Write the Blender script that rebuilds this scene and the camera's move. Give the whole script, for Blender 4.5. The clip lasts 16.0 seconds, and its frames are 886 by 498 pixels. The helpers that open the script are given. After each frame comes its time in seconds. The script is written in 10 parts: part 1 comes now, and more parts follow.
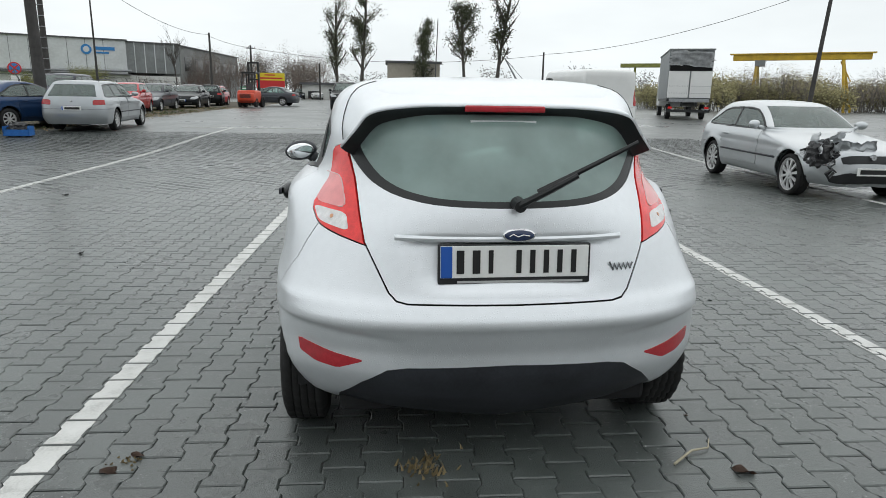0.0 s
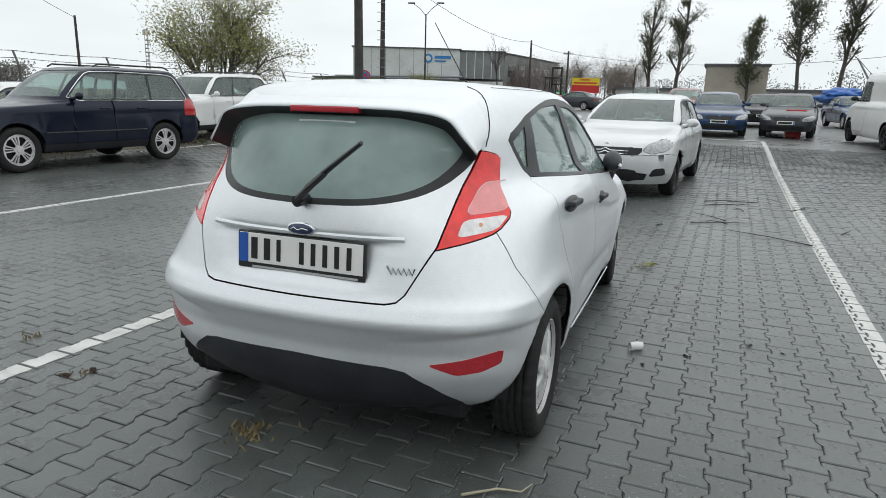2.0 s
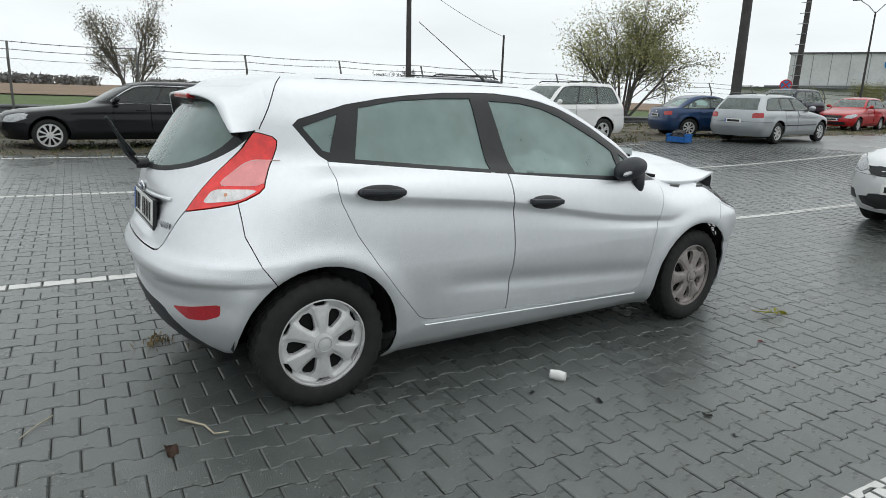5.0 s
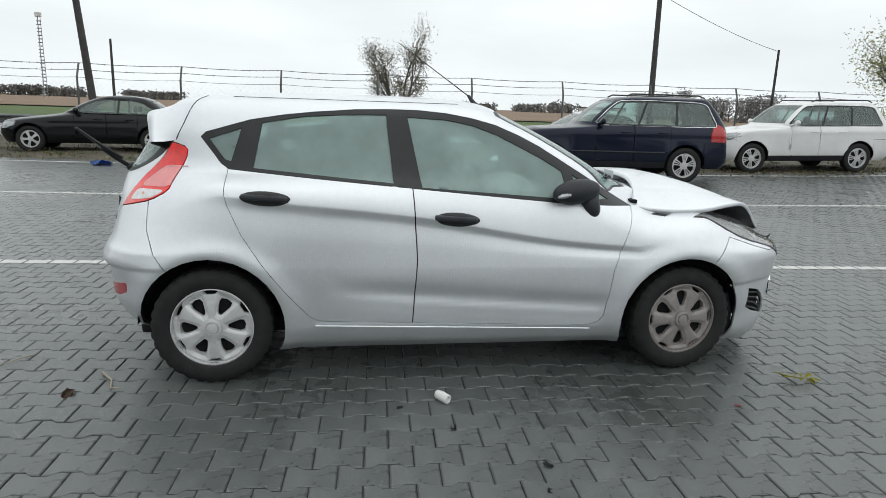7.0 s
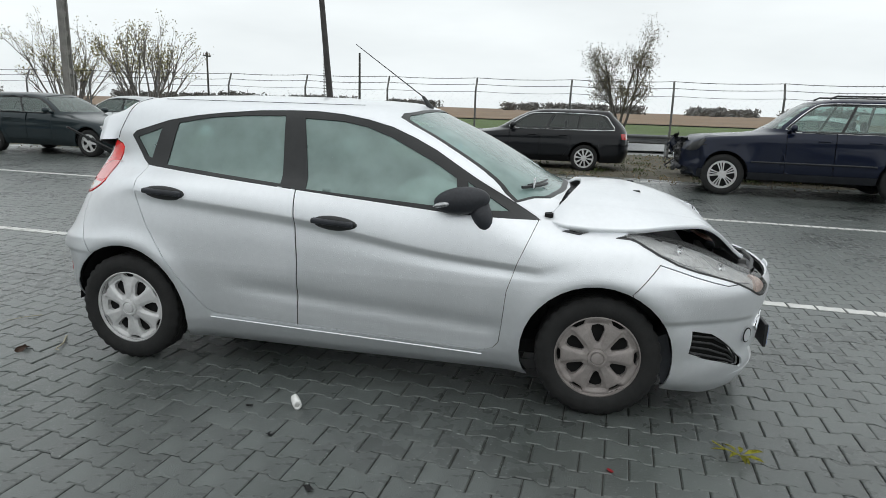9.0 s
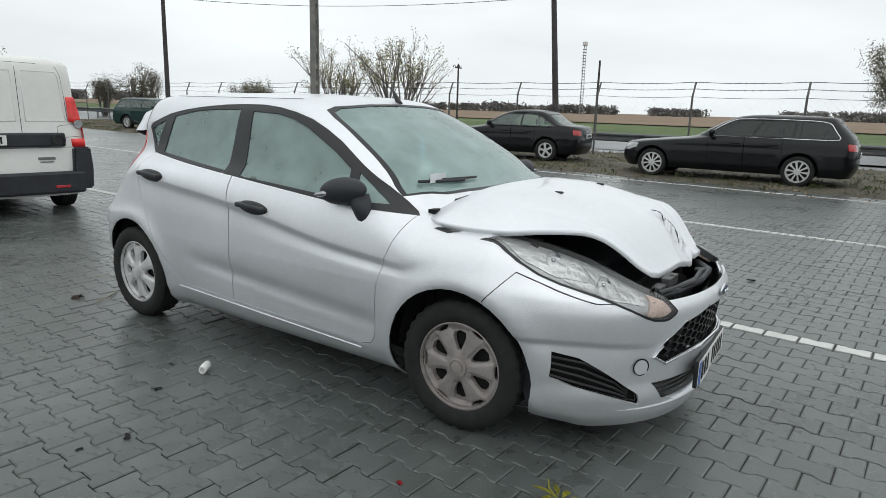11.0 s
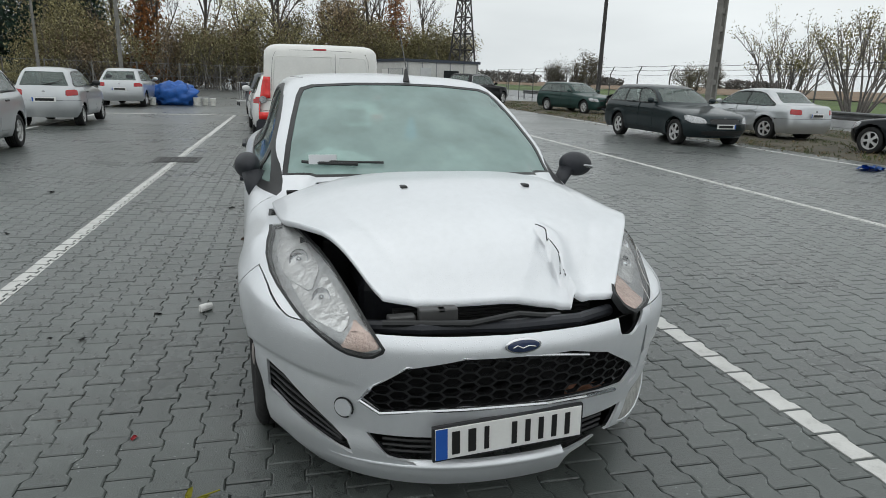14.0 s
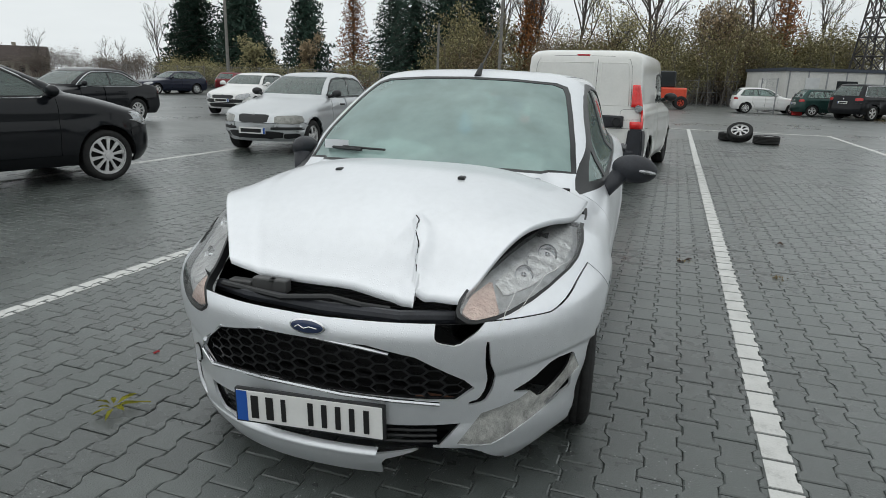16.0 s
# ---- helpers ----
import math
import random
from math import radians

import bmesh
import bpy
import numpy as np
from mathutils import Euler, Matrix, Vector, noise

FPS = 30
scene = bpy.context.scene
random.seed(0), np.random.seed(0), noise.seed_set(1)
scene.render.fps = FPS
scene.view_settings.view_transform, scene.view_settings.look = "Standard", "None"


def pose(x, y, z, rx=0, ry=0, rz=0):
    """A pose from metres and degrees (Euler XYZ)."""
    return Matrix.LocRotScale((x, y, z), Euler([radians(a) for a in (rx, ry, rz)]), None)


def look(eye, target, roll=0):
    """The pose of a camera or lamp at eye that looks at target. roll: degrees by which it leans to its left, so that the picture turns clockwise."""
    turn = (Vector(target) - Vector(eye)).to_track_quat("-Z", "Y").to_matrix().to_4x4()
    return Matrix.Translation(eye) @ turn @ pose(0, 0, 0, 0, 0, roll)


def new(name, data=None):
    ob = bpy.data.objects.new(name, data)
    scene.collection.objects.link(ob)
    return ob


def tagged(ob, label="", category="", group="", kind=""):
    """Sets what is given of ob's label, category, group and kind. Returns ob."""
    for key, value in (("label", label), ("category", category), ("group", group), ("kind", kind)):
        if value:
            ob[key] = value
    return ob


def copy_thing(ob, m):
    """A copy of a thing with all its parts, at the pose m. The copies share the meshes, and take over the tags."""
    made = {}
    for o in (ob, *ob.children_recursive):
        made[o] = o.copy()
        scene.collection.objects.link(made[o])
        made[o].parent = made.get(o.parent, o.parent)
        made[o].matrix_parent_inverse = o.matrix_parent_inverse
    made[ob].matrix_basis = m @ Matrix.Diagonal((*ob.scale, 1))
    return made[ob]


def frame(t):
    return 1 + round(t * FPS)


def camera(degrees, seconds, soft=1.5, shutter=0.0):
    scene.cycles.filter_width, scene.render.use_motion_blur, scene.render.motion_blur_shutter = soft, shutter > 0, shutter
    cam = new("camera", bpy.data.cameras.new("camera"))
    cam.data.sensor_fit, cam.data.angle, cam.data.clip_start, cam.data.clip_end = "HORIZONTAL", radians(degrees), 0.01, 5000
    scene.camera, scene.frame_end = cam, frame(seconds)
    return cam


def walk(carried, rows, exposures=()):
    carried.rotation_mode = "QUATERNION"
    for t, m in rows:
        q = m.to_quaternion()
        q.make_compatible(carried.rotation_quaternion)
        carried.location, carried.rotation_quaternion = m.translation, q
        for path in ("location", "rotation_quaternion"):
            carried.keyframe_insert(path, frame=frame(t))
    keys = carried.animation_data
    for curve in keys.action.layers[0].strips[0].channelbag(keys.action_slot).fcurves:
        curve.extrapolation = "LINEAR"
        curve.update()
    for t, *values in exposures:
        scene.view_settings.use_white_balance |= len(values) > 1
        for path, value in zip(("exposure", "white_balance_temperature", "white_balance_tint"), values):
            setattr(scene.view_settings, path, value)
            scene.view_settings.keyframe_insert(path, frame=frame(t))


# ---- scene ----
cam = camera(69.3, 16.0, 0.35)
PATH = [
    (0, (-0.50, -2.645, 1.344), (-0.258, -0.712, 0.890), 0.95),
    (0.5, (-0.066, -2.655, 1.330), (-0.049, -0.712, 0.880), 1.5),
    (1, (0.392, -2.655, 1.340), (0.145, -0.726, 0.894), 1.5),
    (1.5, (0.84, -2.565, 1.353), (0.334, -0.684, 0.902), 1.6),
    (2, (1.279, -2.48, 1.367), (0.596, -0.657, 0.907), 1.5),
    (2.5, (1.65, -2.296, 1.347), (0.788, -0.552, 0.881), 1.7),
    (3, (2.059, -2.112, 1.345), (0.974, -0.498, 0.878), 1.6),
    (3.5, (2.416, -1.906, 1.374), (1.146, -0.438, 0.896), 1.8),
    (4, (2.698, -1.598, 1.368), (1.293, -0.254, 0.901), 1.7),
    (4.5, (3.062, -1.326, 1.365), (1.527, -0.13, 0.9), 1.8),
    (5, (3.279, -0.995, 1.353), (1.647, 0.063, 0.889), 2.0),
    (5.2, (3.365, -0.841, 1.346), (1.694, 0.164, 0.899), 1.9),
    (7.3, (3.975, 0.878, 1.393), (2.032, 1.047, 0.954), 2.0),
    (7.5, (3.97, 1.045, 1.386), (2.021, 1.117, 0.943), 2.0),
    (8, (3.962, 1.458, 1.383), (2.013, 1.347, 0.946), 1.8),
    (8.5, (3.903, 1.948, 1.409), (1.971, 1.68, 0.974), 1.8),
    (9, (3.731, 2.363, 1.416), (1.821, 1.955, 0.982), 1.8),
    (9.2, (3.692, 2.538, 1.398), (1.795, 2.072, 0.966), 1.8),
    (11.3, (2.843, 4.076, 1.383), (1.304, 2.882, 0.932), 1.7),
    (11.5, (2.73, 4.192, 1.415), (1.241, 2.943, 0.945), 1.7),
    (12, (2.449, 4.549, 1.414), (1.128, 3.131, 0.919), 1.8),
    (12.5, (2.068, 4.766, 1.394), (0.929, 3.203, 0.888), 1.7),
    (13, (1.662, 4.938, 1.403), (0.704, 3.257, 0.894), 1.8),
    (13.5, (1.22, 5.072, 1.413), (0.452, 3.298, 0.903), 1.7),
    (14, (0.787, 5.085, 1.428), (0.236, 3.232, 0.914), 1.8),
    (14.5, (0.388, 5.17, 1.412), (0.055, 3.267, 0.896), 1.7),
    (15, (-0.051, 5.139, 1.389), (-0.088, 3.206, 0.874), 1.6),
    (15.5, (-0.491, 5.111, 1.382), (-0.238, 3.194, 0.87), 1.6),
    (16, (-0.903, 5.038, 1.377), (-0.369, 3.18, 0.866), 1.7),
]
walk(cam, [(t, look(eye, target, roll)) for t, eye, target, roll in PATH],
     ((0, 0.14), (5, 0.16), (9, 0.10), (12.5, 0.05), (14, -0.08), (16, -0.10)))

# ---------------------------------------------------------------- world and light
SUN_EL, SUN_ROT = radians(73), radians(31)
world = bpy.data.worlds.new("overcast_sky")
scene.world = world
world.use_nodes = True
wn, wl = world.node_tree.nodes, world.node_tree.links
wn.clear()
w_out, w_bg = wn.new("ShaderNodeOutputWorld"), wn.new("ShaderNodeBackground")
w_sky = wn.new("ShaderNodeTexSky")
w_sky.sky_type, w_sky.sun_disc, w_sky.sun_elevation, w_sky.sun_rotation = "NISHITA", False, SUN_EL, SUN_ROT
w_sky.dust_density, w_sky.air_density, w_sky.ozone_density = 5.0, 1.0, 1.0
w_grey = wn.new("ShaderNodeHueSaturation")
w_grey.inputs["Saturation"].default_value = 0.05
wl.new(w_sky.outputs[0], w_grey.inputs["Color"])
# cloud deck: a grey sheet with slow streaks
w_co, w_map, w_noise, w_ramp = wn.new("ShaderNodeTexCoord"), wn.new("ShaderNodeMapping"), wn.new("ShaderNodeTexNoise"), wn.new("ShaderNodeValToRGB")
w_map.inputs["Scale"].default_value = (1.0, 1.0, 4.0)
w_noise.inputs["Scale"].default_value, w_noise.inputs["Detail"].default_value = 2.2, 5.0
w_ramp.color_ramp.elements[0].position, w_ramp.color_ramp.elements[0].color = 0.25, (7.9, 8.45, 8.65, 1)
w_ramp.color_ramp.elements[1].position, w_ramp.color_ramp.elements[1].color = 0.75, (10.15, 10.75, 10.9, 1)
wl.new(w_co.outputs["Generated"], w_map.inputs[0])
wl.new(w_map.outputs[0], w_noise.inputs["Vector"])
wl.new(w_noise.outputs[0], w_ramp.inputs[0])
w_mix = wn.new("ShaderNodeMixRGB")
w_mix.inputs[0].default_value = 0.9
wl.new(w_grey.outputs[0], w_mix.inputs[1])
wl.new(w_ramp.outputs[0], w_mix.inputs[2])
wl.new(w_mix.outputs[0], w_bg.inputs["Color"])
w_bg.inputs["Strength"].default_value = 0.0985
wl.new(w_bg.outputs[0], w_out.inputs["Surface"])

sun = new("sun", bpy.data.lights.new("sun", "SUN"))
sun.data.energy, sun.data.angle, sun.data.color = 0.50, radians(110), (1.0, 0.97, 0.93)
sun.matrix_world = look((0, 0, 30), (-5.0, -7.4, 0))


# ---------------------------------------------------------------- materials
MATS = {}


def mat(name, color=(0.5, 0.5, 0.5), rough=0.5, metal=0.0, var=0.0, scale=8.0, bump=0.0, bump_scale=60.0, coat=0.0,
        spec=0.5, rvar=0.0, random_obj=0.0, second=None, second_amt=0.5, coords="Object", alpha=1.0, trans=0.0, ior=1.45, emit=0.0, island=0.0):
    """A principled material with grain and stains at two scales."""
    if name in MATS:
        return MATS[name]
    m = bpy.data.materials.new(name)
    MATS[name] = m
    m.use_nodes = True
    n, l = m.node_tree.nodes, m.node_tree.links
    b = n["Principled BSDF"]
    b.inputs["Roughness"].default_value, b.inputs["Metallic"].default_value = rough, metal
    b.inputs["Specular IOR Level"].default_value = spec
    b.inputs["Coat Weight"].default_value, b.inputs["Coat Roughness"].default_value = coat, 0.10
    b.inputs["IOR"].default_value, b.inputs["Alpha"].default_value = ior, alpha
    b.inputs["Transmission Weight"].default_value = trans
    b.inputs["Base Color"].default_value = (*color, 1)
    if emit:
        b.inputs["Emission Color"].default_value, b.inputs["Emission Strength"].default_value = (*color, 1), emit
    tc = n.new("ShaderNodeTexCoord")
    src = None
    if var or second:
        big = n.new("ShaderNodeTexNoise")
        big.inputs["Scale"].default_value, big.inputs["Detail"].default_value, big.inputs["Roughness"].default_value = scale, 8, 0.62
        l.new(tc.outputs[coords], big.inputs["Vector"])
        fine = n.new("ShaderNodeTexNoise")
        fine.inputs["Scale"].default_value, fine.inputs["Detail"].default_value = scale * 14, 6
        l.new(tc.outputs[coords], fine.inputs["Vector"])
        addn = n.new("ShaderNodeMath")
        addn.operation = "MULTIPLY_ADD"
        addn.inputs[1].default_value, addn.inputs[2].default_value = 0.45, -0.22
        l.new(fine.outputs[0], addn.inputs[0])
        tot = n.new("ShaderNodeMath")
        l.new(big.outputs[0], tot.inputs[0])
        l.new(addn.outputs[0], tot.inputs[1])
        ramp = n.new("ShaderNodeValToRGB")
        lo = [max(0, c * (1 - var)) for c in color]
        hi = [min(1, c * (1 + var)) for c in color]
        ramp.color_ramp.elements[0].position, ramp.color_ramp.elements[0].color = 0.3, (*lo, 1)
        ramp.color_ramp.elements[1].position, ramp.color_ramp.elements[1].color = 0.7, (*hi, 1)
        if second:
            e = ramp.color_ramp.elements.new(0.3 + 0.4 * second_amt)
            e.color = (*color, 1)
            ramp.color_ramp.elements[-1].color = (*second, 1)
        l.new(tot.outputs[0], ramp.inputs[0])
        src = ramp.outputs[0]
        if rvar:
            rm = n.new("ShaderNodeMapRange")
            rm.inputs[1].default_value, rm.inputs[2].default_value = 0.3, 0.7
            rm.inputs[3].default_value, rm.inputs[4].default_value = max(0.03, rough - rvar), min(1, rough + rvar)
            l.new(tot.outputs[0], rm.inputs[0])
            l.new(rm.outputs[0], b.inputs["Roughness"])
    if random_obj or island:
        hsv = n.new("ShaderNodeHueSaturation")
        if src:
            l.new(src, hsv.inputs["Color"])
        else:
            hsv.inputs["Color"].default_value = (*color, 1)
        rr = n.new("ShaderNodeMapRange")
        amt = random_obj or island
        rr.inputs[3].default_value, rr.inputs[4].default_value = 1 - amt, 1 + amt
        if random_obj:
            l.new(n.new("ShaderNodeObjectInfo").outputs["Random"], rr.inputs[0])
        else:
            l.new(n.new("ShaderNodeNewGeometry").outputs["Random Per Island"], rr.inputs[0])
        l.new(rr.outputs[0], hsv.inputs["Value"])
        src = hsv.outputs[0]
    if src:
        l.new(src, b.inputs["Base Color"])
    if bump:
        bn, bp = n.new("ShaderNodeTexNoise"), n.new("ShaderNodeBump")
        bn.inputs["Scale"].default_value, bn.inputs["Detail"].default_value = bump_scale, 4
        bp.inputs["Strength"].default_value, bp.inputs["Distance"].default_value = bump, 0.01
        l.new(tc.outputs[coords], bn.inputs["Vector"])
        l.new(bn.outputs[0], bp.inputs["Height"])
        l.new(bp.outputs[0], b.inputs["Normal"])
    return m


def wet_paint(name, color, metal=0.0, rough=0.3, drops=0.25, dirt=0.12):
    """Car paint with a coat, rain drops as fine relief, and road dirt in patches."""
    m = mat(name, color, rough, metal, var=dirt, scale=2.6, coat=0.40, spec=0.5, rvar=0.05)
    n, l = m.node_tree.nodes, m.node_tree.links
    b = n["Principled BSDF"]
    if drops:
        tc, v, mr, bp = n.new("ShaderNodeTexCoord"), n.new("ShaderNodeTexVoronoi"), n.new("ShaderNodeMapRange"), n.new("ShaderNodeBump")
        v.inputs["Scale"].default_value = 130
        mr.inputs[1].default_value, mr.inputs[2].default_value = 0.12, 0.34
        mr.inputs[3].default_value, mr.inputs[4].default_value = 1.0, 0.0
        l.new(tc.outputs["Object"], v.inputs["Vector"])
        l.new(v.outputs["Distance"], mr.inputs[0])
        # drops stand in patches
        pn, pm, mul = n.new("ShaderNodeTexNoise"), n.new("ShaderNodeMapRange"), n.new("ShaderNodeMath")
        pn.inputs["Scale"].default_value, pn.inputs["Detail"].default_value = 30, 3
        pm.inputs[1].default_value, pm.inputs[2].default_value = 0.36, 0.58
        mul.operation = "MULTIPLY"
        l.new(tc.outputs["Object"], pn.inputs["Vector"])
        l.new(pn.outputs[0], pm.inputs[0])
        l.new(mr.outputs[0], mul.inputs[0])
        l.new(pm.outputs[0], mul.inputs[1])
        bp.inputs["Strength"].default_value, bp.inputs["Distance"].default_value = drops, 0.004
        l.new(mul.outputs[0], bp.inputs["Height"])
        l.new(bp.outputs[0], b.inputs["Normal"])
        l.new(bp.outputs[0], b.inputs["Coat Normal"])
    return m


SILVER = wet_paint("silver_paint", (0.79, 0.81, 0.835), 0.72, 0.46, 0.20, 0.04)
SILVER.node_tree.nodes["Principled BSDF"].inputs["Coat Weight"].default_value = 0.5
SILVER.node_tree.nodes["Principled BSDF"].inputs["Coat Roughness"].default_value = 0.05
DARK_SILVER = wet_paint("silver_paint_bare", (0.42, 0.43, 0.44), 0.5, 0.4, 0.3, 0.08)
LINER = mat("dark_liner", (0.012, 0.012, 0.013), 0.9)
BLACK_TRIM = mat("black_trim", (0.018, 0.019, 0.02), 0.42, var=0.2, scale=10, bump=0.05, bump_scale=300)
BLACK_PLASTIC = mat("black_bumper_plastic", (0.024, 0.026, 0.032), 0.5, var=0.3, scale=6, bump=0.08, bump_scale=400)
TYRE = mat("tyre_rubber", (0.015, 0.015, 0.015), 0.8, var=0.35, scale=14, bump=0.15, bump_scale=120)
CHROME = mat("chrome", (0.75, 0.76, 0.78), 0.18, 1.0)
ALLOY = mat("silver_hubcap", (0.60, 0.60, 0.60), 0.36, 0.2, var=0.12, scale=20, coat=0.2)
RUSTY_ALLOY = mat("dusty_hubcap", (0.29, 0.262, 0.25), 0.5, 0.15, var=0.2, scale=20)
# near-black that stands for deep shade inside openings
HOLE_SHADE = mat("hollow_shade", (0.006, 0.006, 0.006), 0.95)
RED_LENS = mat("red_lens", (0.84, 0.034, 0.032), 0.12, var=0.18, scale=20, bump=0.15, bump_scale=120, coat=0.6)
RED_REFLECTOR = mat("red_reflector", (0.42, 0.02, 0.03), 0.2, var=0.15, scale=60, coat=0.5)
TAIL_LENS = mat("dark_red_lens", (0.40, 0.012, 0.014), 0.12, var=0.3, scale=30, coat=0.7)
PINK_LENS = mat("pale_red_lens", (0.86, 0.33, 0.33), 0.16, var=0.1, scale=20, coat=0.2)
CLEAR_LENS = mat("clear_lamp_lens", (0.36, 0.37, 0.38), 0.14, 0.75, var=0.3, scale=26, bump=0.8, bump_scale=55, coat=0.8)
WHITE_LENS = mat("white_reversing_lens", (0.74, 0.72, 0.72), 0.16, 0.2, var=0.2, scale=30, bump=0.4, bump_scale=80, coat=0.6)
GREY_LENS = mat("dull_grey_lens", (0.25, 0.25, 0.23), 0.16, 0.4, var=0.4, scale=16, bump=0.5, bump_scale=50, coat=0.7)
AMBER_LENS = mat("amber_lens", (0.62, 0.30, 0.16), 0.15, coat=0.5)
WHITE_PLATE = mat("white_plate", (0.78, 0.78, 0.76), 0.35, var=0.04, scale=6)
PLATE_BLUE = mat("plate_blue", (0.02, 0.10, 0.42), 0.35)
INK = mat("black_ink", (0.012, 0.012, 0.012), 0.5)
BADGE_BLUE = mat("badge_navy", (0.02, 0.035, 0.09), 0.2, coat=0.6)
SEAT = mat("grey_seat_cloth", (0.07, 0.075, 0.08), 0.9, var=0.2, scale=20)
AIRBAG = mat("white_airbag_cloth", (0.62, 0.62, 0.60), 0.85, var=0.15, scale=10, bump=0.3, bump_scale=16)
DASH = mat("dark_dashboard", (0.03, 0.03, 0.032), 0.7, var=0.2, scale=12)


def glass_mat(name, tint, rough, fog_sheen, haze=(0.44, 0.58, 0.55)):
    """A pane: mirror-like reflection by angle over a clear, lightly fogged sheet. The pale film also stands for
    reflected sky.
    """
    m = bpy.data.materials.new(name)
    MATS[name] = m
    m.use_nodes = True
    n, l = m.node_tree.nodes, m.node_tree.links
    n.clear()
    out, tr, gl, df, fr = (n.new("ShaderNode" + k) for k in ("OutputMaterial", "BsdfTransparent", "BsdfGlossy", "BsdfDiffuse", "Fresnel"))
    tr.inputs[0].default_value = (*tint, 1)
    gl.inputs["Roughness"].default_value = rough
    df.inputs[0].default_value = (*haze, 1)
    fr.inputs[0].default_value = 1.55
    tc, nz, mr = n.new("ShaderNodeTexCoord"), n.new("ShaderNodeTexNoise"), n.new("ShaderNodeMapRange")
    nz.inputs["Scale"].default_value, nz.inputs["Detail"].default_value = 5.0, 8
    mr.inputs[1].default_value, mr.inputs[2].default_value = 0.3, 0.7
    mr.inputs[3].default_value, mr.inputs[4].default_value = fog_sheen * 0.8, fog_sheen * 1.15
    l.new(tc.outputs["Object"], nz.inputs["Vector"])
    l.new(nz.outputs[0], mr.inputs[0])
    m1, m2 = n.new("ShaderNodeMixShader"), n.new("ShaderNodeMixShader")
    l.new(mr.outputs[0], m1.inputs[0])
    l.new(tr.outputs[0], m1.inputs[1])
    l.new(df.outputs[0], m1.inputs[2])
    l.new(fr.outputs[0], m2.inputs[0])
    l.new(m1.outputs[0], m2.inputs[1])
    l.new(gl.outputs[0], m2.inputs[2])
    # rain drops on the pane
    v, dr, bp = n.new("ShaderNodeTexVoronoi"), n.new("ShaderNodeMapRange"), n.new("ShaderNodeBump")
    v.inputs["Scale"].default_value = 110
    dr.inputs[1].default_value, dr.inputs[2].default_value, dr.inputs[3].default_value, dr.inputs[4].default_value = 0.08, 0.24, 1, 0
    bp.inputs["Strength"].default_value, bp.inputs["Distance"].default_value = 0.3, 0.003
    l.new(tc.outputs["Object"], v.inputs["Vector"])
    l.new(v.outputs["Distance"], dr.inputs[0])
    l.new(dr.outputs[0], bp.inputs["Height"])
    l.new(bp.outputs[0], gl.inputs["Normal"])
    l.new(m2.outputs[0], out.inputs[0])
    return m


# film amounts and pale film colours hold fog and painted sky reflection
GLASS = glass_mat("fogged_sheen_glass", (0.70, 0.88, 0.85), 0.04, 0.37, (0.53, 0.72, 0.68))
WINDSCREEN = glass_mat("fogged_sheen_windscreen", (0.66, 0.86, 0.83), 0.04, 0.41, (0.55, 0.77, 0.73))
REAR_GLASS = glass_mat("fogged_sheen_rear_glass", (0.58, 0.78, 0.74), 0.05, 0.37, (0.54, 0.72, 0.68))
CAR_GLASS = glass_mat("car_glass", (0.58, 0.72, 0.69), 0.03, 0.19, (0.50, 0.62, 0.58))
DARK_GLASS = glass_mat("tinted_glass", (0.16, 0.18, 0.19), 0.03, 0.03)
LAMP_GLASS = glass_mat("lamp_cover", (0.97, 0.98, 0.98), 0.06, 0.07, (0.72, 0.74, 0.74))


# ---------------------------------------------------------------- mesh helpers
def finish(bm, name, material, parent=None, smooth=True, recalc=False):
    if recalc:
        bmesh.ops.recalc_face_normals(bm, faces=bm.faces)
    me = bpy.data.meshes.new(name)
    bm.to_mesh(me)
    bm.free()
    for m in (material if isinstance(material, (list, tuple)) else [material]):
        me.materials.append(m)
    if smooth:
        me.polygons.foreach_set("use_smooth", [True] * len(me.polygons))
    ob = new(name, me)
    if parent:
        ob.parent = parent
    return ob


def part(name, bm, material, parent, label="", smooth=False, recalc=False):
    ob = finish(bm, name, material, parent, smooth, recalc)
    if label:
        ob["label"] = label
    return ob


def thing(name, label, category, m=None, group=""):
    ob = new(name)
    ob.empty_display_size = 0.2
    if m is not None:
        ob.matrix_world = m
    return tagged(ob, label, category, group)


def box(bm, x0, x1, y0, y1, z0, z1, bevel=0.0, seg=2, m=None):
    r = bmesh.ops.create_cube(bm, size=1.0)
    t = Matrix.Translation(((x0 + x1) / 2, (y0 + y1) / 2, (z0 + z1) / 2)) @ Matrix.Diagonal((x1 - x0, y1 - y0, z1 - z0, 1))
    bmesh.ops.transform(bm, matrix=(m @ t) if m is not None else t, verts=r["verts"])
    if bevel:
        vs = set(r["verts"])
        es = [e for e in bm.edges if e.verts[0] in vs and e.verts[1] in vs]
        bmesh.ops.bevel(bm, geom=es, offset=bevel, segments=seg, affect="EDGES", profile=0.5)
    return bm


def boxes(*specs, bevel=0.0):
    bm = bmesh.new()
    for s in specs:
        box(bm, *s, bevel=bevel)
    return bm


def cyl(bm, p0, p1, r0, r1=None, seg=16, caps=True):
    """A tapered rod from p0 to p1."""
    p0, p1 = Vector(p0), Vector(p1)
    d = p1 - p0
    q = d.to_track_quat("Z", "Y").to_matrix().to_4x4()
    bmesh.ops.create_cone(bm, cap_ends=caps, segments=seg, radius1=r0, radius2=r0 if r1 is None else r1, depth=d.length,
                          matrix=Matrix.Translation((p0 + p1) / 2) @ q)
    return bm


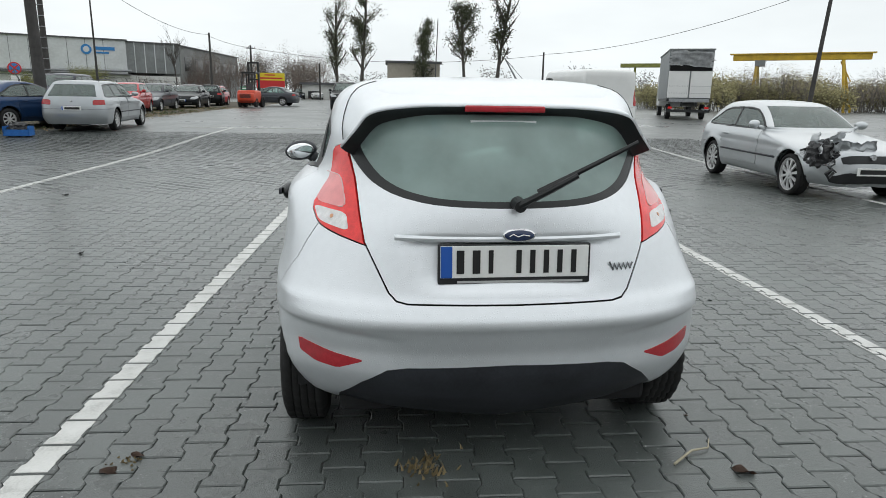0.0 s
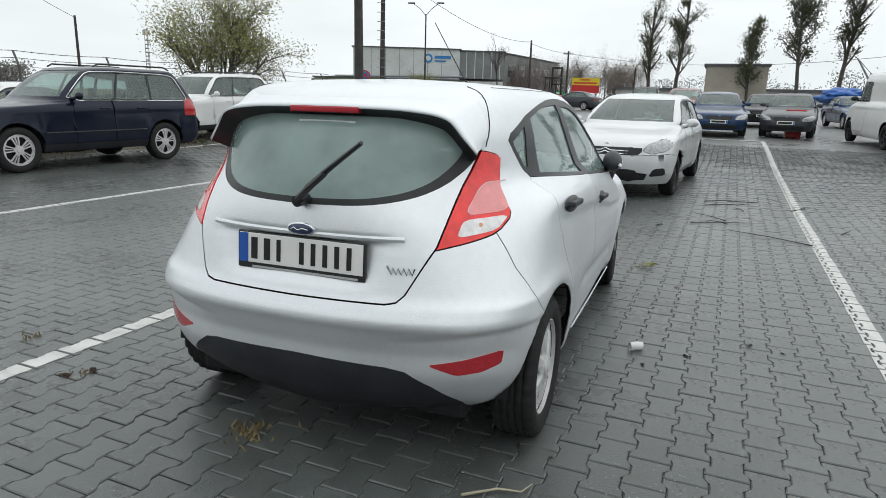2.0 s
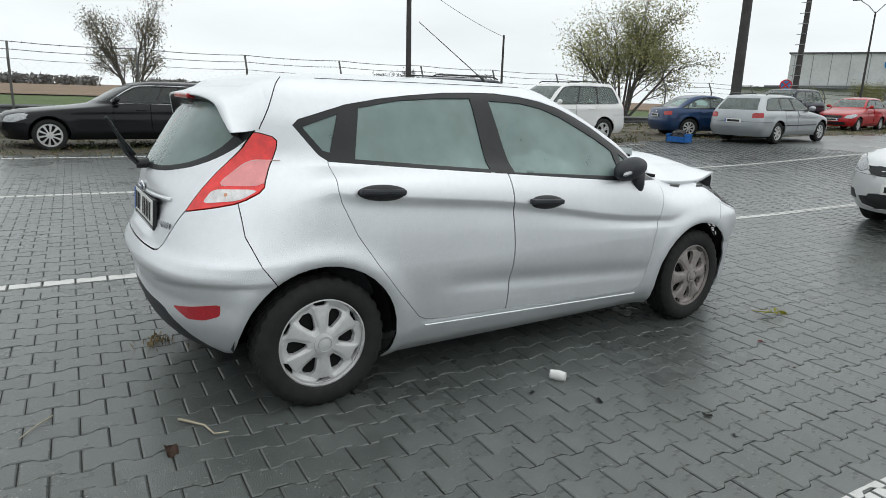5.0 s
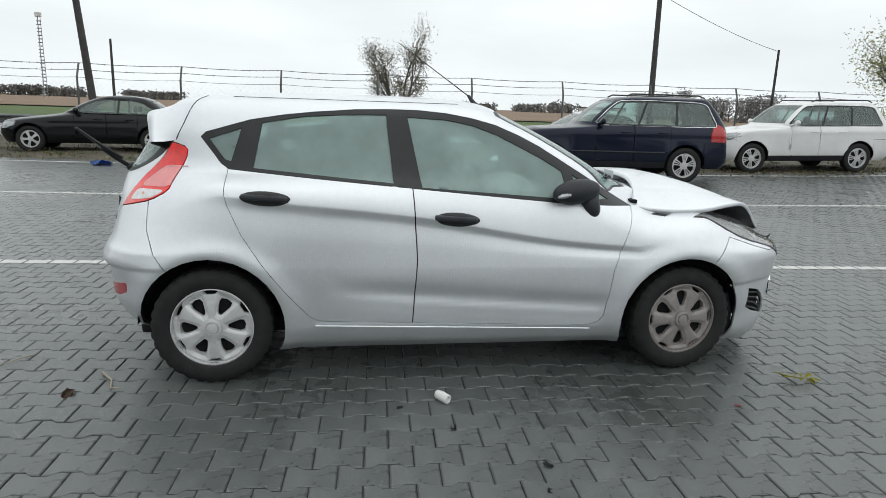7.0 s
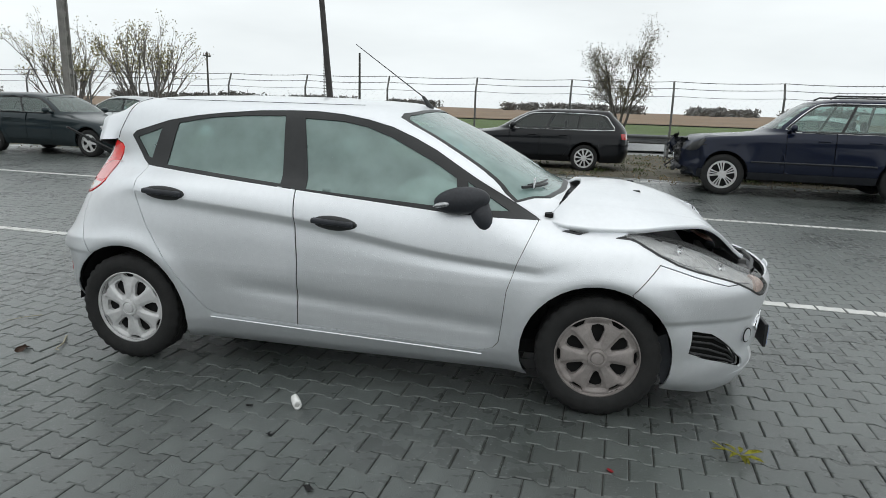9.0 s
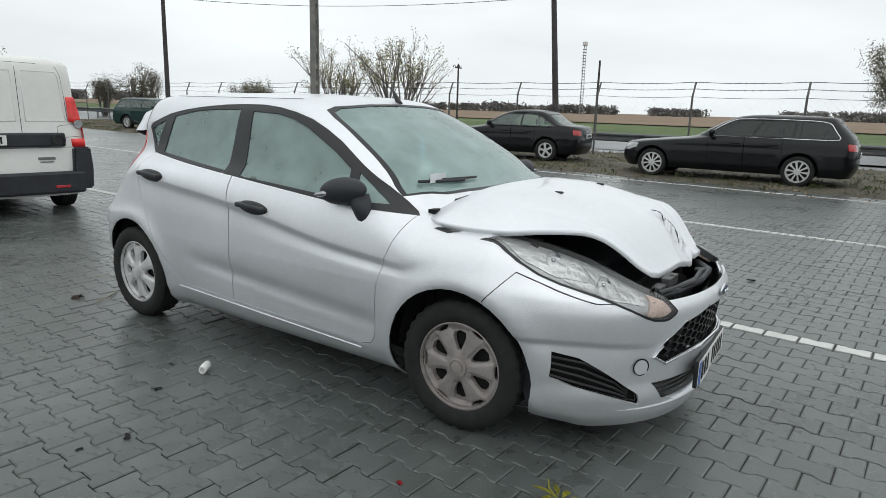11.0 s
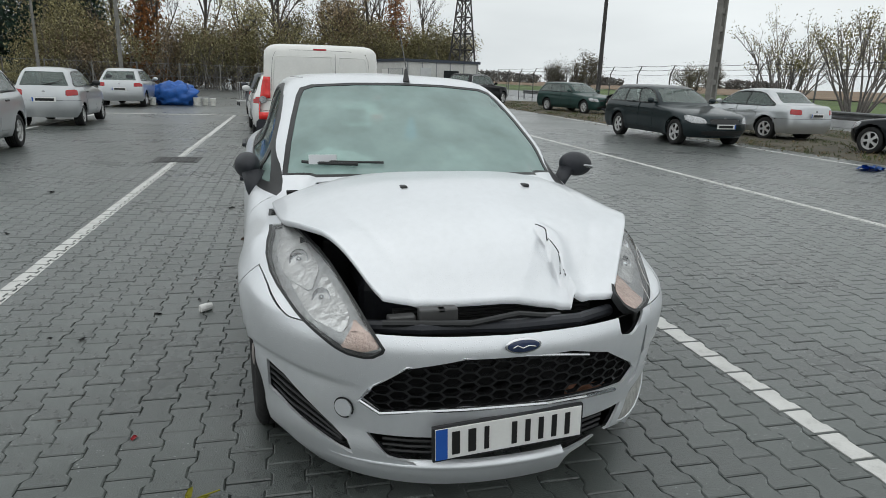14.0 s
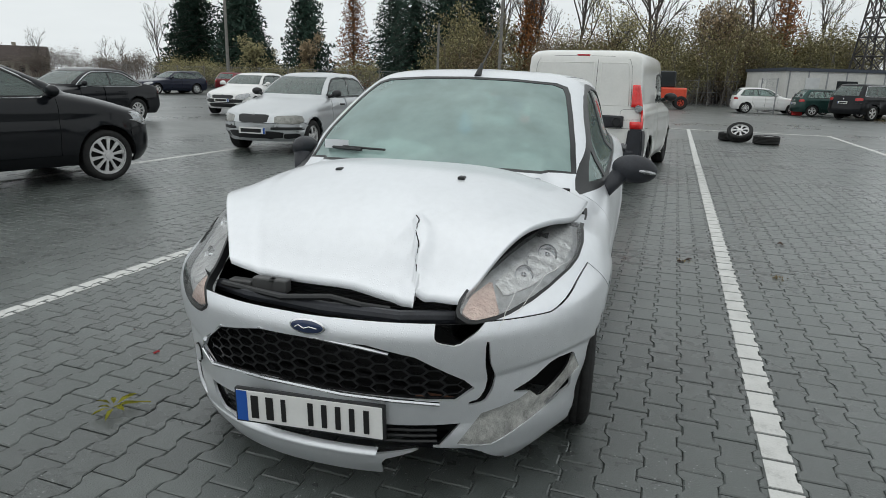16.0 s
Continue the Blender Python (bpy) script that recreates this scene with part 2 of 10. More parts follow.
def rod(p0, p1, r0, r1=None, seg=12):
    return cyl(bmesh.new(), p0, p1, r0, r1, seg)


def tube(bm, pts, r, seg=8, taper=None):
    """A pipe along points."""
    pts = [Vector(p) for p in pts]
    rings = []
    for i, p in enumerate(pts):
        d = (pts[min(i + 1, len(pts) - 1)] - pts[max(i - 1, 0)]).normalized()
        q = d.to_track_quat("Z", "Y")
        rr = r if taper is None else r + (taper - r) * i / (len(pts) - 1)
        rings.append([bm.verts.new(p + q @ Vector((rr * math.cos(2 * math.pi * k / seg), rr * math.sin(2 * math.pi * k / seg), 0))) for k in range(seg)])
    for a, b in zip(rings, rings[1:]):
        for k in range(seg):
            bm.faces.new((a[k], a[(k + 1) % seg], b[(k + 1) % seg], b[k]))
    bm.faces.new(rings[0][::-1])
    bm.faces.new(rings[-1])
    return bm


def lathe(bm, prof, seg=40, axis="x"):
    """Turns (radius, offset) points round the x axis."""
    rings = []
    for r, o in prof:
        rings.append([bm.verts.new((o, r * math.cos(2 * math.pi * k / seg), r * math.sin(2 * math.pi * k / seg))) for k in range(seg)])
    for a, b in zip(rings, rings[1:]):
        for k in range(seg):
            bm.faces.new((a[k], b[k], b[(k + 1) % seg], a[(k + 1) % seg]))
    return bm


def prism(bm, poly, d0, d1, axis="x", m=None):
    """A flat polygon given in the plane across the axis, pushed from d0 to d1 along it."""
    def at(p, d):
        return {"x": (d, p[0], p[1]), "y": (p[0], d, p[1]), "z": (p[0], p[1], d)}[axis]
    a = [bm.verts.new(at(p, d0)) for p in poly]
    b = [bm.verts.new(at(p, d1)) for p in poly]
    n = len(poly)
    fs = [bm.faces.new(a[::-1]), bm.faces.new(b)]
    for i in range(n):
        fs.append(bm.faces.new((a[i], a[(i + 1) % n], b[(i + 1) % n], b[i])))
    bmesh.ops.recalc_face_normals(bm, faces=fs)
    if m is not None:
        bmesh.ops.transform(bm, matrix=m, verts=a + b)
    return bm


def lettering(text, size, depth, m, material, parent, name="lettering", shear=0.0, bold=0.0):
    cu = bpy.data.curves.new(name, "FONT")
    cu.body, cu.size, cu.extrude, cu.align_x, cu.align_y, cu.shear, cu.offset = text, size, depth, "CENTER", "CENTER", shear, bold
    tmp = bpy.data.objects.new(name, cu)
    scene.collection.objects.link(tmp)
    me = bpy.data.meshes.new_from_object(tmp.evaluated_get(bpy.context.evaluated_depsgraph_get()))
    bpy.data.objects.remove(tmp)
    bpy.data.curves.remove(cu)
    me.materials.clear()
    me.materials.append(material)
    ob = new(name, me)
    ob.parent = parent
    ob.matrix_local = m
    return ob


# ---------------------------------------------------------------- car shells
from mathutils.bvhtree import BVHTree


def curve(keys, v):
    """Smooth interpolation through sorted (v, value) keys, without overshoot."""
    xs, ys = [k[0] for k in keys], [k[1] for k in keys]
    if v <= xs[0]:
        return ys[0]
    if v >= xs[-1]:
        return ys[-1]
    i = max(j for j in range(len(xs) - 1) if xs[j] <= v)
    h = xs[i + 1] - xs[i]
    d = [(ys[j + 1] - ys[j]) / (xs[j + 1] - xs[j]) for j in range(len(xs) - 1)]

    def slope(j):
        if j == 0 or j == len(xs) - 1:
            return d[min(j, len(d) - 1)]
        return 0 if d[j - 1] * d[j] <= 0 else 2 * d[j - 1] * d[j] / (d[j - 1] + d[j])
    t = (v - xs[i]) / h
    m0, m1 = slope(i), slope(i + 1)
    return (ys[i] * (1 + 2 * t) * (1 - t) ** 2 + ys[i + 1] * t * t * (3 - 2 * t) + h * (m0 * t * (1 - t) ** 2 + m1 * t * t * (t - 1)))


def contour_shell(rows, zs, dr, df, pr, pf, nside, nend, barrel=0.02, shape=None):
    """A car's skin as level contours (pf may be keys by height). rows: curves by height for rear end, front end and half width; dr, df: depth of the rounded
    ends by height; pr, pf: how square they are. Returns a bmesh whose contours run round the car, open below."""
    bm = bmesh.new()
    rings = []
    for z in zs:
        yr, yf, w = curve(rows["yr"], z), curve(rows["yf"], z), curve(rows["w"], z)
        a, b = min(curve(dr, z), (yf - yr) * 0.45), min(curve(df, z), (yf - yr) * 0.45)
        pfz = pf if isinstance(pf, (int, float)) else curve(pf, z)
        half = []
        for k in range(nend + 1):
            th = math.pi / 2 * k / nend
            half.append((math.sin(th) ** (2 / pr), yr + a * (1 - max(0.0, math.cos(th)) ** (2 / pr))))
        for k in range(1, nside):
            half.append((1.0, yr + a + (yf - b - yr - a) * k / nside))
        for k in range(nend, -1, -1):
            th = math.pi / 2 * k / nend
            half.append((math.sin(th) ** (2 / pfz), yf - b * (1 - max(0.0, math.cos(th)) ** (2 / pfz))))
        mid, ln = (yr + yf) / 2, (yf - yr) / 2
        pts = []
        for f, y in half:
            s = 1 - barrel * max(0, abs((y - mid) / ln)) ** 3
            x = w * f * s
            pts.append((x, y, z))
        loop = [(x, y, z) for x, y, z in pts] + [(-x, y, z) for x, y, z in reversed(pts[1:-1])]
        if shape:
            loop = [shape(*p) for p in loop]
        rings.append([bm.verts.new(p) for p in loop])
    for p, q in zip(rings, rings[1:]):
        n = len(p)
        for k in range(n):
            bm.faces.new((p[k], p[(k + 1) % n], q[(k + 1) % n], q[k]))
    # close the top along the middle line
    top = rings[-1]
    n = len(top)
    for k in range(n // 2):
        a, b, c, d = top[k], top[k + 1], top[(n - k - 1) % n], top[(n - k) % n]
        vs = []
        for v in (a, b, c, d):
            if v not in vs:
                vs.append(v)
        if len(vs) > 2:
            bm.faces.new(vs)
    bmesh.ops.recalc_face_normals(bm, faces=bm.faces)
    bm.normal_update()
    return bm


AX = {"x": (1, 2), "y": (0, 2), "z": (0, 1)}


def inside(poly, u, v):
    c = False
    for i in range(len(poly)):
        (x0, y0), (x1, y1) = poly[i - 1], poly[i]
        if (y0 > v) != (y1 > v) and u < (x1 - x0) * (v - y0) / (y1 - y0) + x0:
            c = not c
    return c


def cut(bm, layer, poly, side, tag, only=None, where=None):
    """Cuts a polygon, seen along an axis ('x+', 'x-', 'y+', 'y-', 'z+'), into the skin and tags the faces inside it."""
    ax, sg = side[0], 1 if side[1] == "+" else -1
    i, j = AX[ax]
    k = "xyz".index(ax)
    u0, u1 = min(p[0] for p in poly) - 0.01, max(p[0] for p in poly) + 0.01
    v0, v1 = min(p[1] for p in poly) - 0.01, max(p[1] for p in poly) + 0.01

    def ok(f):
        if f.normal[k] * sg < 0.02 or (only is not None and f[layer] not in only):
            return False
        c = f.calc_center_median()
        if where and not where(c):
            return False
        us, vs = [v.co[i] for v in f.verts], [v.co[j] for v in f.verts]
        return max(us) > u0 and min(us) < u1 and max(vs) > v0 and min(vs) < v1
    faces = [f for f in bm.faces if ok(f)]
    for a in range(len(poly)):
        p, q = poly[a - 1], poly[a]
        du, dv = q[0] - p[0], q[1] - p[1]
        ln = math.hypot(du, dv)
        if ln < 1e-6:
            continue
        co, no = [0, 0, 0], [0, 0, 0]
        co[i], co[j], no[i], no[j] = p[0], p[1], dv / ln, -du / ln
        # only the faces near this edge
        near, rest = [], []
        for f in faces:
            c = f.calc_center_median()
            rad = max((v.co - c).length for v in f.verts)
            s = ((c[i] - p[0]) * du + (c[j] - p[1]) * dv) / ln
            dist = abs((c[i] - p[0]) * no[i] + (c[j] - p[1]) * no[j])
            (near if dist < rad and -rad - 0.01 < s < ln + rad + 0.01 else rest).append(f)
        if near:
            geom = near + list({e for f in near for e in f.edges}) + list({v for f in near for v in f.verts})
            r = bmesh.ops.bisect_plane(bm, geom=geom, dist=1e-5, plane_co=co, plane_no=no)
            faces = rest + [g for g in r["geom"] if isinstance(g, bmesh.types.BMFace)]
    for f in set(faces):
        if f.is_valid:
            c = f.calc_center_median()
            if inside(poly, c[i], c[j]):
                f[layer] = tag
    bm.normal_update()


def shrink(poly, d):
    """The polygon drawn in by d on all sides."""
    n = len(poly)
    area = sum(poly[i - 1][0] * poly[i][1] - poly[i][0] * poly[i - 1][1] for i in range(n))
    sg = 1 if area > 0 else -1
    out = []
    for i in range(n):
        (x0, y0), (x1, y1), (x2, y2) = poly[i - 1], poly[i], poly[(i + 1) % n]
        a, b = math.hypot(x1 - x0, y1 - y0) or 1, math.hypot(x2 - x1, y2 - y1) or 1
        n0, n1 = (-(y1 - y0) / a * sg, (x1 - x0) / a * sg), (-(y2 - y1) / b * sg, (x2 - x1) / b * sg)
        k = max(0.35, 1 + n0[0] * n1[0] + n0[1] * n1[1])
        out.append((x1 + (n0[0] + n1[0]) * d / k, y1 + (n0[1] + n1[1]) * d / k))
    return out


def soft(poly, n=2, f=0.22):
    """The polygon with its corners rounded off."""
    for _ in range(n):
        poly = [p for a, b in zip(poly, poly[1:] + poly[:1]) for p in ((a[0] * (1 - f) + b[0] * f, a[1] * (1 - f) + b[1] * f), (a[0] * f + b[0] * (1 - f), a[1] * f + b[1] * (1 - f)))]
    return poly


def arch(bm, y, z, r, width):
    """Opens a round wheel arch in both sides of the skin."""
    kill = []
    for f in bm.faces:
        if all(math.hypot(v.co.y - y, v.co.z - z) < r + 1e-4 and abs(v.co.x) > width for v in f.verts):
            kill.append(f)
    bmesh.ops.delete(bm, geom=kill, context="FACES")


def pick(bm, layer, tags, gap=0.0, lip=0.0, lift=0.0, shift=None):
    """A new bmesh of the faces with these tags, pulled in from its edges by a gap, with a turned-in lip."""
    tags = tags if isinstance(tags, (set, tuple, list)) else {tags}
    out = bmesh.new()
    vm = {}
    for f in bm.faces:
        if f[layer] in tags:
            vs = []
            for v in f.verts:
                if v not in vm:
                    vm[v] = out.verts.new(v.co + v.normal * lift)
                vs.append(vm[v])
            try:
                out.faces.new(vs)
            except ValueError:
                pass
    out.normal_update()
    if gap and out.faces:
        r = bmesh.ops.inset_region(out, faces=list(out.faces), thickness=gap, use_boundary=True, use_even_offset=False)
        bmesh.ops.delete(out, geom=r["faces"], context="FACES")
    if lip and out.faces:
        out.normal_update()
        es = [e for e in out.edges if e.is_boundary]
        for e in es:
            e.smooth = False
        nv = {v: v.normal.copy() for e in es for v in e.verts}
        r = bmesh.ops.extrude_edge_only(out, edges=es)
        for v in [g for g in r["geom"] if isinstance(g, bmesh.types.BMVert)]:
            src = min(nv, key=lambda o: (o.co - v.co).length_squared) if len(nv) < 60 else None
            for e in v.link_edges:
                o = e.other_vert(v)
                if o in nv and (o.co - v.co).length < 1e-6:
                    src = o
                    break
            if src is not None:
                v.co = v.co - nv[src] * lip
    return out


# ---------------------------------------------------------------- wheels
WHEELS = {}


def disc_holes(r, holes, dome, n_rings=7, seg=56):
    """A round cap in the y-z plane, domed along x, with polygon holes that have turned-in walls."""
    bm = bmesh.new()
    rings = []
    for k in range(1, n_rings + 1):
        rr = r * k / n_rings
        rings.append([bm.verts.new((dome * (1 - (rr / r) ** 2), rr * math.cos(2 * math.pi * q / seg), rr * math.sin(2 * math.pi * q / seg))) for q in range(seg)])
    c = bm.verts.new((dome, 0, 0))
    for q in range(seg):
        bm.faces.new((c, rings[0][q], rings[0][(q + 1) % seg]))
    for a, b in zip(rings, rings[1:]):
        for q in range(seg):
            bm.faces.new((a[q], b[q], b[(q + 1) % seg], a[(q + 1) % seg]))
    bmesh.ops.recalc_face_normals(bm, faces=bm.faces)
    bm.normal_update()
    if bm.faces[0].normal.x < 0:
        bmesh.ops.reverse_faces(bm, faces=bm.faces)
        bm.normal_update()
    lay = bm.faces.layers.int.new("tag")
    for h in holes:
        cut(bm, lay, h, "x+", 9)
    lay = bm.faces.layers.int["tag"]
    for f in bm.faces:
        if f[lay] != 9:
            f[lay] = 1
    return pick(bm, lay, 1, 0, 0.022)


def polar(pts, ang):
    return [(r * math.cos(a + ang), r * math.sin(a + ang)) for r, a in pts]


def rim_mesh(style, r):
    if style == "cap6":      # pressed cover: six drop-shaped holes, six slots at its rim between them
        holes = []
        for k in range(6):
            a = 2 * math.pi * k / 6
            drop = [(0.36, 0.0), (0.39, 0.13), (0.54, 0.21), (0.69, 0.235), (0.78, 0.18), (0.81, 0.0), (0.78, -0.18), (0.69, -0.235), (0.54, -0.21), (0.39, -0.13)]
            holes.append(polar([(q * r, w) for q, w in drop], a))
            slot = [(0.865, -0.12), (0.955, -0.205), (0.965, 0.0), (0.955, 0.205), (0.865, 0.12)]
            holes.append(polar([(q * r, w) for q, w in slot], a + math.pi / 6))
        bm = disc_holes(r, holes, 0.022, 12, 96)
        for v in bm.verts:        # sunk dishes round the holes, raised spokes between them
            q, a = math.hypot(v.co.y, v.co.z) / r, math.atan2(v.co.z, v.co.y)
            d = abs((a * 6 / (2 * math.pi) + 0.5) % 1 - 0.5) * 2 * math.pi / 6
            if 0.30 < q < 0.97:
                v.co.x -= 0.012 * max(0.0, 1 - (d / 0.34) ** 4) * min(1.0, (q - 0.30) / 0.08) * (1.0 if q < 0.84 else max(0.0, (0.92 - q) / 0.08))
                v.co.x -= 0.008 * max(0.0, 1 - ((2 * math.pi / 12 - d) / 0.22) ** 4) * max(0.0, min(1.0, (q - 0.83) / 0.05))
        lathe(bm, [(0.235 * r, 0.020), (0.225 * r, 0.030), (0.17 * r, 0.033), (0.155 * r, 0.027), (0.145 * r, 0.027), (0.135 * r, 0.033), (0.0005, 0.036)], 32)
        for k in range(6):
            a = 2 * math.pi * (k + 0.5) / 6
            cyl(bm, (0.012, 0.345 * r * math.cos(a), 0.345 * r * math.sin(a)), (0.0205, 0.345 * r * math.cos(a), 0.345 * r * math.sin(a)), 0.004, 0.004, 8)
        return bm
    n = {"five": 5, "seven": 7, "ten": 10, "double": 5, "eight": 8}[style]
    holes = []
    for k in range(n):
        a = 2 * math.pi * k / n
        h = math.pi / n
        f = 0.62 if n < 8 else 0.6
        wedge = [(0.30, -h * f * 0.7), (0.60, -h * f), (0.86, -h * f * 1.05), (0.90, 0), (0.86, h * f * 1.05), (0.60, h * f), (0.30, h * f * 0.7)]
        if style == "double":
            for s in (-1, 1):
                holes.append(polar([(0.36 * r, s * h * 0.08), (0.86 * r, s * h * 0.10), (0.86 * r, s * h * 0.30), (0.36 * r, s * h * 0.3)], a + h))
            wedge = [(q, w * 0.78) for q, w in wedge]
        holes.append(polar([(q * r, w) for q, w in wedge], a))
    bm = disc_holes(r, holes, 0.02, 6, 60)
    lathe(bm, [(0.17 * r, 0.018), (0.16 * r, 0.03), (0.0005, 0.033)], 20)
    return bm


def wheel(parent, x, y, z, r, width, style, rim_mat, rim_frac=0.66, turn=0.0, spin=0.0, seg=28):
    """A wheel under a car: tyre and rim, the outer face away from the car's middle."""
    key = (round(r, 3), round(width, 3), style, rim_mat.name, rim_frac)
    if key not in WHEELS:
        hw = width / 2
        bm = bmesh.new()
        rr = r * rim_frac
        prof = [(rr * 0.97, -hw * 0.7), (rr * 1.02, -hw * 0.86), (r * 0.86, -hw * 1.0), (r * 0.965, -hw * 0.86)]
        n = 5
        for i in range(n):           # grooved tread
            a, b = -hw * 0.8 + i * hw * 1.6 / n, -hw * 0.8 + (i + 1) * hw * 1.6 / n
            e = hw * 0.045
            prof += [(r * 0.975, a), (r, a + e), (r, b - e), (r * 0.975, b)]
        prof += [(r * 0.965, hw * 0.86), (r * 0.86, hw * 1.0), (rr * 1.08, hw * 0.93), (rr * 1.02, hw * 0.84), (rr * 0.98, hw * 0.7), (rr * 0.96, hw * 0.3)]
        lathe(bm, prof, seg)
        if seg > 60:              # blocks cut across the tread
            for v in bm.verts:
                q = round(math.atan2(v.co.z, v.co.y) / (2 * math.pi) * seg) % seg
                if math.hypot(v.co.y, v.co.z) > r * 0.955 and q % 3 == (0 if v.co.x > 0.03 else 1 if v.co.x < -0.03 else 2):
                    v.co.y *= 0.972
                    v.co.z *= 0.972
        bmesh.ops.recalc_face_normals(bm, faces=bm.faces)
        tyre = bpy.data.meshes.new("tyre")
        bm.to_mesh(tyre), bm.free()
        tyre.materials.append(TYRE)
        tyre.polygons.foreach_set("use_smooth", [True] * len(tyre.polygons))
        bm = rim_mesh(style, rr * 1.0)
        bmesh.ops.translate(bm, verts=bm.verts, vec=(hw * 0.62, 0, 0))
        lathe(bm, [(rr * 0.99, hw * 0.62), (rr * 1.03, hw * 0.80), (rr * 0.985, hw * 0.84), (rr * 0.97, hw * 0.66)], seg)
        rim = bpy.data.meshes.new("rim")
        bm.to_mesh(rim), bm.free()
        rim.materials.append(rim_mat)
        # dark disc behind the rim's holes, shade put into its colour
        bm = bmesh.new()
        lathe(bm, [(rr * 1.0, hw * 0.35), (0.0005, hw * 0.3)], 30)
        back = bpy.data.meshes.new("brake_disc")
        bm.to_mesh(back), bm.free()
        back.materials.append(HOLE_SHADE)
        WHEELS[key] = (tyre, rim, back)
    w = new("wheel")
    w.parent = parent
    w.matrix_local = pose(x, y, z, 0, 0, (0 if x > 0 else 180) + turn) @ pose(0, 0, 0, spin, 0, 0)
    for nm, me in zip(("tyre", "rim", "brake_disc"), WHEELS[key]):
        o = new(nm, me)
        o.parent = w
    return w


def crumpled(cx, cy, cz, a, b, c, seed):
    bm = bmesh.new()
    bmesh.ops.create_icosphere(bm, subdivisions=4, radius=1)
    for v in bm.verts:
        n = noise.fractal(v.co * 2.1 + Vector((seed, 0, 0)), 0.8, 2.0, 4)
        v.co = Vector((cx + v.co.x * a * (1 + 0.28 * n), cy + v.co.y * b * (1 + 0.28 * n), cz + v.co.z * c * (1 + 0.35 * n)))
    return bm


# ---------------------------------------------------------------- parked cars
SEAT_MESH = {}


def seat_parts(parent, xs, y, z, w=0.46):
    """Front or rear seats seen through the panes."""
    if "seat" not in SEAT_MESH:
        bm = boxes((-0.23, 0.23, -0.22, 0.26, 0, 0.16), (-0.22, 0.22, -0.36, -0.24, 0.05, 0.66), (-0.12, 0.12, -0.40, -0.32, 0.68, 0.86), bevel=0.05)
        me = bpy.data.meshes.new("seat")
        bm.to_mesh(me), bm.free()
        me.materials.append(SEAT)
        SEAT_MESH["seat"] = me
    for x in xs:
        o = new("seat", SEAT_MESH["seat"])
        o.parent = parent
        o.location = (x, y, z)


KINDS = {
    # wheelbase, front and rear overhang, half width, height, bonnet edge, cowl height, cowl place, roof front, roof rear, belt, tyre radius
    "sedan": dict(wb=2.76, fo=0.80, ro=0.98, W=0.90, H=1.42, zh=0.72, zc=0.95, yc=2.08, yt=1.35, yrt=0.10, zbelt=0.93, deck=1.0, ybw=-0.48, r=0.315),
    "coupe": dict(wb=2.72, fo=0.76, ro=0.85, W=0.87, H=1.40, zh=0.70, zc=0.93, yc=2.00, yt=1.28, yrt=0.15, zbelt=0.92, deck=0.97, ybw=-0.50, r=0.31),
    "estate": dict(wb=2.80, fo=0.85, ro=1.05, W=0.90, H=1.45, zh=0.73, zc=0.96, yc=2.10, yt=1.38, yrt=-0.66, zbelt=0.95, deck=0, ybw=0, r=0.315),
    "suv": dict(wb=2.86, fo=0.88, ro=1.03, W=0.95, H=1.76, zh=0.98, zc=1.16, yc=2.18, yt=1.50, yrt=-0.62, zbelt=1.13, deck=0, ybw=0, r=0.365),
    "hatch": dict(wb=2.46, fo=0.79, ro=0.70, W=0.83, H=1.45, zh=0.72, zc=0.97, yc=1.95, yt=1.25, yrt=-0.32, zbelt=0.95, deck=0, ybw=0, r=0.29),
    "compact": dict(wb=2.72, fo=0.74, ro=0.78, W=0.87, H=1.41, zh=0.70, zc=0.93, yc=2.02, yt=1.30, yrt=-0.10, zbelt=0.92, deck=0.99, ybw=-0.62, r=0.315),
    "mini": dict(wb=2.20, fo=0.62, ro=0.55, W=0.75, H=1.42, zh=0.78, zc=0.98, yc=1.72, yt=1.20, yrt=-0.30, zbelt=0.93, deck=0, ybw=0, r=0.26),
    "mpv": dict(wb=2.73, fo=0.85, ro=0.70, W=0.91, H=1.62, zh=0.84, zc=1.09, yc=2.48, yt=1.45, yrt=-0.42, zbelt=1.02, deck=0, ybw=0, r=0.32),
    "van": dict(wb=2.76, fo=0.85, ro=0.80, W=0.91, H=1.85, zh=0.88, zc=1.12, yc=2.35, yt=1.75, yrt=-0.70, zbelt=1.10, deck=0, ybw=0, r=0.31),
    "big_van": dict(wb=3.30, fo=0.92, ro=1.05, W=0.98, H=2.10, zh=1.02, zc=1.25, yc=3.25, yt=2.70, yrt=-0.98, zbelt=1.22, deck=0, ybw=0, r=0.34),
}
PAINTS = {}


def car_paint(name, color, metal=0.3):
    if name not in PAINTS:
        PAINTS[name] = wet_paint("paint_" + name, color, metal, 0.34, 0.04, 0.05)
        pb = PAINTS[name].node_tree.nodes["Principled BSDF"]
        pb.inputs["Coat Weight"].default_value, pb.inputs["Coat Roughness"].default_value = 0.8 if max(color) > 0.1 else 0.55, 0.03
        pb.inputs["Specular IOR Level"].default_value = 0.15 if max(color) > 0.1 else 0.04
    return PAINTS[name]


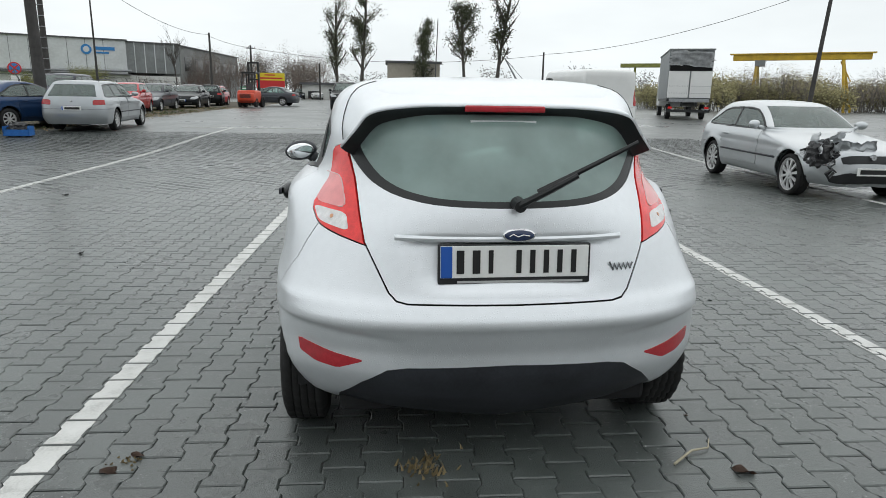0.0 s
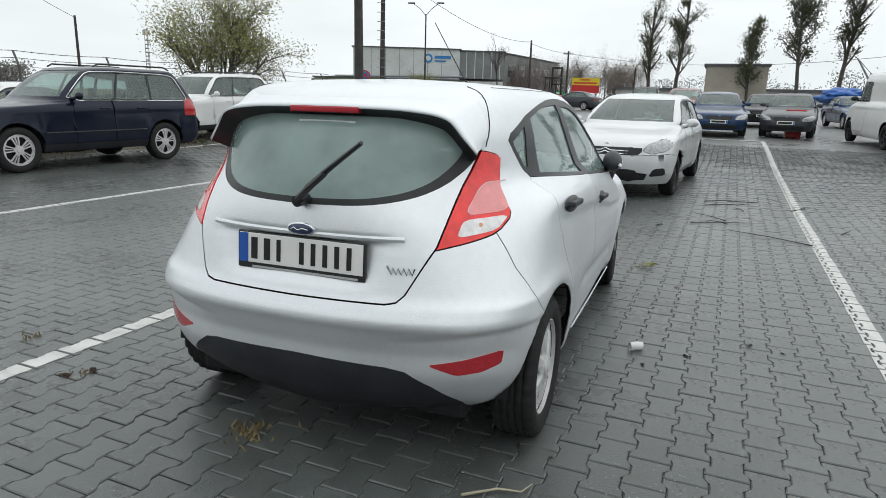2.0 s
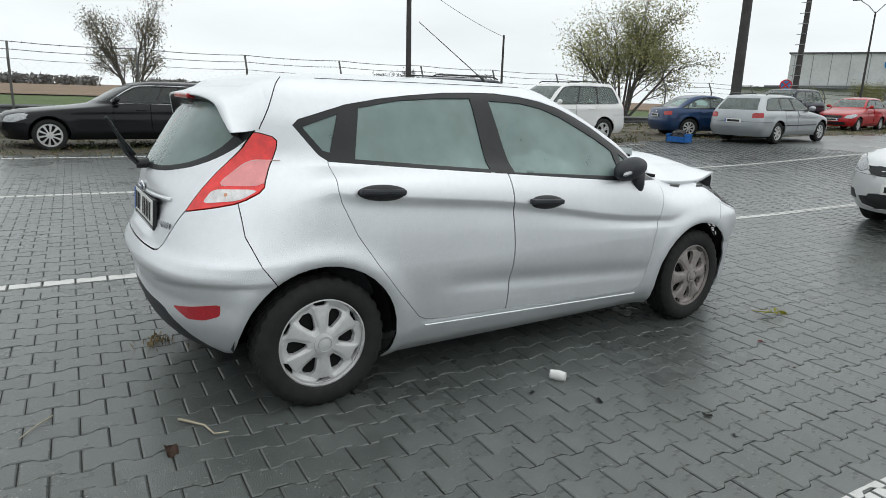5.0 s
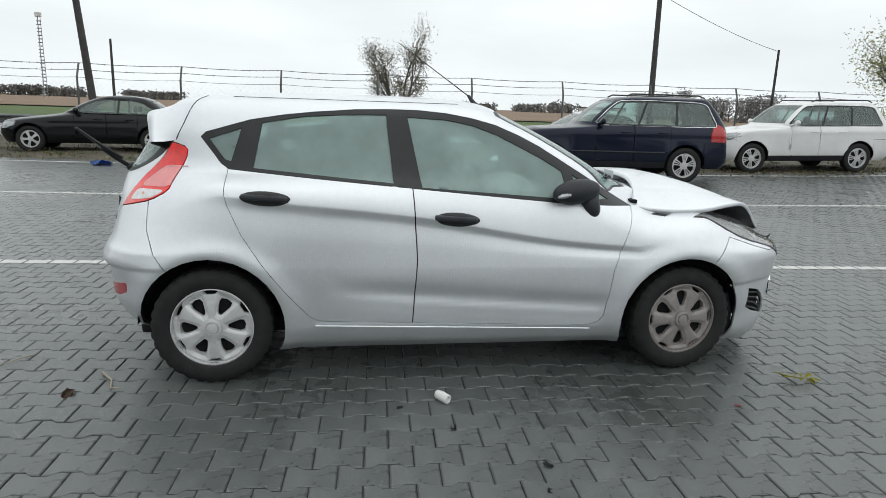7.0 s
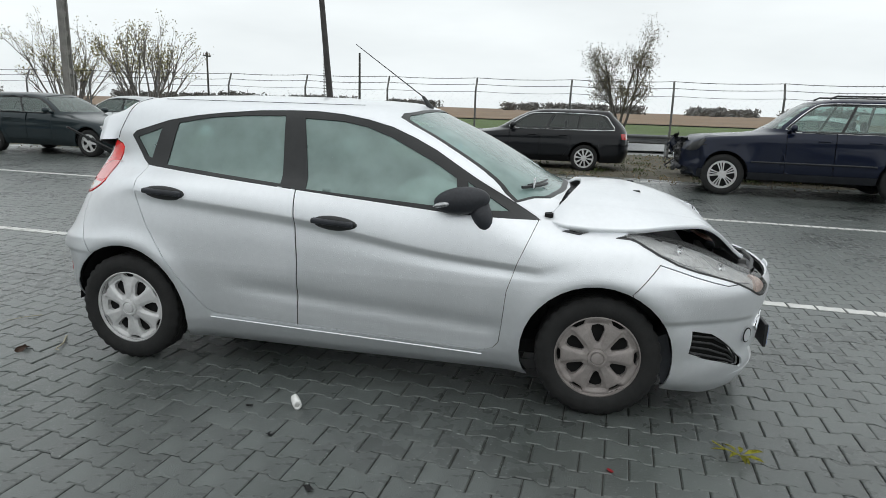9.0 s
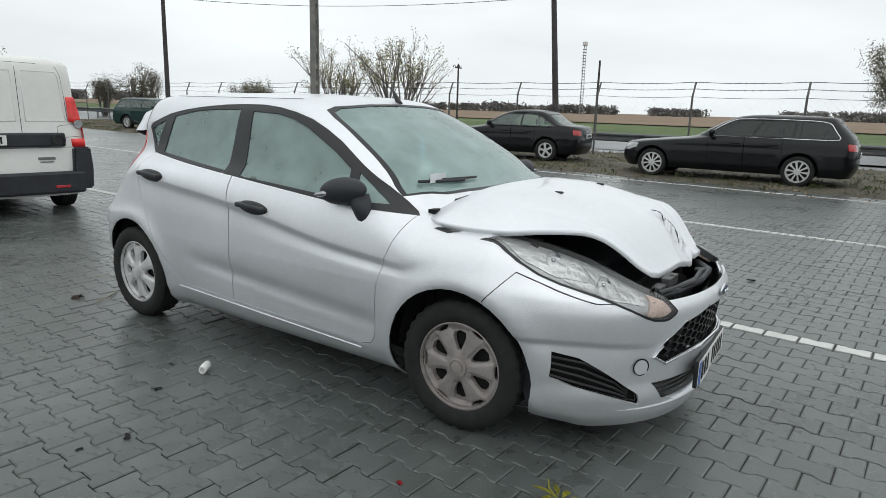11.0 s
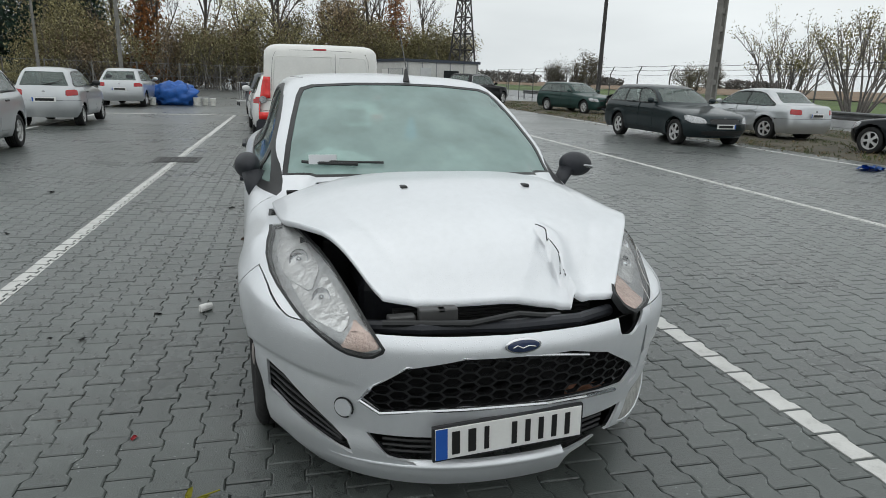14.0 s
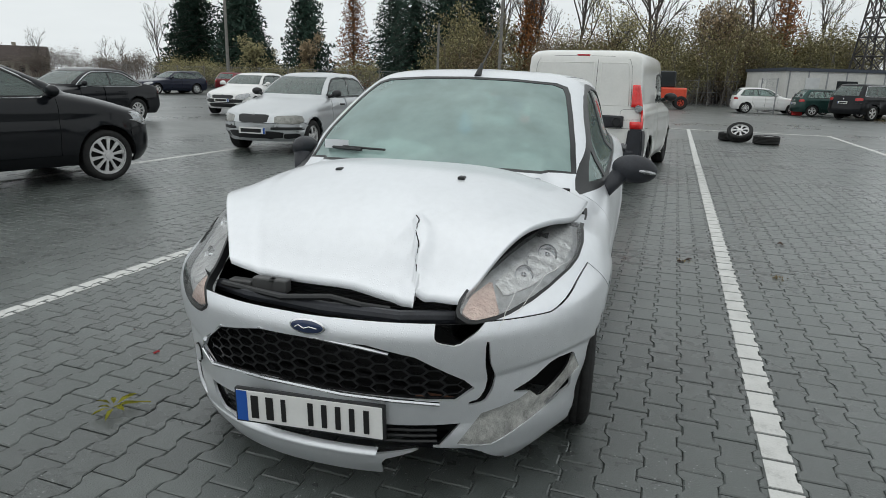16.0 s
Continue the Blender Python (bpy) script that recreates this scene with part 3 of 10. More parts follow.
def vehicle(name, label, kind, paint, m, group="", style="five", rim=None, doors=2, tail=None, blank=False, lower=None,
            wreck=0.0, plate=True, chrome_line=False, rails=False, seed=1, grille=True, open_hood=False, tall_lamp=False, grille_mat=None, moulding=None, cladding=None, lamps=None, nose=None, tails=None, faces=(), glass=None, black_trim=False, lens=None, rim_frac=None, plate_z=0.50, bars=None, **over):
    """A parked car: one skin cut into panels, panes and lamps, with its wheels, mirrors and seats."""
    k = dict(KINDS[kind], **over)
    wb, W, H, zb, zbelt, r = k["wb"], k["W"], k["H"], 0.22 if kind != "suv" else 0.30, k["zbelt"], k["r"]
    yF, yR, zh, zc = wb + k["fo"], -k["ro"], k["zh"], k["zc"]
    car = thing(name, label, "car" if "van" not in kind else "van", m, group)
    yf = [(zb, yF - 0.10), (zb + 0.15, yF - 0.01), (0.5, yF), (zh - 0.10, yF - 0.03), (zh, yF - 0.10), (zh + 0.05, yF - 0.24), (zc - 0.05, k["yc"] + 0.34),
          (zc, k["yc"] + 0.06), (zc + 0.03, k["yc"]), (H - 0.08, k["yt"]), (H - 0.03, k["yt"] - 0.22), (H, k["yt"] - 0.6)]
    if k["deck"]:
        d = k["deck"]
        yr = [(zb, yR + 0.10), (0.45, yR), (0.62, yR + 0.01), (d - 0.08, yR + 0.06), (d - 0.02, yR + 0.12), (d + 0.02, k["ybw"]), (H - 0.07, k["yrt"]), (H - 0.03, k["yrt"] + 0.2), (H, k["yrt"] + 0.5)]
    else:
        yr = [(zb, yR + 0.10), (0.45, yR), (0.65, yR + 0.01), (zbelt, yR + 0.06), (H - 0.12, k["yrt"]), (H - 0.03, k["yrt"] + 0.10), (H, k["yrt"] + 0.6)]
    boxy = "van" in kind
    tum = 0.12 if boxy else 0.24
    w = [(zb, W - 0.08), (zb + 0.12, W - 0.02), (0.6, W), (zbelt - 0.12, W - 0.015), (zbelt - 0.02, W - 0.05), (zbelt + 0.03, W - 0.08), (H - 0.12, W - tum), (H - 0.05, W - tum - 0.07), (H - 0.01, W - tum - 0.25), (H, 0.12)]
    zs = sorted({zb, zb + 0.06, zb + 0.15, 0.45, 0.55, 0.65, zh - 0.08, zh - 0.03, zh, zh + 0.03, zh + 0.07, zc - 0.1, zc - 0.05, zc - 0.02, zc, zc + 0.03,
                 zbelt - 0.06, zbelt, *[zc + 0.03 + (H - 0.12 - zc - 0.03) * q / 5 for q in range(1, 6)], H - 0.07, H - 0.04, H - 0.02, H - 0.007, H,
                 *([k["deck"] - 0.04, k["deck"] - 0.02, k["deck"], k["deck"] + 0.02] if k["deck"] else [])})
    zs = [z for i, z in enumerate(zs) if i == 0 or z - zs[i - 1] > 0.006]
    near = group != "cars in the far rows"
    wheels_at = (0, wb)

    def shape(x, y, z):
        """Flared arches, a shoulder line with a hollow under it, sills tucked in."""
        sx, ax = (1 if x >= 0 else -1), abs(x)
        if ax > W * 0.7 and z < zbelt:
            for yy in wheels_at:
                q = math.hypot(y - yy, z - r)
                ax += 0.016 * math.exp(-((q - r - 0.085) / 0.05) ** 2)
            mid = max(0.0, min(1.0, (y - r - 0.05) / 0.2)) * max(0.0, min(1.0, (wb - r - 0.05 - y) / 0.2))
            zs_ = zbelt - 0.16 - 0.03 * (y / wb)
            d = z - zs_
            if d < 0:
                ax -= 0.014 * min(1.0, -d / 0.02) * math.exp(d / 0.10) * (0.35 + 0.65 * mid)
            d = z - (zb + 0.20)
            ax -= 0.014 * mid * math.exp(-((d - 0.05) / 0.06) ** 2)
            if z < zb + 0.10:
                ax -= 0.03 * mid * (zb + 0.10 - z) / 0.10
        return (sx * ax, y, z)
    bm = contour_shell(dict(yr=yr, yf=yf, w=w), zs, [(0.4, 0.30), (zbelt, 0.30 if not boxy else 0.16), (H, 0.14)], [(0.4, 0.62), (zc, 0.62), (zc + 0.06, 0.36), (H, 0.3)],
                       2.8 if not boxy else 5, [(zc - 0.05, 2.3), (zc + 0.1, 2.9)], 40 if near else 22, 12 if near else 8, 0.03, shape)
    hull = BVHTree.FromBMesh(bm)

    def side_x(sg, y, z):
        """The skin's distance from the middle, seen from the side."""
        h = hull.ray_cast(Vector((sg * 3, y, z)), Vector((-sg, 0, 0)))[0]
        return h.x if h else sg * curve(w, z)

    def end_y(x, z, sg):
        h = hull.ray_cast(Vector((x, sg * 9, z)), Vector((0, -sg, 0)))[0]
        return h.y if h else (yF if sg > 0 else yR)
    lay = bm.faces.layers.int.new("tag")
    circ = [(math.cos(2 * math.pi * q / 28), math.sin(2 * math.pi * q / 28)) for q in range(28)]
    ra = r + 0.055
    top = H - 0.13 if not boxy else H - 0.30
    if kind == "compact":
        top -= 0.03
    b0, b1 = zbelt + 0.035, top
    ya, yb = k["yc"] - 0.28, k["yt"] - 0.10           # window line at the front, low and high
    yc_, yd = (k["yrt"] + 0.16, k["ybw"] + 0.28) if k["deck"] else (k["yrt"] + 0.20, k["yrt"] + 0.02)
    nwin = max(2, doors) if k["deck"] else doors + (0 if kind in ("hatch", "mini") else 1)
    if boxy:
        yc_, yd, nwin = yb - 0.75, yb - 0.75, 1
    arc = 0.016 if not boxy else 0.0
    dlo = [(ya + 0.06, b0 - 0.014), (ya - (ya - yb) * 0.55 + 0.03, b0 + (b1 - b0) * 0.60 + 0.02), (yb + 0.02, b1 + 0.012), (yb - 0.25, b1 + 0.016 + arc), ((yb + yc_) / 2, b1 + 0.018 + arc), (yc_ + 0.18, b1 + 0.012 + arc * 0.5),
           (yc_ - 0.02, b1 - 0.02), (yc_ * 0.45 + yd * 0.55 - 0.03, b0 + (b1 - b0) * 0.45), (yd - 0.035, b0 + 0.045), (yd - 0.01, b0 - 0.014), ((ya + yd) / 2, b0 - 0.018)]
    dlo = soft(dlo, 1, 0.18)
    parts = {}
    for sg in ("+", "-"):
        for i, yy in enumerate((0, wb)):
            cut(bm, lay, [(yy + ra * c, r + 0.01 + ra * s) for c, s in circ], "x" + sg, 99)
        fr = 8 if sg == "+" else 9
        cut(bm, lay, dlo, "x" + sg, fr, {0})
        parts[fr] = ("window_frame", BLACK_TRIM)
        cut(bm, lay, shrink(dlo, 0.024), "x" + sg, fr + 60, {fr})
        parts[fr + 60] = ("pillar", BLACK_TRIM)
        for i in range(nwin):
            f0, f1 = i / nwin, (i + 1) / nwin
            e0, e1 = (0.022 if i else -0.5), (0.022 if i < nwin - 1 else -0.5)
            p = [(ya + (yd - ya) * f0 - e0, b0 - 0.1), (yb + (yc_ - yb) * f0 - e0, b1 + 0.1), (yb + (yc_ - yb) * f1 + e1, b1 + 0.1), (ya + (yd - ya) * f1 + e1, b0 - 0.1)]
            tg = 10 + i if sg == "+" else 20 + i
            cut(bm, lay, p, "x" + sg, tg, {fr + 60})
            parts[tg] = ("window", glass or CAR_GLASS)
    # doors below the windows
        edges = [ya - 0.02 + (max(yd, 0.36) - ya) * q / max(1, doors) for q in range(doors + 1)]
        if boxy:
            edges = [ya, yb - 0.8]
        for i in range(len(edges) - 1):
            tg = 30 + i if sg == "+" else 40 + i
            hi, lo = edges[i], edges[i + 1]
            cut(bm, lay, [(hi, b0 - 0.02), (hi - 0.02, 0.36), (max(lo + (0.16 if i == len(edges) - 2 else 0), -9), 0.36), (lo, 0.62), (lo, b0 - 0.02)], "x" + sg, tg, {0})
            parts[tg] = ("door", paint)
    # lamps, panes and plates seen from the ends
    wz = lambda z: curve(w, z)
    cut(bm, lay, [(-wz(zc + 0.05) * 0.86, zc + 0.055), (wz(zc + 0.05) * 0.86, zc + 0.055), (wz(H - 0.1) * 0.86, H - 0.1), (-wz(H - 0.1) * 0.86, H - 0.1)], "y+", 50, {0})
    parts[50] = ("windshield", glass or CAR_GLASS)
    if not blank:
        zr0 = (k["deck"] + 0.05) if k["deck"] else zbelt + 0.05
        cut(bm, lay, [(-wz(zr0) * 0.80, zr0), (wz(zr0) * 0.80, zr0), (wz(H - 0.1) * 0.82, H - 0.12), (-wz(H - 0.1) * 0.82, H - 0.12)], "y-", 51, {0})
        parts[51] = ("rear_window", glass or CAR_GLASS)
    for s, tg in ((1, 52), (-1, 53)):
        q = lamps or [(W * 0.52, zh - 0.16), (W * 0.60, zh - 0.04), (W * 0.97, zh + 0.04), (W * 0.985, zh - 0.07), (W * 0.85, zh - 0.17)]
        q = soft(q, 1, 0.15)
        cut(bm, lay, [(s * u, v) for u, v in q], "y+", tg, {0}, lambda c: c.y > yF - 0.52)
        parts[tg] = ("headlight", lens or CLEAR_LENS)
        zt = zbelt - 0.10 if not k["deck"] else k["deck"] - 0.17
        q = [(W * 0.62, zt - 0.09), (W * 0.62, zt + 0.05), (W * 0.99, zt + 0.07), (W * 0.99, zt - 0.07)]
        if tall_lamp:
            q = [(W * 0.82, zbelt - 0.25), (W * 0.84, zbelt + 0.25), (W * 0.99, zbelt + 0.25), (W * 0.995, zbelt - 0.25)]
        q = soft(tails or q, 1, 0.12)
        cut(bm, lay, [(s * u, v) for u, v in q], "y-", tg + 2, {0}, lambda c: c.y < yR + (0.22 if not tails else 0.5))
        parts[tg + 2] = ("taillight", tail or TAIL_LENS)
    if grille:
        cut(bm, lay, soft(nose or [(-W * 0.44, zh - 0.17), (W * 0.44, zh - 0.17), (W * 0.47, zh - 0.05), (-W * 0.47, zh - 0.05)], 1, 0.12), "y+", 56, {0})
        parts[56] = ("grille", BLACK_TRIM)
    cut(bm, lay, soft([(-W * 0.6, zb + 0.05), (W * 0.6, zb + 0.05), (W * 0.66, zb + 0.18), (-W * 0.66, zb + 0.18)], 1, 0.15), "y+", 57, {0})
    parts[57] = ("air_intake", BLACK_TRIM)
    lay = bm.faces.layers.int["tag"]
    for q, (nm, poly, mt) in enumerate(faces):        # openings and trims of this car's own nose
        cut(bm, lay, poly, "y+", 80 + q, {0, 56, 57}, lambda c: c.y > yF - 0.40)
        parts[80 + q] = (nm, mt)
    lay = bm.faces.layers.int["tag"]
    if lower:
        for sd, tg in (("y+", 58), ("y-", 59)):
            cut(bm, lay, [(-W, zb), (W, zb), (W, zb + 0.26), (-W, zb + 0.26)], sd, tg, {0}, lambda c: c.y < -0.42 or c.y > wb + 0.42)
            parts[tg] = ("bumper", lower)
    if near and not lower:
        # bumpers as panels of their own
        for sg in ("x+", "x-", "y+"):
            if not wreck:
                cut(bm, lay, [(wb + ra - 0.02, zb - 0.1), (wb + ra - 0.06, zh - 0.20), (yF - 0.42, zh - 0.16), (yF + 0.2, zh - 0.19), (yF + 0.2, zb - 0.1)] if sg != "y+" else [(-W, zb - 0.1), (W, zb - 0.1), (W, zh - 0.19), (-W, zh - 0.19)],
                    sg, 58, {0}, lambda c: c.y > (wb + ra * 0.6 if sg != "y+" else yF - 0.45))
        parts[58] = ("bumper", paint)
        zq = zbelt - 0.30
        for sg in ("x+", "x-", "y-"):
            cut(bm, lay, [(-ra + 0.02, zb - 0.1), (-ra + 0.06, zq), (yR - 0.2, zq), (yR - 0.2, zb - 0.1)] if sg != "y-" else [(-W, zb - 0.1), (W, zb - 0.1), (W, zq), (-W, zq)],
                sg, 59, {0}, lambda c: c.y < (-ra * 0.6 if sg != "y-" else yR + 0.35))
        parts[59] = ("bumper", paint)
    if cladding:
        for sg, tg in (("x+", 76), ("x-", 77)):
            cut(bm, lay, [(-0.5, zb - 0.1), (wb + 0.5, zb - 0.1), (wb + 0.5, zb + 0.13), (-0.5, zb + 0.13)], sg, tg, {0, 30, 31, 32, 40, 41, 42})
            parts[tg] = ("sill_cladding", cladding)
    lay = bm.faces.layers.int["tag"]
    if wreck:
        for v in bm.verts:
            if v.co.y > wb + 0.1:
                f = min(1, (v.co.y - wb - 0.1) / 0.5) * wreck
                n = noise.noise_vector(v.co * 3.1 + Vector((seed, 0, 0)))
                v.co += Vector((n.x * 0.10, -0.22 * f + n.y * 0.12, n.z * 0.10)) * f
        bm.normal_update()
    ob = part("body", pick(bm, lay, 0, 0.003, 0.02), paint, car, smooth=True)
    for tg, (nm, mt) in parts.items():
        p = pick(bm, lay, tg, 0.004 if nm in ("door", "bumper") else 0.002, 0.012, -0.004 if nm in ("window", "windshield", "rear_window", "grille", "air_intake") else 0.003)
        if len(p.faces):
            o = part(nm, p, mt, car, smooth=True)
            if nm == "door" and not boxy:
                c = sum((v.co for v in o.data.vertices), Vector()) / len(o.data.vertices)
                sgn = 1 if c.x > 0 else -1
                ymin = min(v.co.y for v in o.data.vertices)
                hx = side_x(sgn, ymin + 0.18, zbelt - 0.11)
                hb = box(bmesh.new(), hx - 0.020, hx + 0.020, ymin + 0.08, ymin + 0.28, zbelt - 0.128, zbelt - 0.095, 0.012)
                part("handle", hb, BLACK_TRIM if black_trim else paint, o)
        else:
            p.free()
    lin = pick(bm, lay, {0, *[t for t, (nm, _) in parts.items() if nm not in ("window", "windshield", "rear_window")]}, 0, 0, -0.022)
    for v in lin.verts:
        if v.co.z > zbelt:
            v.co.x *= 0.985
    part("liner", lin, LINER, car, smooth=True)
    bm.free()
    # floor of the cabin and underside
    tray = [(-W + 0.12, r + 0.1), (-W + 0.12, wb - r - 0.1), (-W + 0.40, wb - r + 0.05), (-W + 0.42, yF - 0.38), (-W + 0.62, yF - 0.2)]
    tray = tray + [(-u, v) for u, v in tray[::-1]]
    tray += [(W - 0.40, -r * 0.8), (W - 0.50, yR + 0.18), (-W + 0.50, yR + 0.18), (-W + 0.40, -r * 0.8)]
    part("underbody", prism(bmesh.new(), tray, 0.22 if zb < 0.25 else 0.29, 0.31, "z"), LINER, car)
    if not boxy:
        seat_parts(car, (-0.36, 0.36), k["yt"] - 0.55, zbelt - 0.62)
        if wb > 2.4:
            seat_parts(car, (-0.36, 0.36), k["yt"] - (1.40 if not k["deck"] else 1.02), zbelt - (0.62 if not k["deck"] else 0.72))
    # mirrors
    for s in (1, -1):
        bmm = bmesh.new()
        x0 = s * (curve(w, zbelt + 0.05) + 0.02)
        bmesh.ops.create_uvsphere(bmm, u_segments=16, v_segments=10, radius=1, matrix=pose(x0 + s * 0.11, ya - 0.10, b0 + 0.065, 0, 0, s * 10) @ Matrix.Diagonal((0.105, 0.060, 0.070, 1)))
        cyl(bmm, (x0 - s * 0.05, ya - 0.05, b0), (x0 + s * 0.06, ya - 0.09, b0 + 0.04), 0.035, 0.025, 8)
        part("wing_mirror", bmm, paint if not (boxy or black_trim) else BLACK_TRIM, car, smooth=True)
    if grille and not wreck:
        y0 = yF - 0.085
        gp = bmesh.new()
        for q in range(3):
            z = zh - 0.145 + q * 0.034
            box(gp, -(bars or W * 0.42), bars or W * 0.42, y0 - 0.05, y0 + 0.012, z - 0.006, z + 0.006)
        part("grille_bars", gp, grille_mat or BLACK_PLASTIC, car)
    part("front_badge", cyl(bmesh.new(), (0, yF - 0.10, zh - 0.06), (0, yF - 0.065, zh - 0.06), 0.045, 0.040, 16), CHROME, car)
    if not blank:
        part("rear_badge", cyl(bmesh.new(), (0, yR + 0.08, zbelt - 0.10), (0, yR + 0.035, zbelt - 0.10), 0.04, 0.036, 16), CHROME, car)
        part("rear_wiper", tube(bmesh.new(), [(0.0, k["yrt"] - 0.19, zbelt + 0.07), (0.2, k["yrt"] - 0.175, zbelt + 0.11), (0.36, k["yrt"] - 0.15, zbelt + 0.16)], 0.01, 6), BLACK_TRIM, car) if not k["deck"] else None
    rim = rim or ALLOY
    for s in (1, -1):
        for y in (0, wb):
            wheel(car, s * (W - 0.125), y, r, r, 0.215, style, rim, rim_frac or (0.66 if kind != "suv" else 0.68), 0, seed * 17 + y * 30)
    if plate:
        for y, z, nm in ((yF + 0.002, plate_z, "front"), (yR - 0.004, zbelt - 0.28 if not k["deck"] else 0.72, "rear")):
            pb = boxes((-0.26, 0.26, y - 0.008, y + 0.008, z - 0.055, z + 0.055), bevel=0.003)
            pl = part("number_plate", pb, WHITE_PLATE, car)
            sg = 1 if nm == "front" else -1
            part("blue_band", boxes((-0.255, -0.22, y + sg * 0.009 - 0.002, y + sg * 0.009 + 0.002, z - 0.05, z + 0.05),), PLATE_BLUE, pl)
            part("plate_bar", boxes((-0.18, 0.22, y + sg * 0.009 - 0.002, y + sg * 0.009 + 0.002, z - 0.032, z + 0.032)), INK, pl)
    if rails:
        for s in (1, -1):
            part("roof_rail", tube(bmesh.new(), [(s * (W - 0.30), k["yt"] - 0.25, H - 0.02), (s * (W - 0.29), k["yt"] - 0.35, H + 0.03), (s * (W - 0.29), k["yrt"] + 0.35, H + 0.03), (s * (W - 0.30), k["yrt"] + 0.22, H - 0.02)], 0.016), BLACK_TRIM, car)
    if near and not boxy:
        for s in (1, -1):
            for yy in (0, wb):
                bma = bmesh.new()
                va = [[bma.verts.new((s * x, yy + (ra + 0.012) * math.cos(math.pi * q / 14), r + (ra + 0.012) * math.sin(math.pi * q / 14))) for q in range(15)] for x in (W - 0.34, W - 0.075)]
                for q in range(14):
                    bma.faces.new((va[0][q], va[0][q + 1], va[1][q + 1], va[1][q]))
                bma.faces.new(va[0])
                part("arch_lining", bma, LINER, car)
    if chrome_line:
        for s in (1, -1):
            ring = [(side_x(s, y, z) + s * 0.003, y, z) for y, z in dlo + dlo[:1]]
            part("window_strip", tube(bmesh.new(), ring, 0.010, 6), CHROME, car, smooth=True)
    if moulding:
        for s in (1, -1):
            pts = [(side_x(s, y, zb + 0.32) + s * 0.004, y, zb + 0.32) for y in np.linspace(ra + 0.03, wb - ra - 0.03, 16)]
            part("side_moulding", tube(bmesh.new(), pts, 0.018, 6), moulding, car, "dark strip along the doors", smooth=True)
    return car


# ---------------------------------------------------------------- ground
LOT = radians(-3.0)               # the bays run a little askew to the car


def lot(u, v):
    return (u * math.cos(LOT) - v * math.sin(LOT), u * math.sin(LOT) + v * math.cos(LOT))


RISE = [(7.0, 0.0), (12.0, 0.08), (17.5, 0.27), (30.0, 0.47), (60.0, 0.80), (95.0, 1.10), (150.0, 1.40)]


def rise(x, y):
    """The yard climbs gently beyond the bays; the fields beside the road stay level."""
    return (curve(RISE, y) if y > 7 else 0.0) * max(0.0, min(1.0, (x + 32) / 12))


def ground_mat():
    m = mat("wet_concrete_far", (0.120, 0.128, 0.124), 0.36, var=0.22, scale=0.35, rvar=0.14, coat=0.28)
    n, l = m.node_tree.nodes, m.node_tree.links
    b = n["Principled BSDF"]
    b.inputs["Coat Roughness"].default_value = 0.42
    tc, mp, br, mx = n.new("ShaderNodeTexCoord"), n.new("ShaderNodeMapping"), n.new("ShaderNodeTexBrick"), n.new("ShaderNodeMixRGB")
    mp.inputs["Rotation"].default_value = (0, 0, radians(90) - LOT)
    br.inputs["Scale"].default_value = 1.0
    br.inputs["Brick Width"].default_value, br.inputs["Row Height"].default_value, br.inputs["Mortar Size"].default_value = 0.2, 0.142, 0.006
    br.inputs["Color1"].default_value, br.inputs["Color2"].default_value, br.inputs["Mortar"].default_value = (1, 1, 1, 1), (0.92, 0.92, 0.92, 1), (0.75, 0.75, 0.73, 1)
    mx.blend_type = "MULTIPLY"
    mx.inputs[0].default_value = 0.8
    l.new(tc.outputs["Object"], mp.inputs[0])
    l.new(mp.outputs[0], br.inputs["Vector"])
    src = b.inputs["Base Color"].links[0].from_socket
    l.new(src, mx.inputs[1])
    l.new(br.outputs["Color"], mx.inputs[2])
    l.new(mx.outputs[0], b.inputs["Base Color"])
    return m


def flecks(m, color, scale, size):
    """Small light grit and slow damp stains over a material's base colour."""
    n, l = m.node_tree.nodes, m.node_tree.links
    b = n["Principled BSDF"]
    src = b.inputs["Base Color"].links[0].from_socket
    tc, v, lt, pn, pm, mul = (n.new("ShaderNode" + k) for k in ("NewGeometry", "TexVoronoi", "MapRange", "TexNoise", "MapRange", "Math"))
    v.inputs["Scale"].default_value, pn.inputs["Scale"].default_value = scale, 2.3
    lt.inputs[1].default_value, lt.inputs[2].default_value, lt.inputs[3].default_value, lt.inputs[4].default_value = size * 0.6, size, 1.0, 0.0
    pm.inputs[1].default_value, pm.inputs[2].default_value = 0.42, 0.60
    mul.operation = "MULTIPLY"
    l.new(tc.outputs["Position"], v.inputs["Vector"])
    l.new(tc.outputs["Position"], pn.inputs["Vector"])
    l.new(v.outputs["Distance"], lt.inputs[0])
    l.new(pn.outputs[0], pm.inputs[0])
    l.new(lt.outputs[0], mul.inputs[0])
    l.new(pm.outputs[0], mul.inputs[1])
    st, sm, dk, mx = (n.new("ShaderNode" + k) for k in ("TexNoise", "MapRange", "MixRGB", "MixRGB"))
    st.inputs["Scale"].default_value, st.inputs["Detail"].default_value = 1.1, 7
    sm.inputs[1].default_value, sm.inputs[2].default_value = 0.50, 0.68
    sm.inputs[4].default_value = 0.55
    l.new(tc.outputs["Position"], st.inputs["Vector"])
    l.new(st.outputs[0], sm.inputs[0])
    l.new(sm.outputs[0], dk.inputs[0])
    l.new(src, dk.inputs[1])
    dk.inputs[2].default_value = (0.050, 0.062, 0.056, 1)
    l.new(mul.outputs[0], mx.inputs[0])
    l.new(dk.outputs[0], mx.inputs[1])
    mx.inputs[2].default_value = (*color, 1)
    l.new(mx.outputs[0], b.inputs["Base Color"])


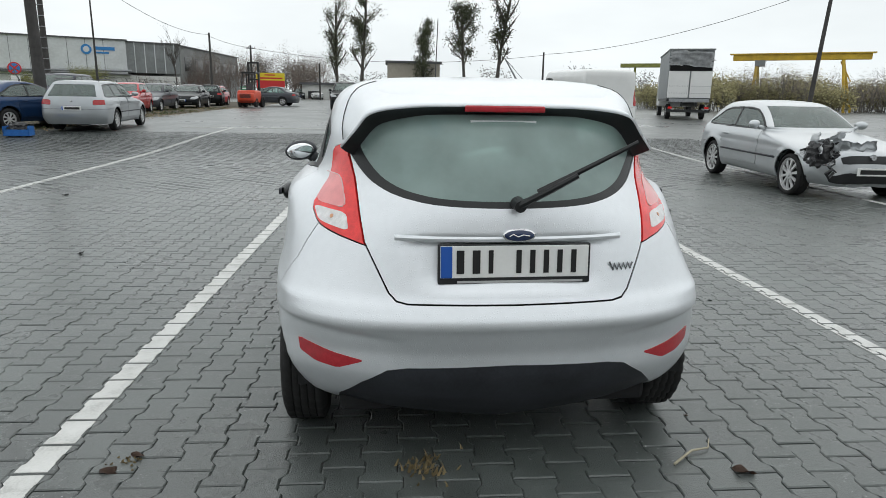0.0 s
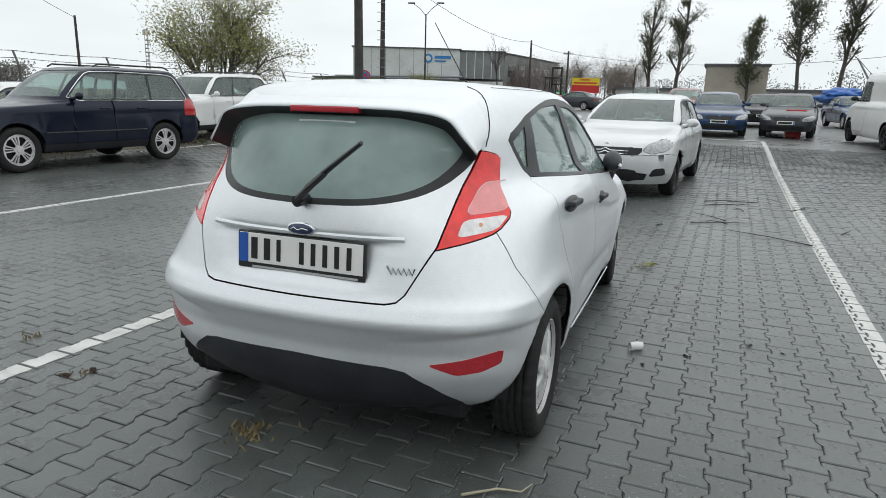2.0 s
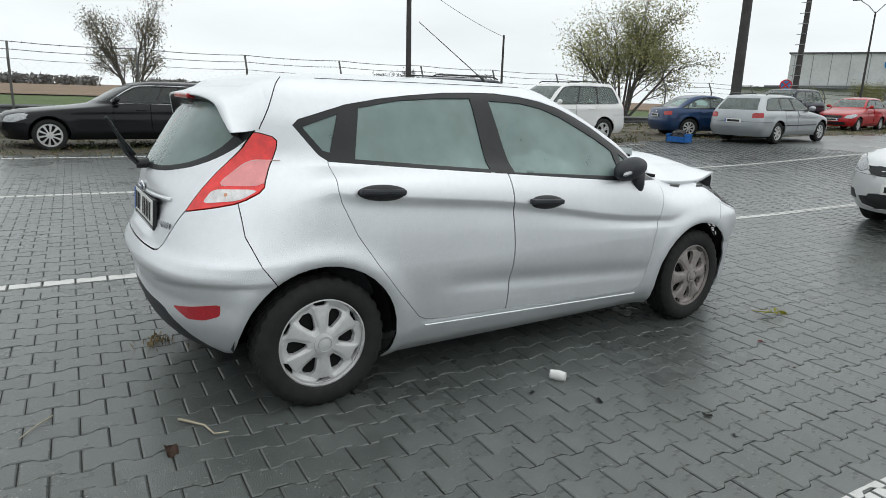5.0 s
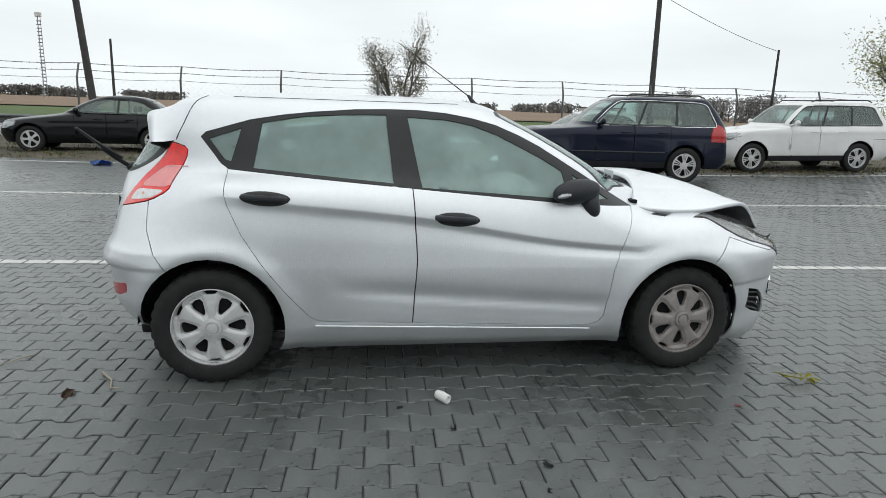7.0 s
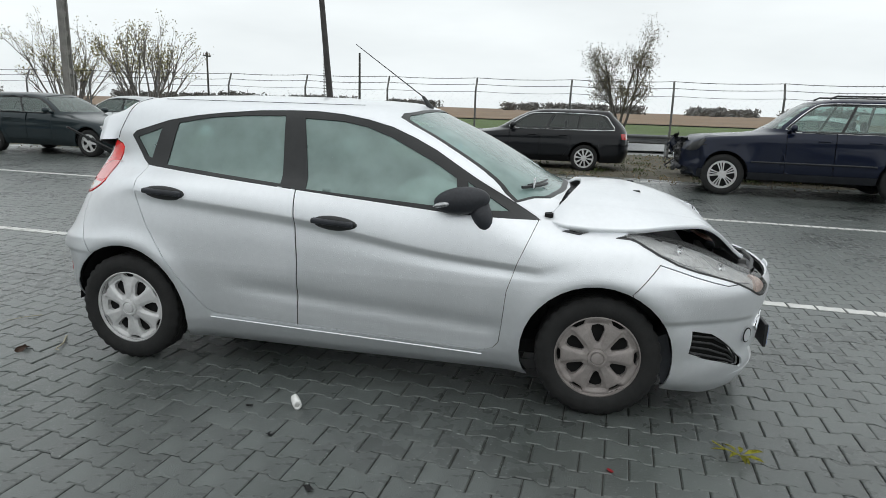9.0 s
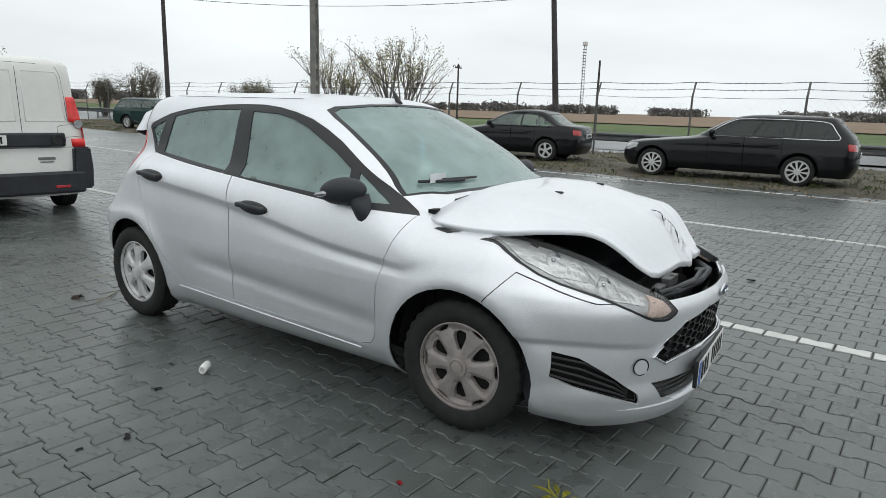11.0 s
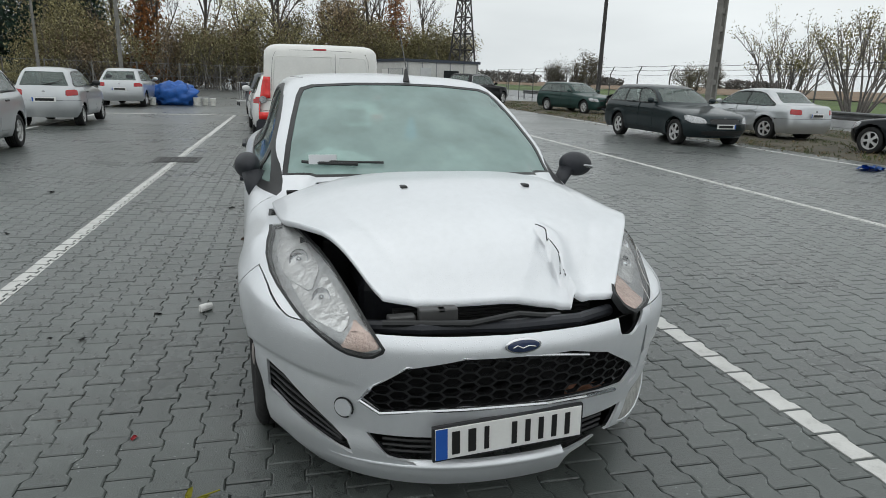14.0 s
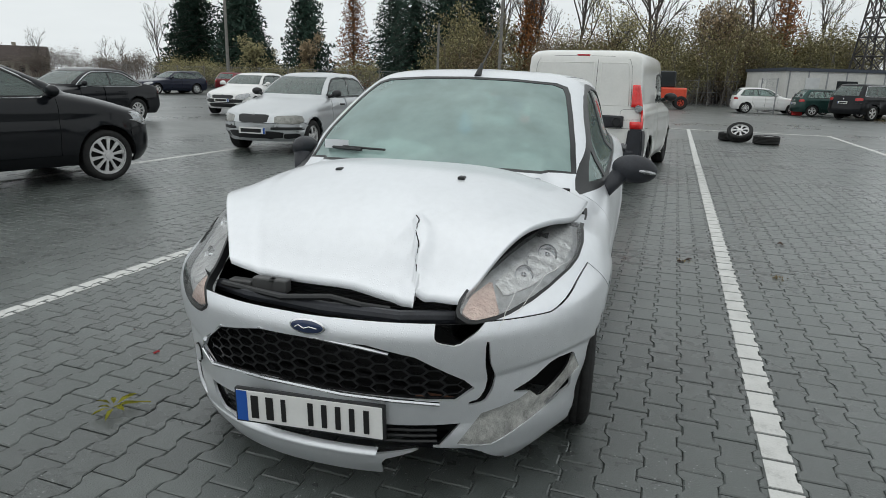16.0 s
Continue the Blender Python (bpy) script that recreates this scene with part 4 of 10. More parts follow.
PAVER = mat("wet_grey_paver", (0.080, 0.090, 0.086), 0.36, var=0.42, scale=0.8, rvar=0.22, bump=0.5, bump_scale=160, random_obj=0.12, coords="Object")
PAVER_ALL = mat("wet_grey_pavers", (0.080, 0.090, 0.086), 0.36, var=0.42, scale=0.8, rvar=0.22, bump=0.5, bump_scale=160, island=0.12)
for m_ in (PAVER, PAVER_ALL):
    m_.node_tree.nodes["Principled BSDF"].inputs["Coat Weight"].default_value = 0.55      # thin film of water
    m_.node_tree.nodes["Principled BSDF"].inputs["Coat Roughness"].default_value = 0.28
    flecks(m_, (0.34, 0.36, 0.35), 42, 0.16)
JOINT = mat("dark_joint_sand", (0.034, 0.034, 0.030), 0.85, var=0.4, scale=5)
LINE = mat("worn_white_paint", (0.58, 0.58, 0.56), 0.55, var=0.22, scale=7, bump=0.2, bump_scale=140, second=(0.66, 0.66, 0.64), second_amt=0.4)
DIRT = mat("muddy_verge", (0.095, 0.085, 0.062), 0.9, var=0.45, scale=1.2, bump=0.8, bump_scale=14, second=(0.16, 0.145, 0.10), second_amt=0.7)
FIELD = mat("green_field", (0.075, 0.115, 0.03), 0.95, var=0.35, scale=0.06, bump=0.4, bump_scale=2)
STUBBLE = mat("brown_field", (0.20, 0.14, 0.09), 0.95, var=0.25, scale=0.05)
ROADM = mat("wet_road", (0.10, 0.105, 0.11), 0.35, var=0.15, scale=0.2)

bm = bmesh.new()
gx = [-2500, -300, -60, -33, -30, -27, -24, -21, -18, -10, 0, 10, 20, 40, 80, 300, 2500]
gy = [-2500, -300, -60, -20, 0, 7, 8, 9, 10, 11, 12, 13, 14, 15, 16, 17.5, 19, 21, 24, 27, 30, 35, 40, 50, 60, 75, 95, 120, 150, 300, 2500]
gv = [[bm.verts.new((x, y, rise(x, y))) for y in gy] for x in gx]
for a, b in zip(gv, gv[1:]):
    for j in range(len(gy) - 1):
        bm.faces.new((a[j], b[j], b[j + 1], a[j + 1]))
g = finish(bm, "ground", ground_mat(), smooth=False)
g.location.z = -0.012
tagged(g, "wide wet grey paved yard reaching to the horizon", "ground", kind="structure")


def strip(name, label, x0, x1, y0, y1, z, material, n=1, rot=True, rough=0.0):
    bm = bmesh.new()
    nx, ny = max(1, int((x1 - x0) / n)), max(1, int((y1 - y0) / n))
    for i in range(nx + 1):
        for j in range(ny + 1):
            u, v = x0 + (x1 - x0) * i / nx, y0 + (y1 - y0) * j / ny
            px, py = lot(u, v) if rot else (u, v)
            h = z + (rough * (0.5 + noise.noise((u * 1.3, v * 1.3, 3.0))) if 0 < i < nx else -0.01 if rough else 0)
            bm.verts.new((px, py, h + rise(px, py)))
    bm.verts.ensure_lookup_table()
    for i in range(nx):
        for j in range(ny):
            a = i * (ny + 1) + j
            bm.faces.new([bm.verts[q] for q in (a, a + ny + 1, a + ny + 2, a + 1)])
    ob = finish(bm, name, material, None, True, True)
    return tagged(ob, label, "ground", kind="structure")


strip("verge", "muddy verge with dead leaves and grass tufts", -19.5, -10.9, -40, 60, 0.0, DIRT, 1.0, True, 0.05)
strip("road", "wet grey road behind the fence", -33, -21.0, -400, 400, 0.01, ROADM, 20)
strip("field_green", "flat green winter crop field", -75, -34, -600, 600, 0.02, FIELD, 20)
strip("field_brown", "flat brown stubble field", -1500, -75, -1500, 1500, 0.15, STUBBLE, 250)

# interlocking double-T pavers
BONE = [(-0.0975, -0.0800), (-0.0975, 0.0800), (-0.062, 0.0800), (-0.036, 0.0580), (0.036, 0.0580), (0.062, 0.0800), (0.0975, 0.0800), (0.0975, -0.0800), (0.062, -0.0800), (0.036, -0.0580), (-0.036, -0.0580), (-0.062, -0.0800)]


def bone_mesh(depth=0.03, bevel=0.0055):
    c, s = math.cos(LOT), math.sin(LOT)
    vs = []
    for inset, z in ((0.0, -depth), (0.0, -bevel * 0.7), (bevel, 0.0)):
        for y, x in BONE:
            y2, x2 = y - math.copysign(inset, y), x - math.copysign(inset, x)
            vs.append((x2 * c - y2 * s, x2 * s + y2 * c, z))
    n = len(BONE)
    fs = [tuple(range(2 * n, 3 * n))[::-1]]
    for k in range(2):
        for i in range(n):
            j = (i + 1) % n
            fs.append((k * n + i, k * n + n + i, k * n + n + j, k * n + j))
    return vs, fs


paved = new("pavement")
tagged(paved, "wet dark-grey interlocking concrete pavers", "pavement", kind="structure")
PV, PF = bone_mesh()
near_mesh = bpy.data.meshes.new("paver")
near_mesh.from_pydata(PV, [], PF)
near_mesh.materials.append(PAVER)
rnd = random.Random(4)
verts, faces, near_list = [], [], []
PVa = np.array(PV)
PVf = np.array(bone_mesh(0.03, 0.0016)[0])
for i in range(-84, 66):
    u = i * 0.1405
    for j in range(-75, 90):
        v = j * 0.2 + (0.1 if i % 2 else 0.0)
        x, y = lot(u, v)
        if not (-11.2 < u < 9.0 and -14 < v < 17.5):
            continue
        dz = rnd.uniform(-0.0025, 0.0012) + rise(x, y)
        if 1.35 < u < 2.35 and -0.9 < v < 4.7 and len(near_list) < 300:
            near_list.append((x, y, dz))
            continue
        o = len(verts)
        far = math.hypot(x, y - 1.5) > 8
        verts.extend(((PVf[12:] if far else PVa) + (x, y, dz)).tolist())
        faces.extend([tuple(q + o - (12 if far else 0) for q in f) for f in PF if not (far and min(f) < 12)])
me = bpy.data.meshes.new("pavers")
me.from_pydata(verts, [], faces)
me.materials.append(PAVER_ALL)
pav = new("pavers", me)
pav.parent = paved
pav["kind"] = "stuff"
sand = bmesh.new()
sv = [[sand.verts.new((*lot(u, v), -0.0085 + rise(*lot(u, v)))) for v in (-14, 0, 6.5, 7, 8, 9, 10, 11, 12, 13, 14, 15, 16, 17, 17.5)] for u in (-11.2, 0, 9.0)]
for a, b in zip(sv, sv[1:]):
    for j in range(len(a) - 1):
        sand.faces.new((a[j], b[j], b[j + 1], a[j + 1]))
for x, y, dz in near_list:
    o = new("paver", near_mesh)
    o.parent, o.location = paved, (x, y, dz)
part("joint_sand", sand, JOINT, paved)


def clip_u(poly, edge, side):
    """The part of a polygon beyond an edge in u."""
    out = []
    for (x0, y0), (x1, y1) in zip(poly, poly[1:] + poly[:1]):
        a, b = (x0 - edge) * side, (x1 - edge) * side
        if a >= 0:
            out.append((x0, y0))
        if a * b < 0:
            f = a / (a - b)
            out.append((x0 + (x1 - x0) * f, y0 + (y1 - y0) * f))
    return out


def bay_line(u, v0, v1, name="bay_line", width=0.115, label="worn white painted bay line on the pavers"):
    """A painted line, one flake of paint to each paver."""
    root = thing(name, label, "marking")
    root["kind"] = "structure"
    bm = bmesh.new()
    v = v0
    r = random.Random(int(u * 10) + 7)
    w0, w1 = max(v0, -10.5), min(v1, 13.0)
    for i in range(int((u - 0.25) / 0.1405) - 1, int((u + 0.25) / 0.1405) + 2):
        for j in range(int(w0 / 0.2), int(w1 / 0.2)):
            cu, cv = i * 0.1405, j * 0.2 + (0.1 if i % 2 else 0.0)
            p = [(cu + b - math.copysign(0.007, b), cv + a - math.copysign(0.007, a)) for a, b in BONE]
            p = clip_u(clip_u(p, u - width / 2 + r.uniform(-0.003, 0.003), 1), u + width / 2 + r.uniform(-0.006, 0.003), -1)
            if len(p) > 2 and max(q[0] for q in p) - min(q[0] for q in p) > 0.006:
                dz = rise(*lot(cu, cv))
                prism(bm, [lot(*q) for q in p], dz - 0.006, dz + 0.0026, "z")
    while v < v1:
        if w0 < v < w1:
            v = w1
            continue
        e = min(v + 0.196, v1)
        a = [(u - width / 2 + r.uniform(-0.004, 0.003), v), (u + width / 2 + r.uniform(-0.008, 0.004), v), (u + width / 2 + r.uniform(-0.008, 0.004), (v + e) / 2 - 0.03),
             (u + width / 2 + r.uniform(-0.018, 0.004), (v + e) / 2 + 0.02), (u + width / 2 + r.uniform(-0.006, 0.004), e), (u - width / 2 + r.uniform(-0.004, 0.003), e)]
        dz = rise(*lot(u, (v + e) / 2))
        prism(bm, [lot(*p) for p in a], dz - 0.012, dz + 0.002, "z")
        v = e + (0.004 if e < v1 else 1)
    part("paint", bm, LINE, root)
    return root


def cross_line(u0, u1, v, width=0.12):
    root = thing("bay_line", "worn white painted cross line on the pavers", "marking")
    root["kind"] = "structure"
    bm = bmesh.new()
    dz = rise(*lot((u0 + u1) / 2, v))
    prism(bm, [lot(*p) for p in ((u0, v - width / 2), (u1, v - width / 2), (u1, v + width / 2), (u0, v + width / 2))], dz - 0.012, dz + 0.003, "z")
    part("paint", bm, LINE, root)


bay_line(-1.69, -18.3, 12.6)
bay_line(2.345, -18.3, 19.6)
bay_line(-5.85, -18.3, 19.6)
bay_line(-10.55, -22, 14)
bay_line(6.55, -18.3, 19.6)

cross_line(-5.85, 12, -18.3)
cross_line(-7.5, 2.345, 19.6)


# ---------------------------------------------------------------- the silver hatchback
hero = thing("hatchback_car", "silver five-door hatchback with crumpled front, wet with rain", "car", Matrix.Identity(4))
WB, TR = 2.489, 0.292
ROWS_YR = [(0.14, -0.47), (0.20, -0.52), (0.30, -0.575), (0.42, -0.605), (0.48, -0.606), (0.53, -0.618), (0.575, -0.632), (0.59, -0.640), (0.605, -0.640), (0.64, -0.626), (0.70, -0.595), (0.85, -0.565), (0.95, -0.550), (1.0, -0.535), (1.10, -0.475), (1.20, -0.405), (1.30, -0.325), (1.37, -0.26), (1.405, -0.18), (1.43, 0.02), (1.447, 0.35)]
ROWS_YF = [(0.14, 3.29), (0.20, 3.325), (0.30, 3.335), (0.45, 3.35), (0.60, 3.365), (0.66, 3.34), (0.72, 3.22), (0.80, 3.08), (0.88, 2.86), (0.94, 2.58), (0.98, 2.34), (1.03, 2.20), (1.10, 2.08), (1.25, 1.80), (1.355, 1.57), (1.40, 1.47), (1.43, 1.35), (1.447, 1.0)]
ROWS_W = [(0.14, 0.76), (0.20, 0.81), (0.27, 0.822), (0.40, 0.842), (0.60, 0.858), (0.70, 0.858), (0.83, 0.852), (0.90, 0.838), (0.98, 0.80), (1.05, 0.742), (1.15, 0.70), (1.25, 0.664), (1.33, 0.630), (1.375, 0.596), (1.405, 0.545), (1.43, 0.41), (1.447, 0.08)]


def crease_z(y):
    return curve([(-0.1, 0.965), (0.08, 0.941), (0.98, 0.857), (1.78, 0.737), (2.25, 0.70)], y)


def hero_shape(x, y, z):
    """Side crease that falls towards the front wheel, lower door crease, flared arches."""
    s = 1 if x >= 0 else -1
    ax = abs(x)
    t = max(0.0, min(1.3, (0.8 - y) / 0.95))
    ax *= 1 - 0.115 * t ** 3 * max(0.0, min(1.0, (z - 0.66) / 0.32)) * (1 - 0.5 * max(0.0, min(1.0, (z - 1.10) / 0.14)))
    ax *= 1 - 0.055 * min(1.0, max(0.0, (0.35 - y) / 0.8)) ** 1.5
    if z < 0.42 and y < -0.2:
        z += (0.42 - z) / 0.28 * 0.10 * min(1.0, (-0.2 - y) / 0.12) * (0.45 + 0.55 * min(1.0, ax / 0.7))
    if z < 0.27:
        ax -= (0.27 - z) * 0.35 * max(0.0, min(1.0, (y - 0.2) / 0.2)) * max(0.0, min(1.0, (2.3 - y) / 0.2))
    if y < -0.40 and 0.70 < z < 0.89 and ax < 0.40 - (0.89 - z) * 0.45:
        e = min(1.0, (z - 0.70) / 0.05) * min(1.0, (0.40 - (0.89 - z) * 0.45 - ax) / 0.10)
        y += 0.022 * e
    if z < 0.30 and y > 2.8:
        z -= (0.30 - z) / 0.16 * 0.045 * min(1.0, (y - 2.8) / 0.2)
    if 0.58 < z < 1.04 and ax > 0.55:
        fade = max(0.0, min(1.0, (y + 0.05) / 0.3)) * max(0.0, min(1.0, (2.28 - y) / 0.25))
        g = max(0.0, 1 - abs(z - 0.83) / 0.25)
        g = g * g * (3 - 2 * g)
        prof = 0.0
        if z < 0.833:
            prof = curve([(0.60, 0.0), (0.70, 0.006), (0.77, 0.0135), (0.785, 0.0145), (0.79, 0.0145), (0.829, 0.001), (0.833, 0.0)], z)
        z2 = z + g * (crease_z(y) - 0.83) * max(0.0, min(1.0, (y + 0.25) / 0.3)) * max(0.0, min(1.0, (2.6 - y) / 0.4))
        ax -= prof * fade
        z = z2
    if 0.27 < z < 0.56 and ax > 0.6:
        zc = 0.47 - 0.07 * y
        fade = max(0.0, min(1.0, (y - 0.55) / 0.3)) * max(0.0, min(1.0, (2.08 - y) / 0.1))
        d = z - zc
        ax -= fade * 0.016 * math.exp(-((d - 0.055) / 0.05) ** 2) + fade * 0.006 * max(0.0, min(1.0, -d / 0.012)) * math.exp(min(0.0, d) / 0.06)
    if y < -0.15 and z < 0.60:
        # ridge round the rear bumper, hollow below it
        zr = 0.590 - 0.12 * max(0.0, 0.72 - ax)
        q = zr - z
        if q > 0:
            k = max(0.0, min(1.0, (ax - 0.34) / 0.16)) * max(0.0, min(1.0, (-0.15 - y) / 0.12))
            d = k * min(1.0, q / 0.014) * math.exp(-q / 0.065)
            y += 0.013 * d * max(0.0, min(1.0, (-0.30 - y) / 0.15))
            ax -= 0.010 * d
    if y > 2.6 and 0.20 < z < 0.62:
        # chin ledge under the front bumper's corners and a soft ridge above the fog recess
        q = 0.285 - z
        if q > 0:
            d = max(0.0, min(1.0, (ax - 0.30) / 0.2))
            y += 0.012 * d * min(1.0, q / 0.015)
        q = 0.50 - 0.10 * max(0.0, 0.75 - ax) - z
        if 0 < q < 0.2:
            d = max(0.0, min(1.0, (ax - 0.50) / 0.12)) * min(1.0, q / 0.015) * math.exp(-q / 0.07)
            y -= 0.014 * d
            ax -= 0.012 * d
    if ax > 0.6:
        for yc in (0.0, WB):
            q = math.hypot(y - yc, z - TR)
            ax += 0.017 * math.exp(-((q - 0.37) / (0.03 if q < 0.37 else 0.06)) ** 2)
    return (s * ax, y, z)


HZ = sorted({*[0.14 + 0.02 * k for k in range(16)], *[0.44 + 0.01 * k for k in range(28)], *[0.71 + 0.02 * k for k in range(4)], 0.785, 0.795, 0.805, 0.815, 0.823, 0.829, 0.833, 0.838,
             *[0.85 + 0.02 * k for k in range(10)], *[1.05 + 0.03 * k for k in range(10)], 1.34, 1.36, 1.38, 1.395, 1.41, 1.42, 1.43, 1.438, 1.444, 1.447})


def cut_gap(poly, side, t, only, where=None, gap=0.0030, ring=98):
    """A panel with an open joint round it."""
    cut(skin, tag, poly, side, ring, only, where)
    cut(skin, tag, shrink(poly, gap), side, t, {ring}, where)


skin = contour_shell(dict(yr=ROWS_YR, yf=ROWS_YF, w=ROWS_W), HZ, [(0.3, 0.38), (0.9, 0.40), (1.1, 0.42), (1.4, 0.25)], [(0.3, 0.78), (0.9, 0.75), (1.0, 0.55), (1.1, 0.42), (1.4, 0.36)], 2.5, [(0.90, 2.25), (1.02, 2.6), (1.15, 3.0), (1.45, 3.0)], 76, 26, 0.02, hero_shape)
ROOF_EDGE = [sorted((tuple(v.co) for v in skin.verts if abs(v.co.z - 1.41) < 0.001 and -0.04 < v.co.y < 1.26 and v.co.x * s > 0.2), key=lambda p: p[1]) for s in (1, -1)]
tag = skin.faces.layers.int.new("tag")
CIRC = [(math.cos(2 * math.pi * q / 36), math.sin(2 * math.pi * q / 36)) for q in range(36)]
DLO = [(-0.053, 1.213), (-0.027, 1.238), (0.186, 1.303), (0.35, 1.332), (0.497, 1.350), (0.70, 1.368), (0.871, 1.374), (1.02, 1.374), (1.165, 1.363), (1.30, 1.342), (1.429, 1.310), (1.55, 1.262), (1.662, 1.208), (1.862, 1.090), (2.188, 0.904), (1.723, 0.933), (0.974, 0.995), (0.079, 1.065), (0.045, 1.088)]
QUARTER = [(-0.012, 1.205), (0.145, 1.262), (0.095, 1.10), (0.065, 1.108)]
RGLASS = [(0.201, 1.072), (0.245, 1.290), (0.442, 1.326), (0.64, 1.341), (0.853, 1.347), (0.888, 1.016)]
FGLASS = [(0.962, 1.338), (1.166, 1.330), (1.30, 1.306), (1.428, 1.262), (1.66, 1.152), (1.775, 1.085), (1.800, 0.949), (1.03, 0.998)]
TRIANGLE = [(1.832, 1.070), (2.04, 0.945), (1.855, 0.948)]
RDOOR = [(0.079, 1.065), (0.074, 0.955), (0.088, 0.90), (0.152, 0.76), (0.246, 0.619), (0.357, 0.475), (0.469, 0.344), (0.505, 0.325), (0.556, 0.316), (0.991, 0.300), (1.006, 0.641), (0.980, 0.9945)]
FDOOR = [(0.980, 0.9945), (1.006, 0.641), (0.991, 0.300), (1.94, 0.268), (2.00, 0.285), (2.028, 0.32), (2.042, 0.431), (2.057, 0.583), (2.10, 0.72), (2.18, 0.908), (1.723, 0.933)]
GATE = [(0.0, 0.664), (0.36, 0.667), (0.398, 0.675), (0.424, 0.700), (0.505, 0.86), (0.518, 0.93), (0.535, 1.06), (0.575, 1.215), (0.52, 1.305), (0.3, 1.33), (0.0, 1.335)]
GATE = GATE + [(-u, v) for u, v in GATE[-2:0:-1]]
RW = [(0.0, 0.985), (0.26, 0.992), (0.40, 1.018), (0.48, 1.058), (0.535, 1.118), (0.572, 1.185), (0.53, 1.27), (0.47, 1.297), (0.30, 1.305), (0.0, 1.31)]
RW = RW + [(-u, v) for u, v in RW[-2:0:-1]]
RW = soft(RW, 2)
RG = [(u * 0.91, 1.15 + (v - 1.15) * (0.86 if v < 1.15 else 0.92)) for u, v in RW]
for sg in ("+", "-"):
    d = 1 if sg == "+" else 2
    for yc in (0.0, WB - 0.01):
        cut(skin, tag, [(yc + 0.352 * c, TR + 0.352 * s) for c, s in CIRC], "x" + sg, 99)
    cut(skin, tag, DLO, "x" + sg, 10 + d, {0})
    for base, poly in ((20, QUARTER), (30, RGLASS), (40, FGLASS), (50, TRIANGLE)):
        cut(skin, tag, poly, "x" + sg, base + d, {10 + d})
    cut_gap(RDOOR, "x" + sg, 60 + d, {0})
    cut_gap(FDOOR, "x" + sg, 70 + d, {0})
back = lambda c: c.y < -0.05
cut_gap(GATE, "y-", 3, {0}, back, 0.006, 96)
cut(skin, tag, RW, "y-", 4, {3})
cut(skin, tag, RG, "y-", 5, {4})
LAMP = [(-0.112, 1.160), (-0.122, 1.10), (-0.18, 1.0), (-0.20, 0.95), (-0.29, 0.90), (-0.40, 0.87), (-0.51, 0.838), (-0.60, 0.835), (-0.60, 1.19), (-0.2, 1.185)]
LAMP_PALE = [(-0.382, 1.055), (-0.299, 1.049), (-0.326, 0.941), (-0.464, 0.946), (-0.478, 0.97), (-0.455, 1.01)]
LAMP_WHITE = [(-0.464, 0.944), (-0.326, 0.938), (-0.339, 0.895), (-0.40, 0.878), (-0.497, 0.846), (-0.51, 0.90)]
RBUMP = [(-0.30, 0.935), (-0.297, 0.775), (-0.254, 0.662), (-0.195, 0.577), (-0.25, 0.10), (-0.8, 0.10), (-0.8, 0.935)]
for sg in ("+", "-"):
    d = 1 if sg == "+" else 2
    cut_gap(soft(LAMP, 1), "x" + sg, 80 + d, {0}, back, 0.004, 95)
    sx = 1 if d == 1 else -1
    cut(skin, tag, [(sx * u, v) for u, v in ((0.53, 0.80), (0.535, 0.86), (0.548, 0.93), (0.565, 1.06), (0.605, 1.215), (0.95, 1.25), (0.95, 0.80))], "y-", 180 + d, {80 + d}, back)
    cut(skin, tag, soft([(sx * u, v) for u, v in ((0.562, 0.960), (0.582, 1.064), (0.655, 1.068), (0.682, 0.966))], 2, 0.14), "y-", 82 + d, {180 + d}, back)
    cut(skin, tag, soft([(sx * u, v) for u, v in ((0.555, 0.888), (0.562, 0.946), (0.685, 0.953), (0.665, 0.908))], 2, 0.14), "y-", 84 + d, {180 + d}, back)
    cut_gap(RBUMP, "x" + sg, 6, {0}, back, 0.004)
cut(skin, tag, [(-0.9, 0.1), (0.9, 0.1), (0.9, 0.935), (-0.9, 0.935)], "y-", 6, {0}, lambda c: c.y < -0.3)
DIFF = [(0.0, 0.445), (0.36, 0.437), (0.43, 0.425), (0.52, 0.365), (0.60, 0.285), (0.62, 0.10)]
DIFF = DIFF + [(-u, v) for u, v in DIFF[::-1][:-1]]
cut(skin, tag, DIFF, "y-", 7, {6}, lambda c: c.y < -0.3)
for s, t in ((1, 8), (-1, 9)):
    cut(skin, tag, soft([(s * u, v) for u, v in ((0.505, 0.455), (0.62, 0.475), (0.742, 0.505), (0.737, 0.455), (0.68, 0.428), (0.60, 0.418))], 1, 0.1), "y-", t, {6}, lambda c: c.y < -0.3)
# front end
front = lambda c: c.y > 2.3
HEADL = [(0.719, 0.905), (0.768, 0.80), (0.752, 0.731), (0.66, 0.655), (0.551, 0.584), (0.472, 0.575), (0.422, 0.607), (0.446, 0.645), (0.50, 0.73), (0.561, 0.817), (0.649, 0.88)]
BOWL_A = [(0.700, 0.872), (0.738, 0.805), (0.715, 0.750), (0.632, 0.728), (0.592, 0.795), (0.640, 0.868)]
BOWL_B = [(0.706, 0.745), (0.640, 0.676), (0.558, 0.645), (0.516, 0.700), (0.585, 0.788), (0.618, 0.722)]
TURN = [(0.535, 0.648), (0.562, 0.602), (0.492, 0.592), (0.446, 0.614), (0.465, 0.652), (0.508, 0.690)]
